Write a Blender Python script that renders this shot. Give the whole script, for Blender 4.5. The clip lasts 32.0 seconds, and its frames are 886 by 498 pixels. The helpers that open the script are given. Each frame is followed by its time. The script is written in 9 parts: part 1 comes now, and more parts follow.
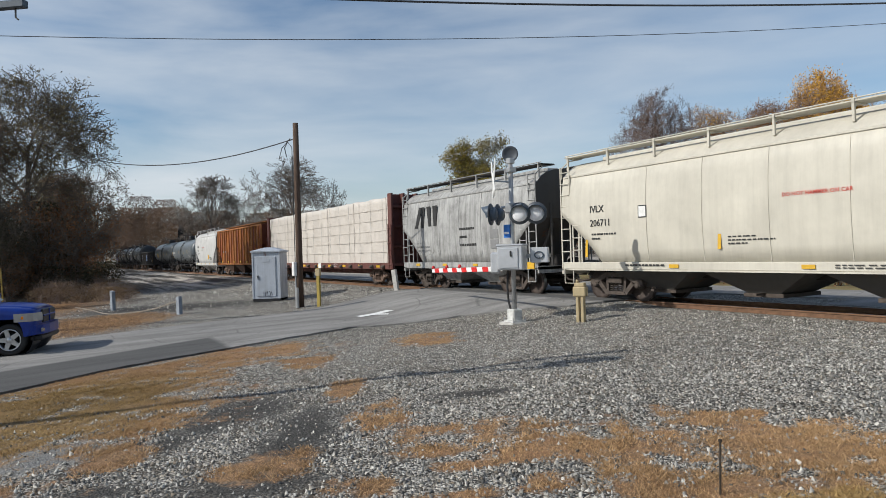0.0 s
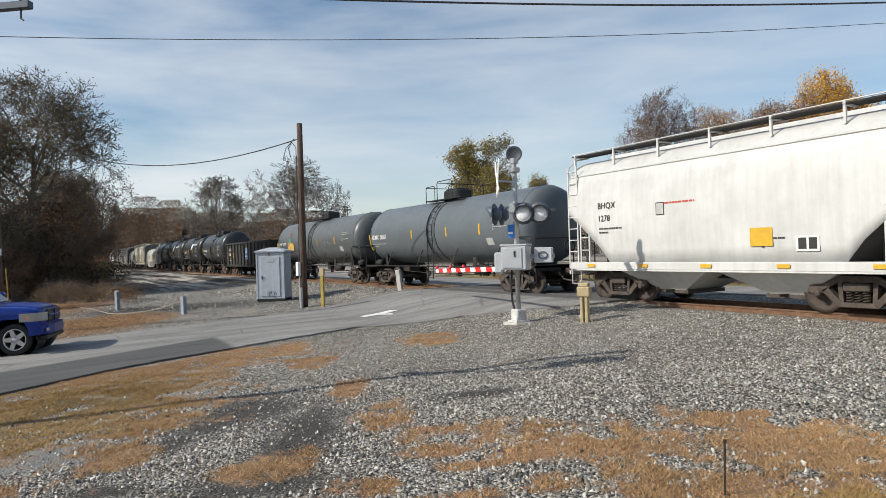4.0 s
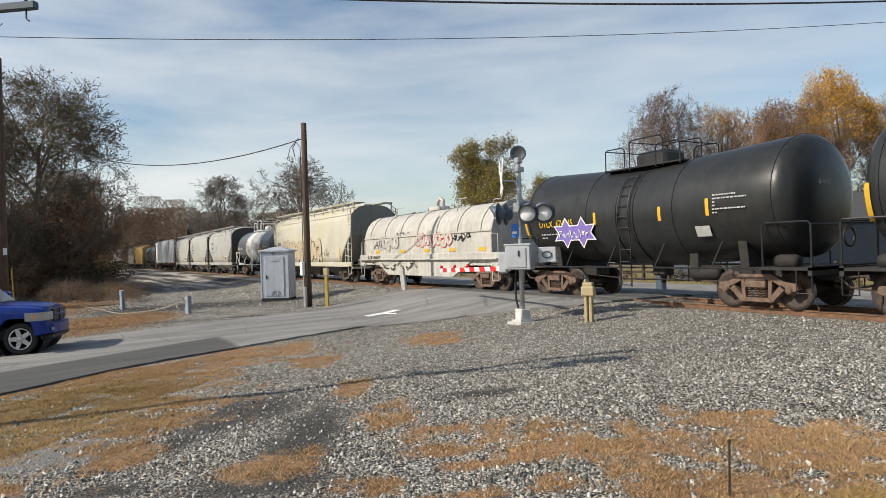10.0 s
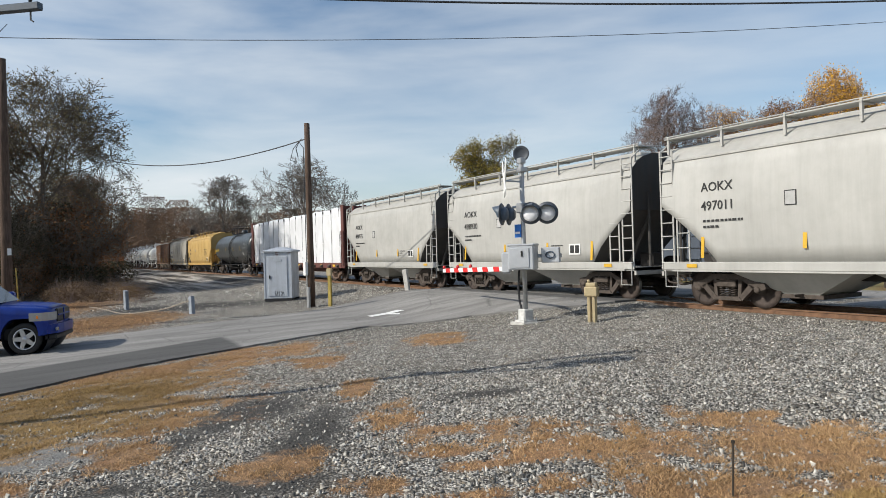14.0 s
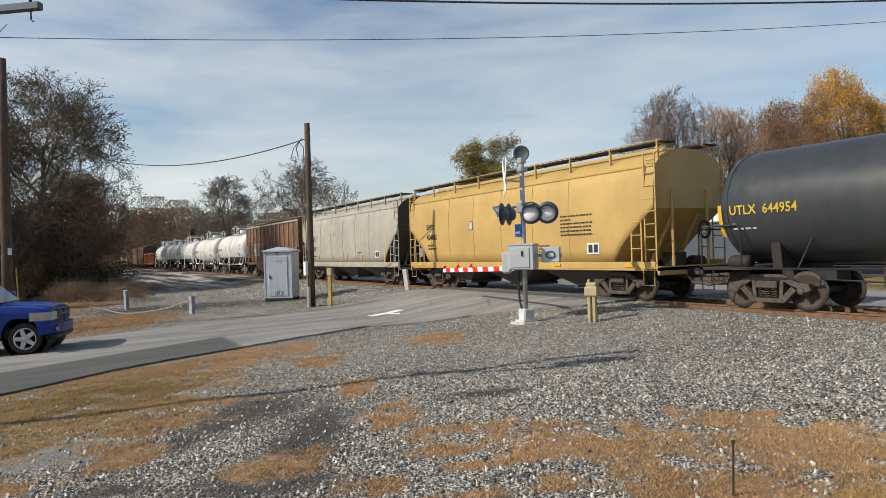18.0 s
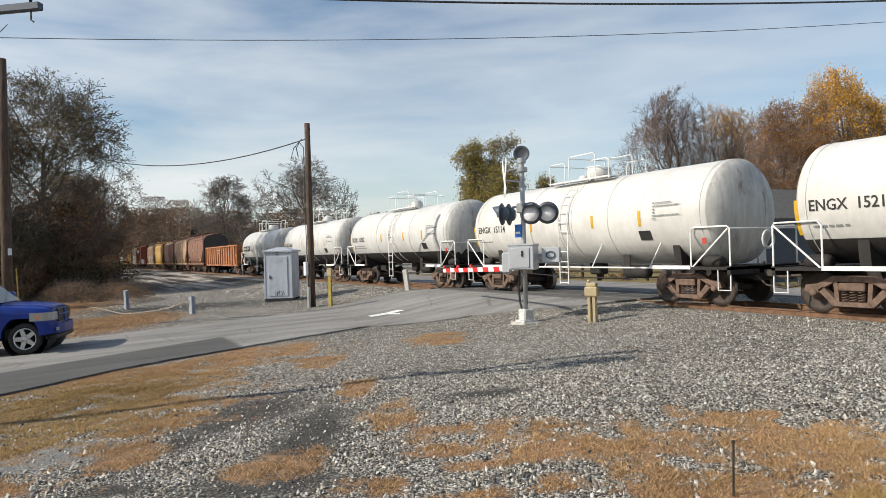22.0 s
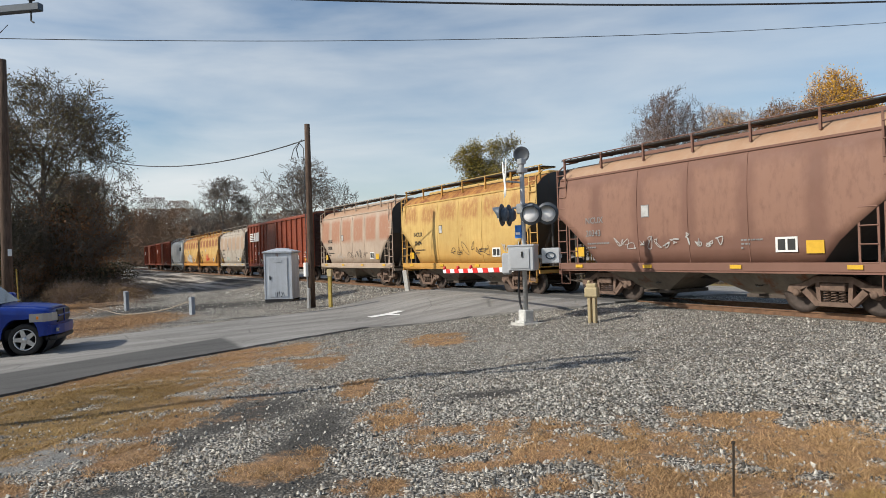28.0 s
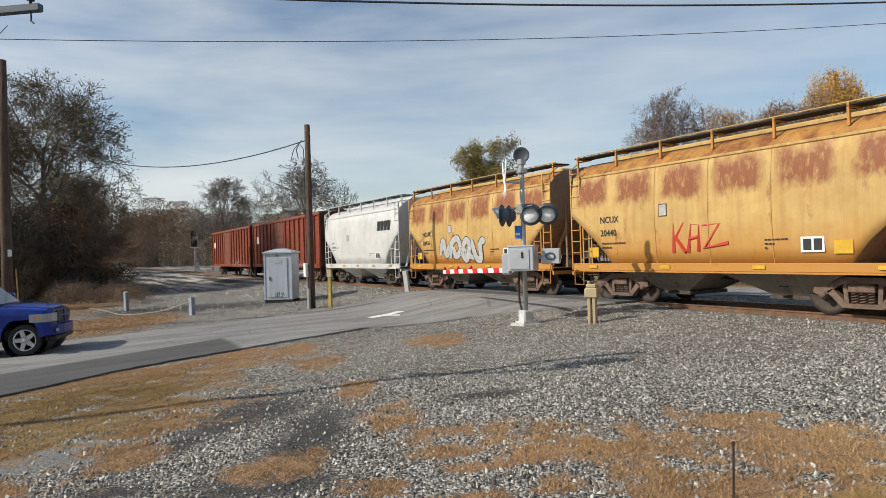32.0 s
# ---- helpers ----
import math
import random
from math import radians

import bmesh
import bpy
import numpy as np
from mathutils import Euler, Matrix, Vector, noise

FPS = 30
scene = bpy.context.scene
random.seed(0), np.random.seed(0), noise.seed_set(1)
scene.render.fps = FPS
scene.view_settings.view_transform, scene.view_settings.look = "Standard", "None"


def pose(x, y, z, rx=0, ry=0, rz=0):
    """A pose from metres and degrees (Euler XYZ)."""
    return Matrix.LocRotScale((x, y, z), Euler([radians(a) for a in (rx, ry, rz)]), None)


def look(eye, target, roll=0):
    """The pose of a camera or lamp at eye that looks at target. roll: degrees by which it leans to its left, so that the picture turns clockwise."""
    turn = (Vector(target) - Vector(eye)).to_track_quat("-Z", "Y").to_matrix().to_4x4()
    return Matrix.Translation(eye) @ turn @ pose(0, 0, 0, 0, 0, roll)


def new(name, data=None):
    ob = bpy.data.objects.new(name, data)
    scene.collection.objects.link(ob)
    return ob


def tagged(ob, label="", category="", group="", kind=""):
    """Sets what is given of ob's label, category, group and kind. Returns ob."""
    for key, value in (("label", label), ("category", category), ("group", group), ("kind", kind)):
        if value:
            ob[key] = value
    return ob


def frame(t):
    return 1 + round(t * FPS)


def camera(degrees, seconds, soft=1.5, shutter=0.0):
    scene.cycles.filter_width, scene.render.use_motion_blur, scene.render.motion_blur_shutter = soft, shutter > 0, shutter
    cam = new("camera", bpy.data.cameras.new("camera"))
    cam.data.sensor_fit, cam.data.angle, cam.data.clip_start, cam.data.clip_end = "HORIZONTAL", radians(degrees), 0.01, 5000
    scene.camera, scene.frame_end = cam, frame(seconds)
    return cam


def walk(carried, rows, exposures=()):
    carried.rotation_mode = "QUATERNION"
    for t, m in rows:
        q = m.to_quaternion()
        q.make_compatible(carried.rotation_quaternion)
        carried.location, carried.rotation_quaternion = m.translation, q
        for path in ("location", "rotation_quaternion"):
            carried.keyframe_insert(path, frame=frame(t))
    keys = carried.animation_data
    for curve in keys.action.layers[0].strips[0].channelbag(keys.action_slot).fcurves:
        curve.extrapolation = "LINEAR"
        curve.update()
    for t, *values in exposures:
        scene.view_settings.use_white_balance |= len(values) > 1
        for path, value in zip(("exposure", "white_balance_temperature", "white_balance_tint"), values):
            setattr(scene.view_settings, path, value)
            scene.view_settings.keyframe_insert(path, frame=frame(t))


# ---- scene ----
# camera: stands by the crossing, turns very slightly
EYE = Vector((0.0, 0.0, 1.68))
HEADING, LEAN = 150.46, -1.72
cam = camera(66.32, 32.0, soft=0.85)
PATH = [  # seconds, turn to the left and tilt up, in degrees
    (0, -0.938, 0.183), (1.2, -0.86, 0.2), (1.5, -0.686, 0.228), (2, -0.552, 0.13), (2.5, -0.60, 0.171), (3, -0.55, 0.199), (3.5, -0.644, 0.206),
    (5.5, -0.338, 0.133), (6, -0.253, 0.124), (6.5, -0.199, 0.128), (7, -0.115, 0.146), (8, -0.161, 0.182), (8.5, -0.207, 0.182),
    (9, -0.232, 0.143), (9.5, -0.288, 0.166), (10.5, -0.197, 0.194), (11, -0.056, 0.194), (11.5, -0.102, 0.193), (12, -0.141, 0.197),
    (13.5, -0.102, 0.195), (14, -0.017, 0.200), (14.5, 0.001, 0.194), (16.5, 0.007, 0.138), (17.5, -0.001, 0.179), (25.5, 0.008, 0.202),
    (27.5, 0.004, 0.215), (28, 0.003, 0.264), (29.5, -0.006, 0.214), (30.5, -0.040, 0.264), (32, -0.004, 0.309),
]


def view(turn, tilt):
    a = radians(HEADING + turn)
    return look(EYE, EYE + Vector((math.cos(a), math.sin(a), math.tan(radians(tilt)))), LEAN)


walk(cam, [(t, view(a, b)) for t, a, b in PATH], exposures=[  # seconds, stops, kelvin, tint
    (0, -0.18, 6100, 10), (1, -0.11, 6160, 10), (2, -0.03, 6250, 10), (3, 0.02, 6270, 10), (6, 0.06, 6400, 10), (8, 0.08, 6480, 10), (10, 0.10, 6580, 10), (11, 0.17, 6560, 10), (12, -0.05, 6440, 10),
    (13, 0.0, 6330, 10), (14, 0.03, 6250, 10), (14.6, -0.05, 6210, 10), (16, -0.35, 6080, 10), (17, -0.42, 6060, 10), (17.6, -0.12, 6330, 10), (18, 0.0, 6500, 10), (20, 0.0, 6440, 10), (21, 0.16, 6480, 10),
    (22, 0.12, 6520, 10), (23, -0.04, 6370, 10), (24, -0.10, 6250, 10), (25, -0.10, 6180, 10), (28, 0.0, 6400, 10), (30, 0.0, 6560, 10), (31, 0.0, 6400, 10), (32, -0.04, 6420, 10)])

# ---- light: low sun behind the camera, thin streaky cloud ----
SUN_ELEV, SUN_WAY = 35.0, Vector((0.235, 0.972, 0.0)).normalized()
world = bpy.data.worlds.new("world")
scene.world = world
world.use_nodes = True
wn, wl = world.node_tree.nodes, world.node_tree.links
wn.clear()
w_out, w_bg = wn.new("ShaderNodeOutputWorld"), wn.new("ShaderNodeBackground")
sky = wn.new("ShaderNodeTexSky")
sky.sky_type, sky.sun_disc = "NISHITA", False
sky.sun_elevation = radians(SUN_ELEV)
sky.sun_rotation = math.atan2(-SUN_WAY.x, -SUN_WAY.y)
sky.altitude, sky.air_density, sky.dust_density, sky.ozone_density = 200, 1.0, 1.2, 1.4
w_co, w_map = wn.new("ShaderNodeTexCoord"), wn.new("ShaderNodeMapping")
w_map.inputs["Rotation"].default_value = (0, radians(-4), radians(-60))
w_map.inputs["Scale"].default_value = (1.1, 1.6, 7.0)
w_noise, w_ramp = wn.new("ShaderNodeTexNoise"), wn.new("ShaderNodeValToRGB")
w_noise.inputs["Scale"].default_value, w_noise.inputs["Detail"].default_value = 1.6, 7.0
w_noise.inputs["Roughness"].default_value, w_noise.inputs["Distortion"].default_value = 0.5, 0.25
w_ramp.color_ramp.elements[0].position, w_ramp.color_ramp.elements[1].position = 0.33, 0.80
w_mix, w_gain = wn.new("ShaderNodeMix"), wn.new("ShaderNodeMix")
w_mix.data_type = w_gain.data_type = "RGBA"
w_gain.blend_type = "MULTIPLY"
w_gain.inputs[0].default_value = 1.0
w_gain.inputs[7].default_value = (1.02, 1.03, 0.99, 1)
w_mix.inputs[7].default_value = (6.5, 6.7, 6.7, 1)
w_amt = wn.new("ShaderNodeMath")
w_amt.operation = "MULTIPLY"
w_amt.inputs[1].default_value = 0.77
wl.new(w_co.outputs["Generated"], w_map.inputs[0])
wl.new(w_map.outputs[0], w_noise.inputs[0])
wl.new(w_noise.outputs[0], w_ramp.inputs[0])
# the thin cloud lies low; overhead the sky is clear
w_sep, w_high, w_thin = wn.new("ShaderNodeSeparateXYZ"), wn.new("ShaderNodeMapRange"), wn.new("ShaderNodeMath")
wl.new(w_co.outputs["Generated"], w_sep.inputs[0])
wl.new(w_sep.outputs[2], w_high.inputs[0])
for slot, value in zip((1, 2, 3, 4), (0.40, 0.72, 1.0, 0.12)):
    w_high.inputs[slot].default_value = value
w_thin.operation = "MULTIPLY"
wl.new(w_ramp.outputs[0], w_thin.inputs[0])
wl.new(w_high.outputs[0], w_thin.inputs[1])
w_side, w_haze, w_all = wn.new("ShaderNodeVectorMath"), wn.new("ShaderNodeMapRange"), wn.new("ShaderNodeMath")
w_side.operation, w_all.operation = "DOT_PRODUCT", "MULTIPLY"
w_side.inputs[1].default_value = (-0.493, -0.870, 0.0)
wl.new(w_co.outputs["Generated"], w_side.inputs[0])
wl.new(w_side.outputs["Value"], w_haze.inputs[0])
for slot, value in zip((1, 2, 3, 4), (-0.5, 0.5, 0.80, 1.36)):
    w_haze.inputs[slot].default_value = value
wl.new(w_thin.outputs[0], w_all.inputs[0])
wl.new(w_haze.outputs[0], w_all.inputs[1])
wl.new(w_all.outputs[0], w_amt.inputs[0])
wl.new(w_amt.outputs[0], w_mix.inputs[0])
wl.new(sky.outputs[0], w_gain.inputs[6])
wl.new(w_gain.outputs[2], w_mix.inputs[6])
wl.new(w_mix.outputs[2], w_bg.inputs[0])
w_bg.inputs[1].default_value = 0.125
wl.new(w_bg.outputs[0], w_out.inputs[0])
sun = new("sun", bpy.data.lights.new("sun", "SUN"))
sun.data.energy, sun.data.angle, sun.data.color = 4.5, radians(0.45), (1.0, 0.925, 0.80)
sun.matrix_world = look((0, 0, 60), Vector((0, 0, 60)) + SUN_WAY - Vector((0, 0, math.tan(radians(SUN_ELEV)))))


# ---- materials ----
class Nodes:
    """A short hand for node trees."""

    def __init__(self, name):
        self.m = bpy.data.materials.new(name)
        self.m.use_nodes = True
        self.n, self.l = self.m.node_tree.nodes, self.m.node_tree.links
        self.bsdf = self.n["Principled BSDF"]
        self.co = self.n.new("ShaderNodeTexCoord")
        self.info = self.n.new("ShaderNodeObjectInfo")

    def put(self, socket, value):
        if isinstance(value, bpy.types.NodeSocket):
            self.l.new(value, socket)
        elif isinstance(value, tuple) and len(value) == 3 and socket.type == "RGBA":
            socket.default_value = (*value, 1)
        else:
            socket.default_value = value

    def at(self, scale=(1, 1, 1), shift=0.0, world_space=False):
        if world_space:
            src = self.n.new("ShaderNodeNewGeometry").outputs["Position"]
        else:
            src = self.co.outputs["Object"]
        m = self.n.new("ShaderNodeMapping")
        m.inputs["Scale"].default_value = scale
        self.l.new(src, m.inputs[0])
        if not world_space:
            mul = self.n.new("ShaderNodeMath")
            mul.operation = "MULTIPLY"
            self.l.new(self.info.outputs["Random"], mul.inputs[0])
            mul.inputs[1].default_value = 37.0 + shift
            self.l.new(mul.outputs[0], m.inputs["Location"])
        return m.outputs[0]

    def noise(self, scale, where=None, detail=4.0, rough=0.55, distort=0.0, out=0):
        t = self.n.new("ShaderNodeTexNoise")
        t.inputs["Scale"].default_value, t.inputs["Detail"].default_value = scale, detail
        t.inputs["Roughness"].default_value, t.inputs["Distortion"].default_value = rough, distort
        self.l.new(where if where is not None else self.at(), t.inputs[0])
        return t.outputs[out]

    def voronoi(self, scale, where=None, feature="F1", out="Color"):
        t = self.n.new("ShaderNodeTexVoronoi")
        t.feature = feature
        t.inputs["Scale"].default_value = scale
        self.l.new(where if where is not None else self.at(), t.inputs[0])
        return t.outputs[out]

    def ramp(self, value, a, b, lo=0.0, hi=1.0):
        r = self.n.new("ShaderNodeMapRange")
        r.clamp = True
        self.put(r.inputs[0], value)
        for i, v in zip((1, 2, 3, 4), (a, b, lo, hi)):
            self.put(r.inputs[i], v)
        return r.outputs[0]

    def mix(self, f, a, b, blend="MIX"):
        x = self.n.new("ShaderNodeMix")
        x.data_type, x.blend_type = "RGBA", blend
        self.put(x.inputs[0], f), self.put(x.inputs[6], a), self.put(x.inputs[7], b)
        return x.outputs[2]

    def calc(self, op, a, b=0.0):
        x = self.n.new("ShaderNodeMath")
        x.operation = op
        self.put(x.inputs[0], a), self.put(x.inputs[1], b)
        return x.outputs[0]

    def axis(self, i, where=None):
        x = self.n.new("ShaderNodeSeparateXYZ")
        self.l.new(where if where is not None else self.co.outputs["Object"], x.inputs[0])
        return x.outputs[i]

    def bump(self, height, strength=0.3, dist=0.02):
        b = self.n.new("ShaderNodeBump")
        b.inputs["Strength"].default_value, b.inputs["Distance"].default_value = strength, dist
        self.l.new(height, b.inputs["Height"])
        self.l.new(b.outputs[0], self.bsdf.inputs["Normal"])

    def done(self, color, rough=0.6, metal=0.0, spec=0.4):
        self.put(self.bsdf.inputs["Base Color"], color)
        self.put(self.bsdf.inputs["Roughness"], rough)
        self.put(self.bsdf.inputs["Metallic"], metal)
        self.bsdf.inputs["Specular IOR Level"].default_value = spec
        return self.m


RUST, DIRT = (0.13, 0.045, 0.018), (0.10, 0.085, 0.068)


def paint(name, color, rust=0.0, dirt=0.25, rust_color=RUST, rough=0.5, dirt_color=DIRT, streak=1.0, high=None, spec=0.35, blotch=0.0, vary=0.0, cells=None, low=None, tones=()):
    """Weathered paint on steel: broad fading, vertical dirt streaks, rust patches; high: height from which rust comes down."""
    k = Nodes(name)
    fade = k.noise(0.7, detail=3.0)
    c = k.mix(k.ramp(fade, 0.3, 0.75), tuple(v * 0.86 for v in color), tuple(min(1, v * 1.08) for v in color))
    for i, tone in enumerate(tones):
        # some panels are of another tone
        c = k.mix(k.ramp(k.calc("FRACT", k.calc("MULTIPLY", k.info.outputs["Random"], 7.0 + 4 * i)), 0.62, 0.8), c, tone)
    run = k.noise(1.0, k.at((5.5, 5.5, 0.35), 5.0), detail=5.0, rough=0.65)
    c = k.mix(k.calc("MULTIPLY", k.ramp(run, 0.42, 0.74), dirt * streak), c, dirt_color)
    soot = k.noise(2.2, k.at((1, 1, 1), 9.0), detail=6.0, rough=0.7)
    c = k.mix(k.calc("MULTIPLY", k.ramp(soot, 0.45, 0.85), dirt), c, dirt_color)
    if low:
        # lower part in another tone, stain on yellow wagons, painted shade on grey tanks: colour, height where it
        # starts, height where it is full
        wave = k.calc("MULTIPLY", k.noise(1.2, k.at((1.5, 1.5, 0.3), 3.0), detail=4.0), 0.9)
        c = k.mix(k.ramp(k.calc("ADD", k.axis(2), wave), low[1], low[2], 0.0, 0.85), c, low[0])
    if cells:
        # one worn patch on each bay of the side: spacing, lower and upper height, colour, strength, roughness of outline
        step, z0, z1, tone, much, rag = cells
        u = k.calc("ABSOLUTE", k.calc("SUBTRACT", k.calc("FRACT", k.calc("DIVIDE", k.axis(0), step)), 0.5))
        rough_n = k.calc("MULTIPLY", k.calc("SUBTRACT", k.noise(2.6, k.at((1.2, 1.2, 0.7), 21.0), detail=7.0, rough=0.7), 0.5), rag)
        across = k.ramp(k.calc("ADD", u, k.calc("MULTIPLY", rough_n, 0.35)), 0.30, 0.44, 1.0, 0.0)
        zz = k.calc("ADD", k.axis(2), rough_n)
        tall = k.calc("MULTIPLY", k.ramp(zz, z0 - 0.12, z0 + 0.12), k.ramp(zz, z1 - 0.1, z1 + 0.2, 1.0, 0.0))
        worn = k.noise(5.0, k.at((1.6, 1.6, 0.6), 27.0), detail=6.0, rough=0.7)
        keep = k.ramp(worn, 0.5 - 0.35 * much, 0.72 - 0.3 * much)
        c = k.mix(k.calc("MULTIPLY", k.calc("MULTIPLY", across, tall), k.calc("MULTIPLY", keep, min(1.0, much + 0.15))), c, tone)
    if blotch:
        worn = k.noise(0.55, k.at((1, 1, 0.8), 3.0), detail=6.0, rough=0.65)
        c = k.mix(k.ramp(worn, 0.5, 0.62, 0.0, blotch), c, rust_color)
    if rust:
        spots = k.noise(1.6, k.at((1.3, 1.3, 0.55), 13.0), detail=7.0, rough=0.68)
        amount = k.ramp(spots, 0.66 - 0.3 * rust, 0.76 - 0.18 * rust)
        if high is not None:
            zone = k.ramp(k.axis(2), high[0], high[1])
            amount = k.ramp(k.calc("ADD", spots, k.calc("MULTIPLY", zone, 0.24)), 0.74 - 0.22 * rust, 0.84 - 0.16 * rust)
        tone = k.mix(k.noise(6.0, detail=3.0), tuple(v * 0.7 for v in rust_color), tuple(min(1, v * 1.7) for v in rust_color))
        c = k.mix(amount, c, tone)
    if vary:
        c = k.mix(1.0, c, k.ramp(k.info.outputs["Random"], 0.0, 1.0, 1 - vary, 1 + vary), "MULTIPLY")
    k.bump(k.noise(3.0, detail=5.0), 0.12, 0.03)
    return k.done(c, k.ramp(soot, 0.3, 0.8, rough * 0.85, min(1, rough * 1.3)), 0.0, spec)


def plain(name, color, rough=0.6, metal=0.0, vary=0.25, scale=6.0, bump=0.15, spec=0.4):
    k = Nodes(name)
    n = k.noise(scale, detail=5.0, rough=0.6)
    m = k.noise(scale * 0.17, detail=2.0)
    c = k.mix(k.ramp(n, 0.3, 0.7), tuple(v * (1 - vary) for v in color), tuple(min(1, v * (1 + vary)) for v in color))
    c = k.mix(k.ramp(m, 0.4, 0.7, 0.0, 0.35), c, tuple(v * 0.7 for v in color))
    k.bump(n, bump, 0.01)
    return k.done(c, rough, metal, spec)


def turned(x, y, spot):
    """How far a point lies from a patch's middle, in the patch's own radii; patches lie along and across the yard."""
    cx, cy, along, across = spot
    ca, sa = math.cos(radians(HEADING)), math.sin(radians(HEADING))
    return ((x - cx) * ca + (y - cy) * sa) / along, ((x - cx) * sa - (y - cy) * ca) / across


def field_of(k, spots, pos):
    """Shader value: one in a patch's middle, zero on its edge, below zero outside."""
    ca, sa = math.cos(radians(HEADING)), math.sin(radians(HEADING))
    total = None
    for cx, cy, along, across in spots:
        sq = None
        for vx, vy in ((ca / along, sa / along), (sa / across, -ca / across)):
            m = k.n.new("ShaderNodeVectorMath")
            m.operation = "DOT_PRODUCT"
            k.l.new(pos, m.inputs[0])
            m.inputs[1].default_value = (vx, vy, 0)
            e = k.calc("POWER", k.calc("SUBTRACT", m.outputs["Value"], cx * vx + cy * vy), 2.0)
            sq = e if sq is None else k.calc("ADD", sq, e)
        v = k.calc("SUBTRACT", 1.0, k.calc("SQRT", sq))
        total = v if total is None else k.calc("MAXIMUM", total, v)
    return total


def field_at(x, y, spots):
    """The same field for placing blades and stones."""
    total = np.full(x.shape, -9.0)
    for spot in spots:
        total = np.maximum(total, 1 - np.hypot(*turned(x, y, spot)))
    return total


def patches(k, spots, soft=0.35, wobble=1.3):
    """Where on the ground the given patches lie, with ragged edges."""
    pos = k.at(world_space=True)
    wob = k.noise(0.9, pos, detail=6.0, rough=0.7, out=1)
    off = k.n.new("ShaderNodeVectorMath")
    off.operation = "MULTIPLY_ADD"
    k.l.new(wob, off.inputs[0])
    off.inputs[1].default_value, off.inputs[2].default_value = (2 * wobble, 2 * wobble, 0), (-wobble, -wobble, 0)
    add = k.n.new("ShaderNodeVectorMath")
    k.l.new(off.outputs[0], add.inputs[0]), k.l.new(pos, add.inputs[1])
    return k.ramp(field_of(k, spots, add.outputs[0]), -soft, soft)


def ragged(x, y, sin):
    """A rambling field of about -3 to 3 that frays the grass; serves arrays and shader sockets alike."""
    return (sin(x * 2.9 + y * 1.1 + sin(y * 1.7 - x * 0.6) * 2.0) + sin(y * 3.7 - x * 1.3 + sin(x * 2.1 + y * 0.4) * 1.8)
            + sin(x * 8.3 + y * 5.1 + sin(y * 6.1) * 1.5) * 0.9 + sin(y * 9.7 - x * 4.3 + sin(x * 7.3) * 1.2) * 0.8
            + sin(x * 21.0 + y * 13.0 + sin(y * 17.0) * 1.6) * 0.5 + sin(y * 25.0 - x * 11.0 + sin(x * 19.0) * 1.4) * 0.5)


class Soc:
    """A shader value that can be added and multiplied in plain code."""

    def __init__(self, k, s):
        self.k, self.s = k, s

    def __add__(self, o):
        return Soc(self.k, self.k.calc("ADD", self.s, o.s if isinstance(o, Soc) else o))

    def __sub__(self, o):
        return Soc(self.k, self.k.calc("SUBTRACT", self.s, o.s if isinstance(o, Soc) else o))

    def __mul__(self, o):
        return Soc(self.k, self.k.calc("MULTIPLY", self.s, o.s if isinstance(o, Soc) else o))


def grass_mask(k):
    """One where dead grass grows."""
    pos = k.at(world_space=True)
    total = k.calc("MINIMUM", field_of(k, GRASS, pos), 0.34)
    total = k.calc("SUBTRACT", total, k.calc("MAXIMUM", k.calc("MULTIPLY", field_of(k, BARE, pos), 1.4), 0.0))
    f = ragged(Soc(k, k.axis(0, pos)), Soc(k, k.axis(1, pos)), lambda v: Soc(k, k.calc("SINE", v.s))).s
    fine = k.calc("MULTIPLY", k.calc("SUBTRACT", k.noise(11.0, pos, detail=7.0, rough=0.85), 0.5), 2.2)
    return k.ramp(k.calc("ADD", k.calc("ADD", total, k.calc("MULTIPLY", f, 0.19)), fine), -0.30, 0.34)


def grass_at(x, y):
    return np.minimum(field_at(x, y, GRASS), 0.34) - np.maximum(1.4 * field_at(x, y, BARE), 0) + 0.19 * ragged(x, y, np.sin)


# dry grass: x, y, radius along the yard, radius across it
GRASS_ROADSIDE = [(-11.49, -0.07, 3.5, 2.0), (-15.2, 1.4, 1.9, 1.8), (-12.7, 1.0, 1.4, 0.95), (-7.9, 0.56, 0.5, 0.33), (-16.3, 4.1, 1.7, 1.5), (-13.5, 4.6, 0.9, 0.55), (-14.4, 8.0, 1.0, 0.75),
                  (-9.84, 3.98, 0.7, 0.28), (-9.6, 1.13, 0.75, 0.5), (-7.5, -0.5, 0.16, 0.24), (-10.4, 1.6, 0.38, 0.37), (-16.6, 0.45, 1.6, 1.2), (-13.4, -3.4, 3.5, 2.2)]
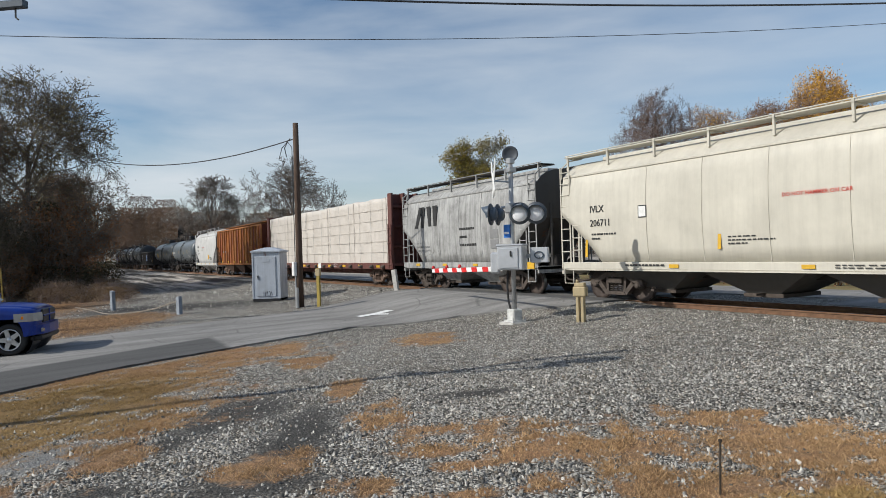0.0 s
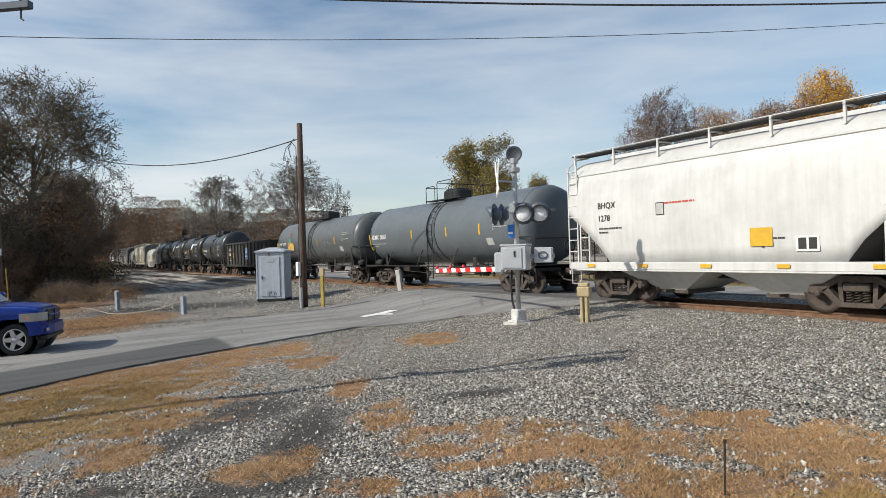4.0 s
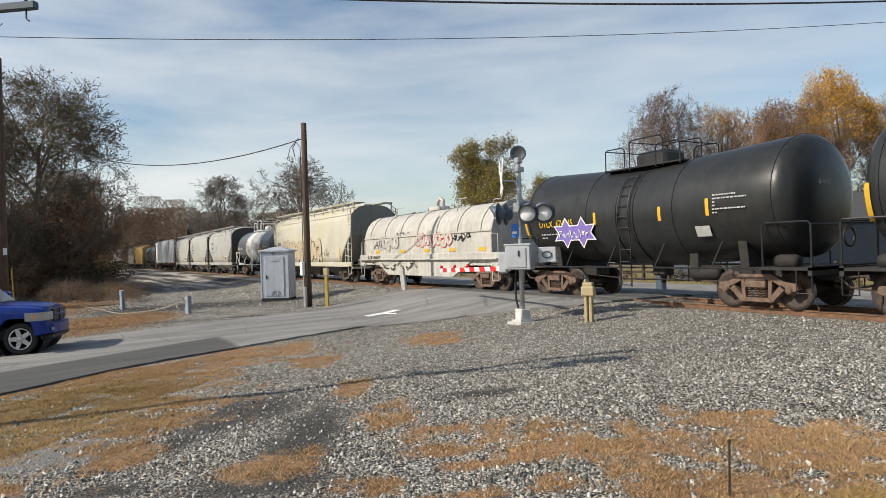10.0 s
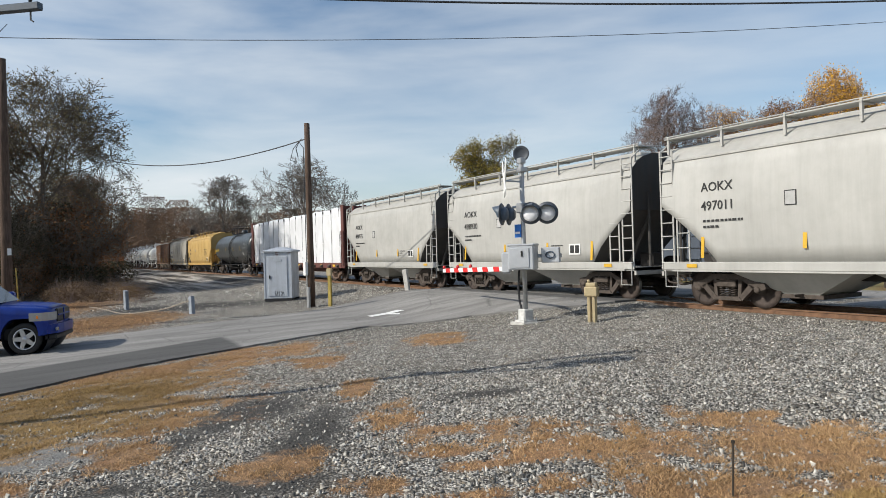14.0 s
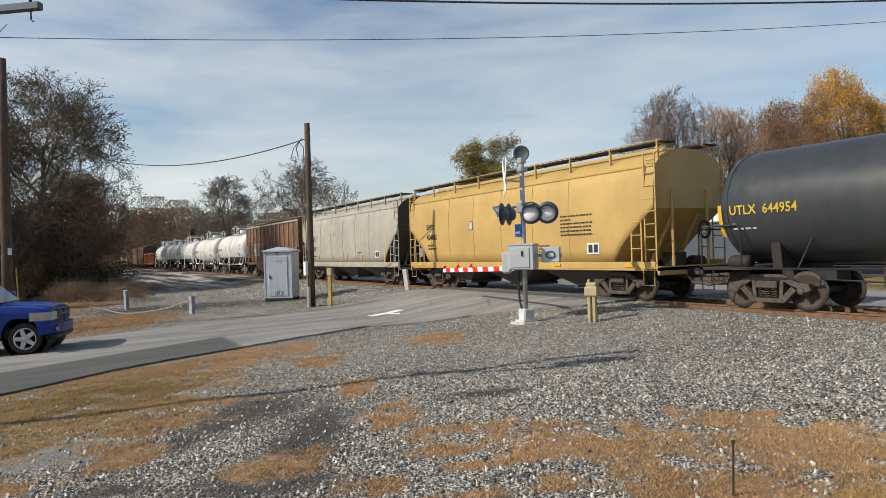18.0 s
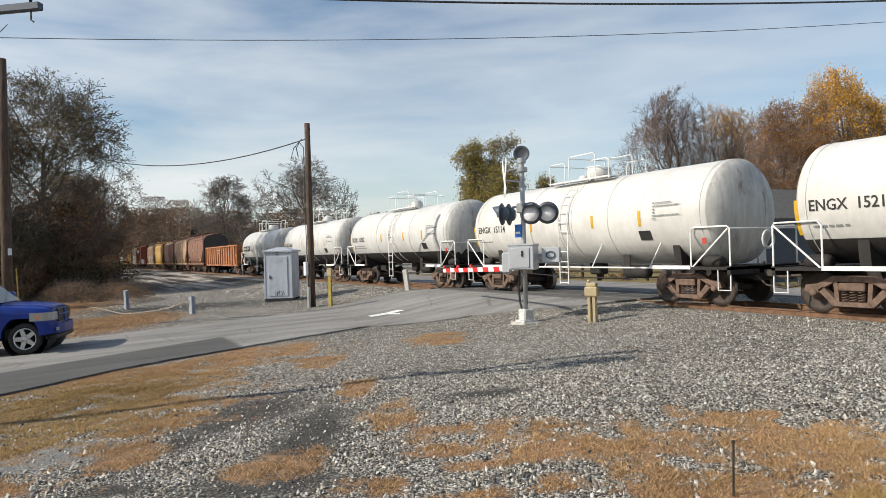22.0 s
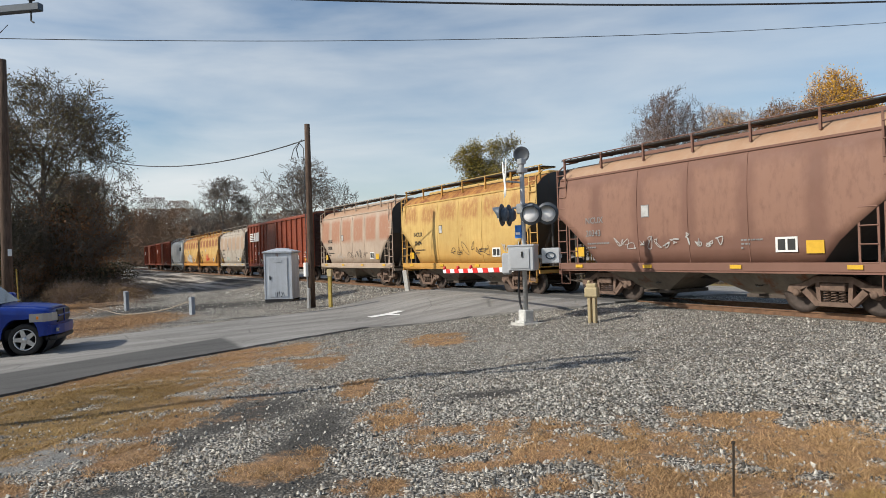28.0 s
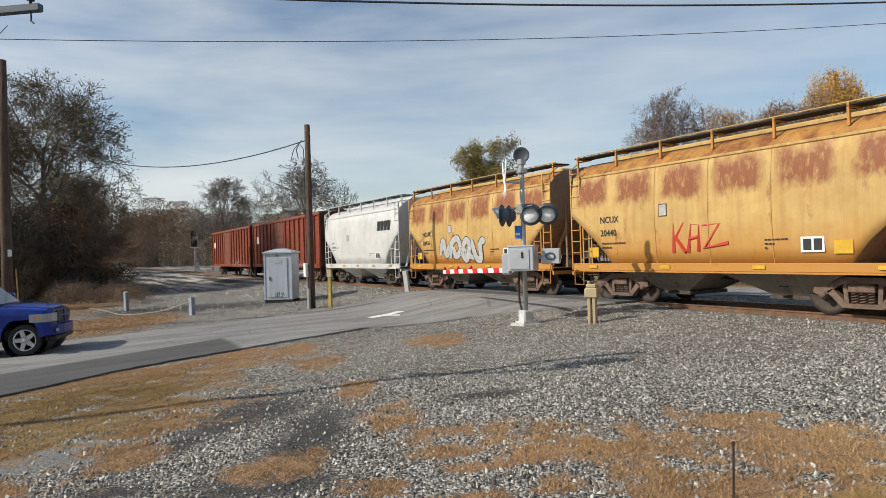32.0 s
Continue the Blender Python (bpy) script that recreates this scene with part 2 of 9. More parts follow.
GRASS_NEAR = [(-7.67, 3.58, 0.7, 0.34), (-6.38, 2.0, 0.42, 0.34), (-6.08, 3.92, 0.42, 0.8), (-5.19, 4.26, 0.5, 0.6), (-4.38, 4.91, 0.78, 0.7), (-5.37, 6.0, 0.34, 0.16), (-3.77, 5.67, 0.75, 0.78),
              (-3.09, 5.92, 0.75, 0.6), (-5.35, 2.24, 0.22, 0.29), (-5.2, 3.28, 0.14, 0.24), (-5.85, 3.26, 0.18, 0.34), (-4.32, 3.54, 0.28, 0.27), (-3.88, 4.03, 0.43, 0.39), (-3.11, 4.66, 0.4, 0.84),
              (-6.5, 1.47, 0.2, 0.25), (-4.5, 2.98, 0.12, 0.5), (-4.6, 6.5, 0.17, 0.16), (-4.87, 6.0, 0.24, 0.34), (-3.8, 6.45, 0.24, 0.4), (-1.9, 6.2, 1.2, 1.0), (-2.0, 4.3, 0.8, 1.2)]
GRASS = GRASS_ROADSIDE + GRASS_NEAR
BARE = [(-4.13, 4.59, 0.3, 0.2), (-3.16, 5.09, 0.13, 0.3), (-4.34, 3.82, 0.36, 0.15), (-3.04, 5.63, 0.17, 0.15), (-6.16, 3.48, 0.19, 0.24), (-5.0, 4.73, 0.26, 0.22), (-4.85, 3.22, 0.19, 0.29)]
OLIVE = [(-11.49, -0.2, 3.3, 1.9), (-13.2, -3.0, 3.4, 2.2), (-2.6, 4.6, 0.35, 0.6)]
FAR_GRASS = [(-29.5, 1.2, 4.0, 2.8), (-40, -4, 12, 5.5), (-62, -12, 22, 10)]
DARK = [(-9.48, 2.32, 1.1, 0.75), (-7.25, 2.32, 2.1, 0.45), (-5.94, 1.53, 0.36, 0.8), (-6.8, 0.38, 0.19, 0.4), (-7.9, 5.1, 0.3, 0.6), (-8.2, 1.2, 0.4, 0.2), (-9.1, 1.85, 1.1, 0.42), (-35, 5.0, 2.5, 5.0)]
DUST = [(-8.6, -0.2, 0.65, 0.75)]


def gravel_material():
    k = Nodes("gravel")
    pos = k.at(world_space=True)
    stone = k.voronoi(34.0, pos)
    edge = k.voronoi(34.0, pos, out="Distance")
    big = k.noise(0.22, pos, detail=4.0)
    mid = k.noise(1.7, pos, detail=5.0, rough=0.65)
    tone = k.ramp(k.axis(0, stone), 0.0, 1.0, 0.25, 1.9)
    grey = k.mix(k.ramp(big, 0.35, 0.7), (0.33, 0.318, 0.285), (0.45, 0.435, 0.395))
    warm = k.mix(k.ramp(k.axis(1, stone), 0.5, 0.95, 0.0, 0.55), grey, (0.34, 0.285, 0.21))
    c = k.mix(1.0, warm, tone, "MULTIPLY")
    # shade in the gaps between stones, painted along the cell borders
    c = k.mix(k.ramp(edge, 0.36, 0.66, 0.0, 0.92), c, (0.025, 0.023, 0.021))
    c = k.mix(1.0, c, k.ramp(k.noise(2.3, pos, detail=9.0, rough=0.85), 0.36, 0.64, 0.5, 1.45), "MULTIPLY")
    # fines and leaf litter worked in between the stones
    c = k.mix(k.ramp(mid, 0.5, 0.72, 0.0, 0.5), c, k.mix(k.axis(2, stone), (0.06, 0.048, 0.036), (0.21, 0.155, 0.10)))
    fine = k.noise(70.0, pos, detail=4.0, rough=0.7)
    soil = k.mix(k.ramp(fine, 0.4, 0.66), (0.016, 0.015, 0.014), (0.11, 0.107, 0.10))
    c = k.mix(k.calc("MULTIPLY", patches(k, DARK, 0.5, 0.35), 0.92), c, soil)
    dust = k.mix(k.ramp(fine, 0.35, 0.65), (0.11, 0.112, 0.11), (0.30, 0.30, 0.29))
    c = k.mix(k.calc("MULTIPLY", patches(k, DUST, 0.4, 0.3), 0.8), c, dust)
    straw_n = k.noise(42.0, k.at((1, 1, 1), world_space=True), detail=7.0, rough=0.8)
    straw = k.mix(k.ramp(straw_n, 0.3, 0.7), (0.11, 0.060, 0.033), (0.55, 0.315, 0.165))
    olive = k.mix(k.ramp(straw_n, 0.3, 0.7), (0.095, 0.06, 0.024), (0.46, 0.305, 0.12))
    near = k.mix(patches(k, OLIVE, 0.5, 0.6), straw, olive)
    near = k.mix(k.ramp(k.noise(1.1, pos, detail=6.0, rough=0.7), 0.42, 0.66, 0.0, 0.6), near, (0.40, 0.275, 0.165))
    near = k.mix(k.ramp(k.noise(6.0, pos, detail=6.0, rough=0.75), 0.42, 0.66, 0.0, 0.75), near, (0.085, 0.06, 0.04))
    c = k.mix(grass_mask(k), c, near)
    far = k.mix(k.ramp(k.noise(4.0, k.at((1, 1.6, 1), world_space=True), detail=8.0, rough=0.8), 0.40, 0.60), (0.05, 0.03, 0.018), (0.34, 0.19, 0.09))
    c = k.mix(patches(k, FAR_GRASS), c, far)
    xs, ys = k.axis(0, pos), k.axis(1, pos)
    field = k.mix(k.ramp(k.noise(0.25, pos, detail=7.0, rough=0.65), 0.35, 0.65), (0.19, 0.15, 0.07), (0.27, 0.25, 0.105))
    field = k.mix(k.ramp(k.noise(1.6, pos, detail=7.0, rough=0.75), 0.42, 0.62, 0.0, 0.7), field, (0.17, 0.095, 0.045))
    beyond = k.calc("MAXIMUM", k.ramp(k.calc("ADD", ys, k.calc("MULTIPLY", k.noise(0.6, pos), 3.0)), 24.5, 25.5), k.ramp(ys, -8.0, -12.0))
    c = k.mix(beyond, c, field)
    # the yard farther off: sunlit strips and dark tree shadows put into its colour
    yard = k.ramp(k.calc("ADD", xs, k.calc("MULTIPLY", k.noise(0.3, pos), 14.0)), -38.0, -52.0)
    shadow_bands = k.noise(0.42, k.at((0.10, 1.5, 1), world_space=True), detail=6.0, rough=0.65)
    worn = k.mix(k.ramp(shadow_bands, 0.45, 0.56), (0.05, 0.044, 0.037), (0.46, 0.42, 0.37))
    c = k.mix(k.calc("MULTIPLY", yard, 0.9), c, worn)
    k.bump(k.calc("ADD", k.calc("MULTIPLY", edge, -0.9), k.calc("MULTIPLY", straw_n, 0.6)), 0.6, 0.03)
    return k.done(c, 0.92, 0.0, 0.2)


def asphalt_material():
    k = Nodes("asphalt")
    pos = k.at(world_space=True)
    fine, mid = k.noise(38.0, pos, detail=5.0, rough=0.7), k.noise(0.6, k.at((2.4, 0.5, 1), world_space=True), detail=5.0)
    old = k.mix(k.ramp(mid, 0.35, 0.65), (0.205, 0.198, 0.187), (0.335, 0.325, 0.308))
    fresh = k.mix(k.ramp(mid, 0.35, 0.65), (0.08, 0.079, 0.077), (0.115, 0.113, 0.11))
    # the newer coat ends on a slanting line
    side = k.calc("SUBTRACT", k.axis(0, pos), k.calc("MULTIPLY", k.axis(1, pos), -0.42))
    coat = k.calc("MULTIPLY", k.ramp(side, -18.85, -18.65), k.ramp(k.axis(1, pos), 4.2, 4.0))
    c = k.mix(coat, old, fresh)
    c = k.mix(k.ramp(fine, 0.4, 0.65, 0.0, 0.5), c, (0.09, 0.088, 0.085))
    crack = k.voronoi(0.45, k.at((1.3, 0.8, 1), world_space=True), "DISTANCE_TO_EDGE", "Distance")
    c = k.mix(k.ramp(crack, 0.0, 0.012, 0.45, 0.0), c, (0.04, 0.04, 0.04))
    k.bump(fine, 0.4, 0.008)
    return k.done(c, 0.9, 0.0, 0.25)


def bark_material(name, a, b):
    k = Nodes(name)
    n = k.noise(3.0, k.at((6, 6, 0.7)), detail=6.0, rough=0.7)
    k.bump(n, 0.6, 0.03)
    return k.done(k.mix(k.ramp(n, 0.3, 0.7), a, b), 0.9, 0.0, 0.2)


def leaf_material(name, a, b, see=0.25):
    k = Nodes(name)
    isl = k.n.new("ShaderNodeNewGeometry").outputs["Random Per Island"]
    big = k.noise(0.35, k.at(), detail=2.0)
    c = k.mix(k.ramp(k.calc("ADD", isl, k.calc("MULTIPLY", big, 0.8)), 0.3, 1.4), a, b)
    k.bsdf.inputs["Transmission Weight"].default_value = 0.0
    k.bsdf.inputs["Subsurface Weight"].default_value = 0.0
    return k.done(c, 0.75, 0.0, 0.2)


M_GRAVEL, M_ASPHALT = gravel_material(), asphalt_material()
M_WOOD = bark_material("pole_wood", (0.05, 0.034, 0.026), (0.15, 0.105, 0.08))
M_TIE = bark_material("tie_wood", (0.03, 0.025, 0.02), (0.09, 0.075, 0.06))
M_BARK = bark_material("bark", (0.06, 0.05, 0.042), (0.17, 0.15, 0.13))
M_TWIG = bark_material("twig", (0.085, 0.066, 0.055), (0.17, 0.14, 0.12))
M_RAIL = plain("rail_rust", (0.16, 0.088, 0.05), 0.75, 0.0, 0.35, 9.0, 0.3)
M_RAILTOP = plain("rail_polish", (0.38, 0.36, 0.34), 0.3, 0.9, 0.1)
M_GALV = plain("galvanised", (0.42, 0.43, 0.44), 0.45, 0.55, 0.15, 9.0, 0.1)
M_ALU = plain("aluminium_case", (0.50, 0.52, 0.55), 0.45, 0.35, 0.08, 4.0, 0.05)
M_CAB = paint("cabinet_paint", (0.48, 0.52, 0.58), 0.1, 0.25, rough=0.45)
M_BLACK = plain("black_enamel", (0.02, 0.02, 0.022), 0.5, 0.0, 0.3)
M_BLUEGREY = plain("hood_paint", (0.07, 0.095, 0.13), 0.45, 0.0, 0.2)
M_LENS = plain("lens_silver", (0.86, 0.86, 0.88), 0.2, 0.0, 0.08)
M_WHITE = plain("white_paint", (0.78, 0.78, 0.76), 0.55, 0.0, 0.08, 5.0, 0.05)
M_RED = plain("red_sheeting", (0.62, 0.03, 0.03), 0.4, 0.0, 0.08)
M_YELLOW = plain("yellow_paint", (0.36, 0.27, 0.06), 0.6, 0.0, 0.3)
M_OLDPOST = plain("bluish_grey_post", (0.26, 0.29, 0.33), 0.8, 0.0, 0.25, 8.0, 0.2)
M_TAN = plain("tan_plastic", (0.42, 0.34, 0.20), 0.55, 0.0, 0.12)
M_BLUE = plain("blue_plate", (0.02, 0.16, 0.55), 0.4, 0.0, 0.08)
M_ORANGE = plain("orange_plastic", (0.75, 0.18, 0.02), 0.5, 0.0, 0.1)
M_WIRE = plain("wire", (0.045, 0.047, 0.052), 0.6, 0.0, 0.1)
M_CABLE = plain("weathered_cable", (0.34, 0.29, 0.23), 0.8, 0.0, 0.2)
M_CONC = plain("concrete", (0.46, 0.45, 0.42), 0.85, 0.0, 0.15, 8.0, 0.2)
M_STRAW = leaf_material("straw", (0.16, 0.10, 0.052), (0.66, 0.43, 0.22))
M_OLIVE = leaf_material("olive_grass", (0.12, 0.080, 0.032), (0.54, 0.365, 0.15))
M_WEED = leaf_material("weeds", (0.07, 0.045, 0.025), (0.26, 0.17, 0.085))


def stone_material():
    k = Nodes("loose_stone")
    isl = k.n.new("ShaderNodeNewGeometry").outputs["Random Per Island"]
    c = k.mix(k.calc("POWER", isl, 1.3), (0.07, 0.068, 0.063), (0.68, 0.66, 0.60))
    c = k.mix(k.ramp(k.calc("FRACT", k.calc("MULTIPLY", isl, 17.0)), 0.68, 1.0, 0.0, 0.6), c, (0.34, 0.27, 0.19))
    c = k.mix(k.ramp(k.noise(55.0, k.at(world_space=True), detail=3.0), 0.4, 0.65, 0.0, 0.35), c, (0.10, 0.095, 0.085))
    return k.done(c, 0.9, 0.0, 0.2)


M_STONE = stone_material()


# ---- mesh helpers ----
def mesh_of(bm, name, mats, smooth=False):
    me = bpy.data.meshes.new(name)
    bmesh.ops.recalc_face_normals(bm, faces=bm.faces)
    bm.to_mesh(me)
    bm.free()
    for m in (mats if isinstance(mats, (list, tuple)) else [mats]):
        me.materials.append(m)
    if smooth:
        for p in me.polygons:
            p.use_smooth = True
    return me


def part(name, bm, material, parent, label="", smooth=False):
    """One mesh object under a thing or part; bm may also be a finished mesh."""
    me = bm if isinstance(bm, bpy.types.Mesh) else mesh_of(bm, name, material, smooth)
    ob = new(name, me)
    ob.parent = parent
    if label:
        ob["label"] = label
    return ob


def thing(name, label, category, group="", kind="", at=None):
    ob = new(name)
    ob.empty_display_size = 0.3
    if at is not None:
        ob.matrix_basis = at
    return tagged(ob, label, category, group, kind)


def solid(name, bm, material, label="", category="", group="", kind="", at=None, smooth=False):
    ob = new(name, mesh_of(bm, name, material, smooth))
    if at is not None:
        ob.matrix_basis = at
    return tagged(ob, label, category, group, kind)


def box(bm, x0, x1, y0, y1, z0, z1, m=None, bevel=0.0, mat=0):
    vs = [bm.verts.new((x, y, z)) for x in (x0, x1) for y in (y0, y1) for z in (z0, z1)]
    fs = []
    for f in ((0, 1, 3, 2), (4, 6, 7, 5), (0, 4, 5, 1), (2, 3, 7, 6), (0, 2, 6, 4), (1, 5, 7, 3)):
        fs.append(bm.faces.new([vs[i] for i in f]))
        fs[-1].material_index = mat
    if bevel:
        es = list({e for f in fs for e in f.edges})
        r = bmesh.ops.bevel(bm, geom=es, offset=bevel, segments=1, affect="EDGES", profile=0.7)
        vs = list({v for f in r["faces"] for v in f.verts} | {v for v in vs if v.is_valid})
    if m is not None:
        bmesh.ops.transform(bm, matrix=m, verts=[v for v in vs if v.is_valid])
    return bm


def tube(bm, points, r, sides=6, r_end=None, mat=0, cap=True):
    """A round bar along points; the radius may run to r_end."""
    points = [Vector(p) for p in points]
    rings, n = [], len(points)
    for i, p in enumerate(points):
        d = (points[min(i + 1, n - 1)] - points[max(i - 1, 0)]).normalized()
        a = d.orthogonal().normalized() if i == 0 else (a - d * a.dot(d)).normalized()
        b = d.cross(a)
        rr = r if r_end is None else r + (r_end - r) * i / (n - 1)
        rings.append([bm.verts.new(p + rr * (math.cos(t) * a + math.sin(t) * b)) for t in [2 * math.pi * j / sides for j in range(sides)]])
    for u, v in zip(rings, rings[1:]):
        for j in range(sides):
            f = bm.faces.new((u[j], u[(j + 1) % sides], v[(j + 1) % sides], v[j]))
            f.material_index, f.smooth = mat, sides > 6
    if cap:
        for ring in (rings[0], rings[-1]):
            bm.faces.new(ring).material_index = mat
    return bm


def lathe(bm, profile, sides=24, m=None, mat=0, cap=False):
    """Turns a profile of (radius, height) round the z axis."""
    rings, made = [], []
    for r, z in profile:
        if r < 1e-5:
            ring = [bm.verts.new((0, 0, z))]
        else:
            ring = [bm.verts.new((r * math.cos(2 * math.pi * j / sides), r * math.sin(2 * math.pi * j / sides), z)) for j in range(sides)]
        rings.append(ring)
        made += ring
    for u, v in zip(rings, rings[1:]):
        for j in range(sides):
            q = [u[j % len(u)], u[(j + 1) % len(u)], v[(j + 1) % len(v)], v[j % len(v)]]
            q = [a for i, a in enumerate(q) if a not in q[:i]]
            if len(q) > 2:
                f = bm.faces.new(q)
                f.material_index, f.smooth = mat, True
    for ring in (rings[0], rings[-1]) if cap else ():
        if len(ring) > 2:
            bm.faces.new(ring).material_index = mat
    if m is not None:
        bmesh.ops.transform(bm, matrix=m, verts=made)
    return bm


def prism(bm, outline, depth, m=None, mat=0):
    """A flat outline in x, z given thickness depth along y (centred)."""
    a = [bm.verts.new((x, -depth / 2, z)) for x, z in outline]
    b = [bm.verts.new((x, depth / 2, z)) for x, z in outline]
    for f in (a, b[::-1]):
        bm.faces.new(f).material_index = mat
    for i in range(len(a)):
        j = (i + 1) % len(a)
        bm.faces.new((a[i], b[i], b[j], a[j])).material_index = mat
    if m is not None:
        bmesh.ops.transform(bm, matrix=m, verts=a + b)
    return bm


def raw(name, verts, faces, mats):
    me = bpy.data.meshes.new(name)
    me.from_pydata(verts, [], faces)
    for m in (mats if isinstance(mats, (list, tuple)) else [mats]):
        me.materials.append(m)
    return me


B = bmesh.new

# ---- ground, road and track ----
TRACK_Y = 16.4
NEAR_EDGE = ((-8, -1, 1, 3, 5, 8, 11, 13.3, 19.5, 24, 27.5), (-13.0, -15.4, -16.8, -17.6, -18.3, -19.3, -17.6, -15.3, -15.2, -13.0, -6.0))
FAR_EDGE = ((-8, 0.4, 4.2, 9, 13.5, 19.5, 24, 27.5), (-23.2, -24.6, -25.3, -26.2, -27.2, -27.6, -29.0, -36.0))


def base_z(x, y):
    """The natural lie of the land, and the low bank under the track."""
    g = -0.15 + 0.035 * np.clip(x, -18, 4) + 0.026 * np.clip(y, -8, 12)
    up = np.clip((y - 11.0) / 2.9, 0, 1)
    up = up * up * (3 - 2 * up)
    g = g * (1 - up) + -0.15 * up
    down = np.clip((y - 19.0) / 3.0, 0, 1)
    return g * (1 - down) + -0.42 * down


def road_z(y):
    f = np.clip((y - 8.5) / 5.5, 0, 1)
    f = f * f * (3 - 2 * f)
    g = np.clip((y - 18.6) / 6.0, 0, 1)
    return (base_z(-18.0, np.minimum(y, 9.0)) + 0.03) * (1 - f) + 0.005 * f - 0.36 * g * g * (3 - 2 * g)


def ground_z(x, y):
    x, y = np.asarray(x, float), np.asarray(y, float)
    z = base_z(x, y) + 0.03 * np.sin(x * 1.3 + y * 0.7) * np.cos(y * 1.1) * ((x > -45) & (x < 6) & (y > -10) & (y < 13.4))
    a, b = np.interp(y, *FAR_EDGE), np.interp(y, *NEAR_EDGE)
    inside = np.clip(np.minimum(x - a + 1.6, b + 1.6 - x) / 1.5, 0, 1)
    inside = inside * inside * (3 - 2 * inside)
    return z * (1 - inside) + (road_z(y) - 0.05) * inside * np.where(y < 40, 1, 0) + z * inside * np.where(y < 40, 0, 1)


def ground():
    xs = np.concatenate([[-3000, -1500, -700, -400, -250, -160], np.arange(-120, -45, 1.5), np.arange(-45, 6, 0.3), [10, 18, 30, 60, 120, 300, 700, 1500, 3000]])
    ys = np.concatenate([[-2500, -1200, -500, -200, -80, -40, -25, -16], np.arange(-10, 30, 0.3), np.arange(30, 60, 3), [75, 110, 200, 400, 900, 2000, 3500]])
    gx, gy = np.meshgrid(xs, ys, indexing="ij")
    z = ground_z(gx, gy)
    rng = np.random.default_rng(4)
    near = (gx > -45) & (gx < 6) & (gy > -10) & (gy < 13.4)
    on_road = (gx > np.interp(gy, *FAR_EDGE) - 0.3) & (gx < np.interp(gy, *NEAR_EDGE) + 0.2)
    z = z + np.where(near & ~on_road, rng.normal(0, 0.003, z.shape), 0)
    ny = len(ys)
    verts = np.stack([gx, gy, z], -1).reshape(-1, 3)
    i, j = np.meshgrid(np.arange(len(xs) - 1), np.arange(ny - 1), indexing="ij")
    q = (i * ny + j).ravel()
    faces = np.stack([q, q + ny, q + ny + 1, q + 1], -1)
    ob = new("ground", raw("ground", verts.tolist(), faces.tolist(), M_GRAVEL))
    for p in ob.data.polygons:
        p.use_smooth = True
    tagged(ob, "grey gravel yard with patches of dry brown grass", "ground", kind="structure")


def strip(ys, left, right, height, thick, cols=9):
    """A sheet between two edges, with a real edge step."""
    verts, faces = [], []
    n = cols + 3
    for y in ys:
        a, b = left(y), right(y)
        z = float(height(y))
        row = [(a, y, z - thick)] + [(a + (b - a) * k / cols, y, z + 0.05 * (1 - (2 * k / cols - 1) ** 2) * 0.5) for k in range(cols + 1)] + [(b, y, z - thick)]
        verts += row
    for i in range(len(ys) - 1):
        for k in range(n - 1):
            q = i * n + k
            if not 14.6 < ys[i] + 0.15 < 18.2:
                faces.append((q, q + 1, q + n + 1, q + n))
    return verts, faces


def road():
    rng = random.Random(3)
    wob = {}

    def ragged(y):
        return wob.setdefault(round(y, 2), rng.uniform(-0.07, 0.07))
    ys = [-8 + 0.3 * i for i in range(int(35.4 / 0.3) + 1)]
    v, f = strip(ys, lambda y: float(np.interp(y, *FAR_EDGE)) - ragged(y), lambda y: float(np.interp(y, *NEAR_EDGE)) + ragged(y), road_z, 0.10)
    tagged(new("road", raw("road", v, f, M_ASPHALT)), "worn grey asphalt road climbing to the rail crossing", "road", kind="structure")
    # the road along the far side of the track
    xs = [-140 + 4 * i for i in range(60)]
    v2, f2 = [], []
    for x in xs:
        v2 += [(x, 21.6, -0.5), (x, 21.6, -0.39), (x, 24.6, -0.36), (x, 27.4, -0.39), (x, 27.4, -0.5)]
    for i in range(len(xs) - 1):
        for k in range(4):
            q = 5 * i + k
            f2.append((q, q + 1, q + 6, q + 5))
    tagged(new("road_far", raw("road_far", v2, f2, M_ASPHALT)), "pale asphalt road running beside the track", "road", kind="structure")
    # painted arrow on the road
    bm = B()
    pts = [(-0.3, -1.1), (0.3, -1.1), (0.3, -0.25), (1.05, 0.15), (0.75, 0.35), (0.25, 0.1), (0.15, 1.0), (-0.45, 0.85), (-0.3, 0.0)]
    c = Vector((-21.4, 9.85))
    vs = []
    for px, py in pts:
        x, y = c.x + px * 0.72, c.y + py * 0.62
        a, b = float(np.interp(y, *FAR_EDGE)), float(np.interp(y, *NEAR_EDGE))
        k = (x - a) / (b - a)
        vs.append(bm.verts.new((x, y, float(road_z(y)) + 0.025 * (1 - (2 * k - 1) ** 2) * 1.0 + 0.012)))
    bm.faces.new(vs)
    solid("road_arrow", bm, M_WHITE, "worn white arrow painted on the asphalt", "road marking", kind="structure")


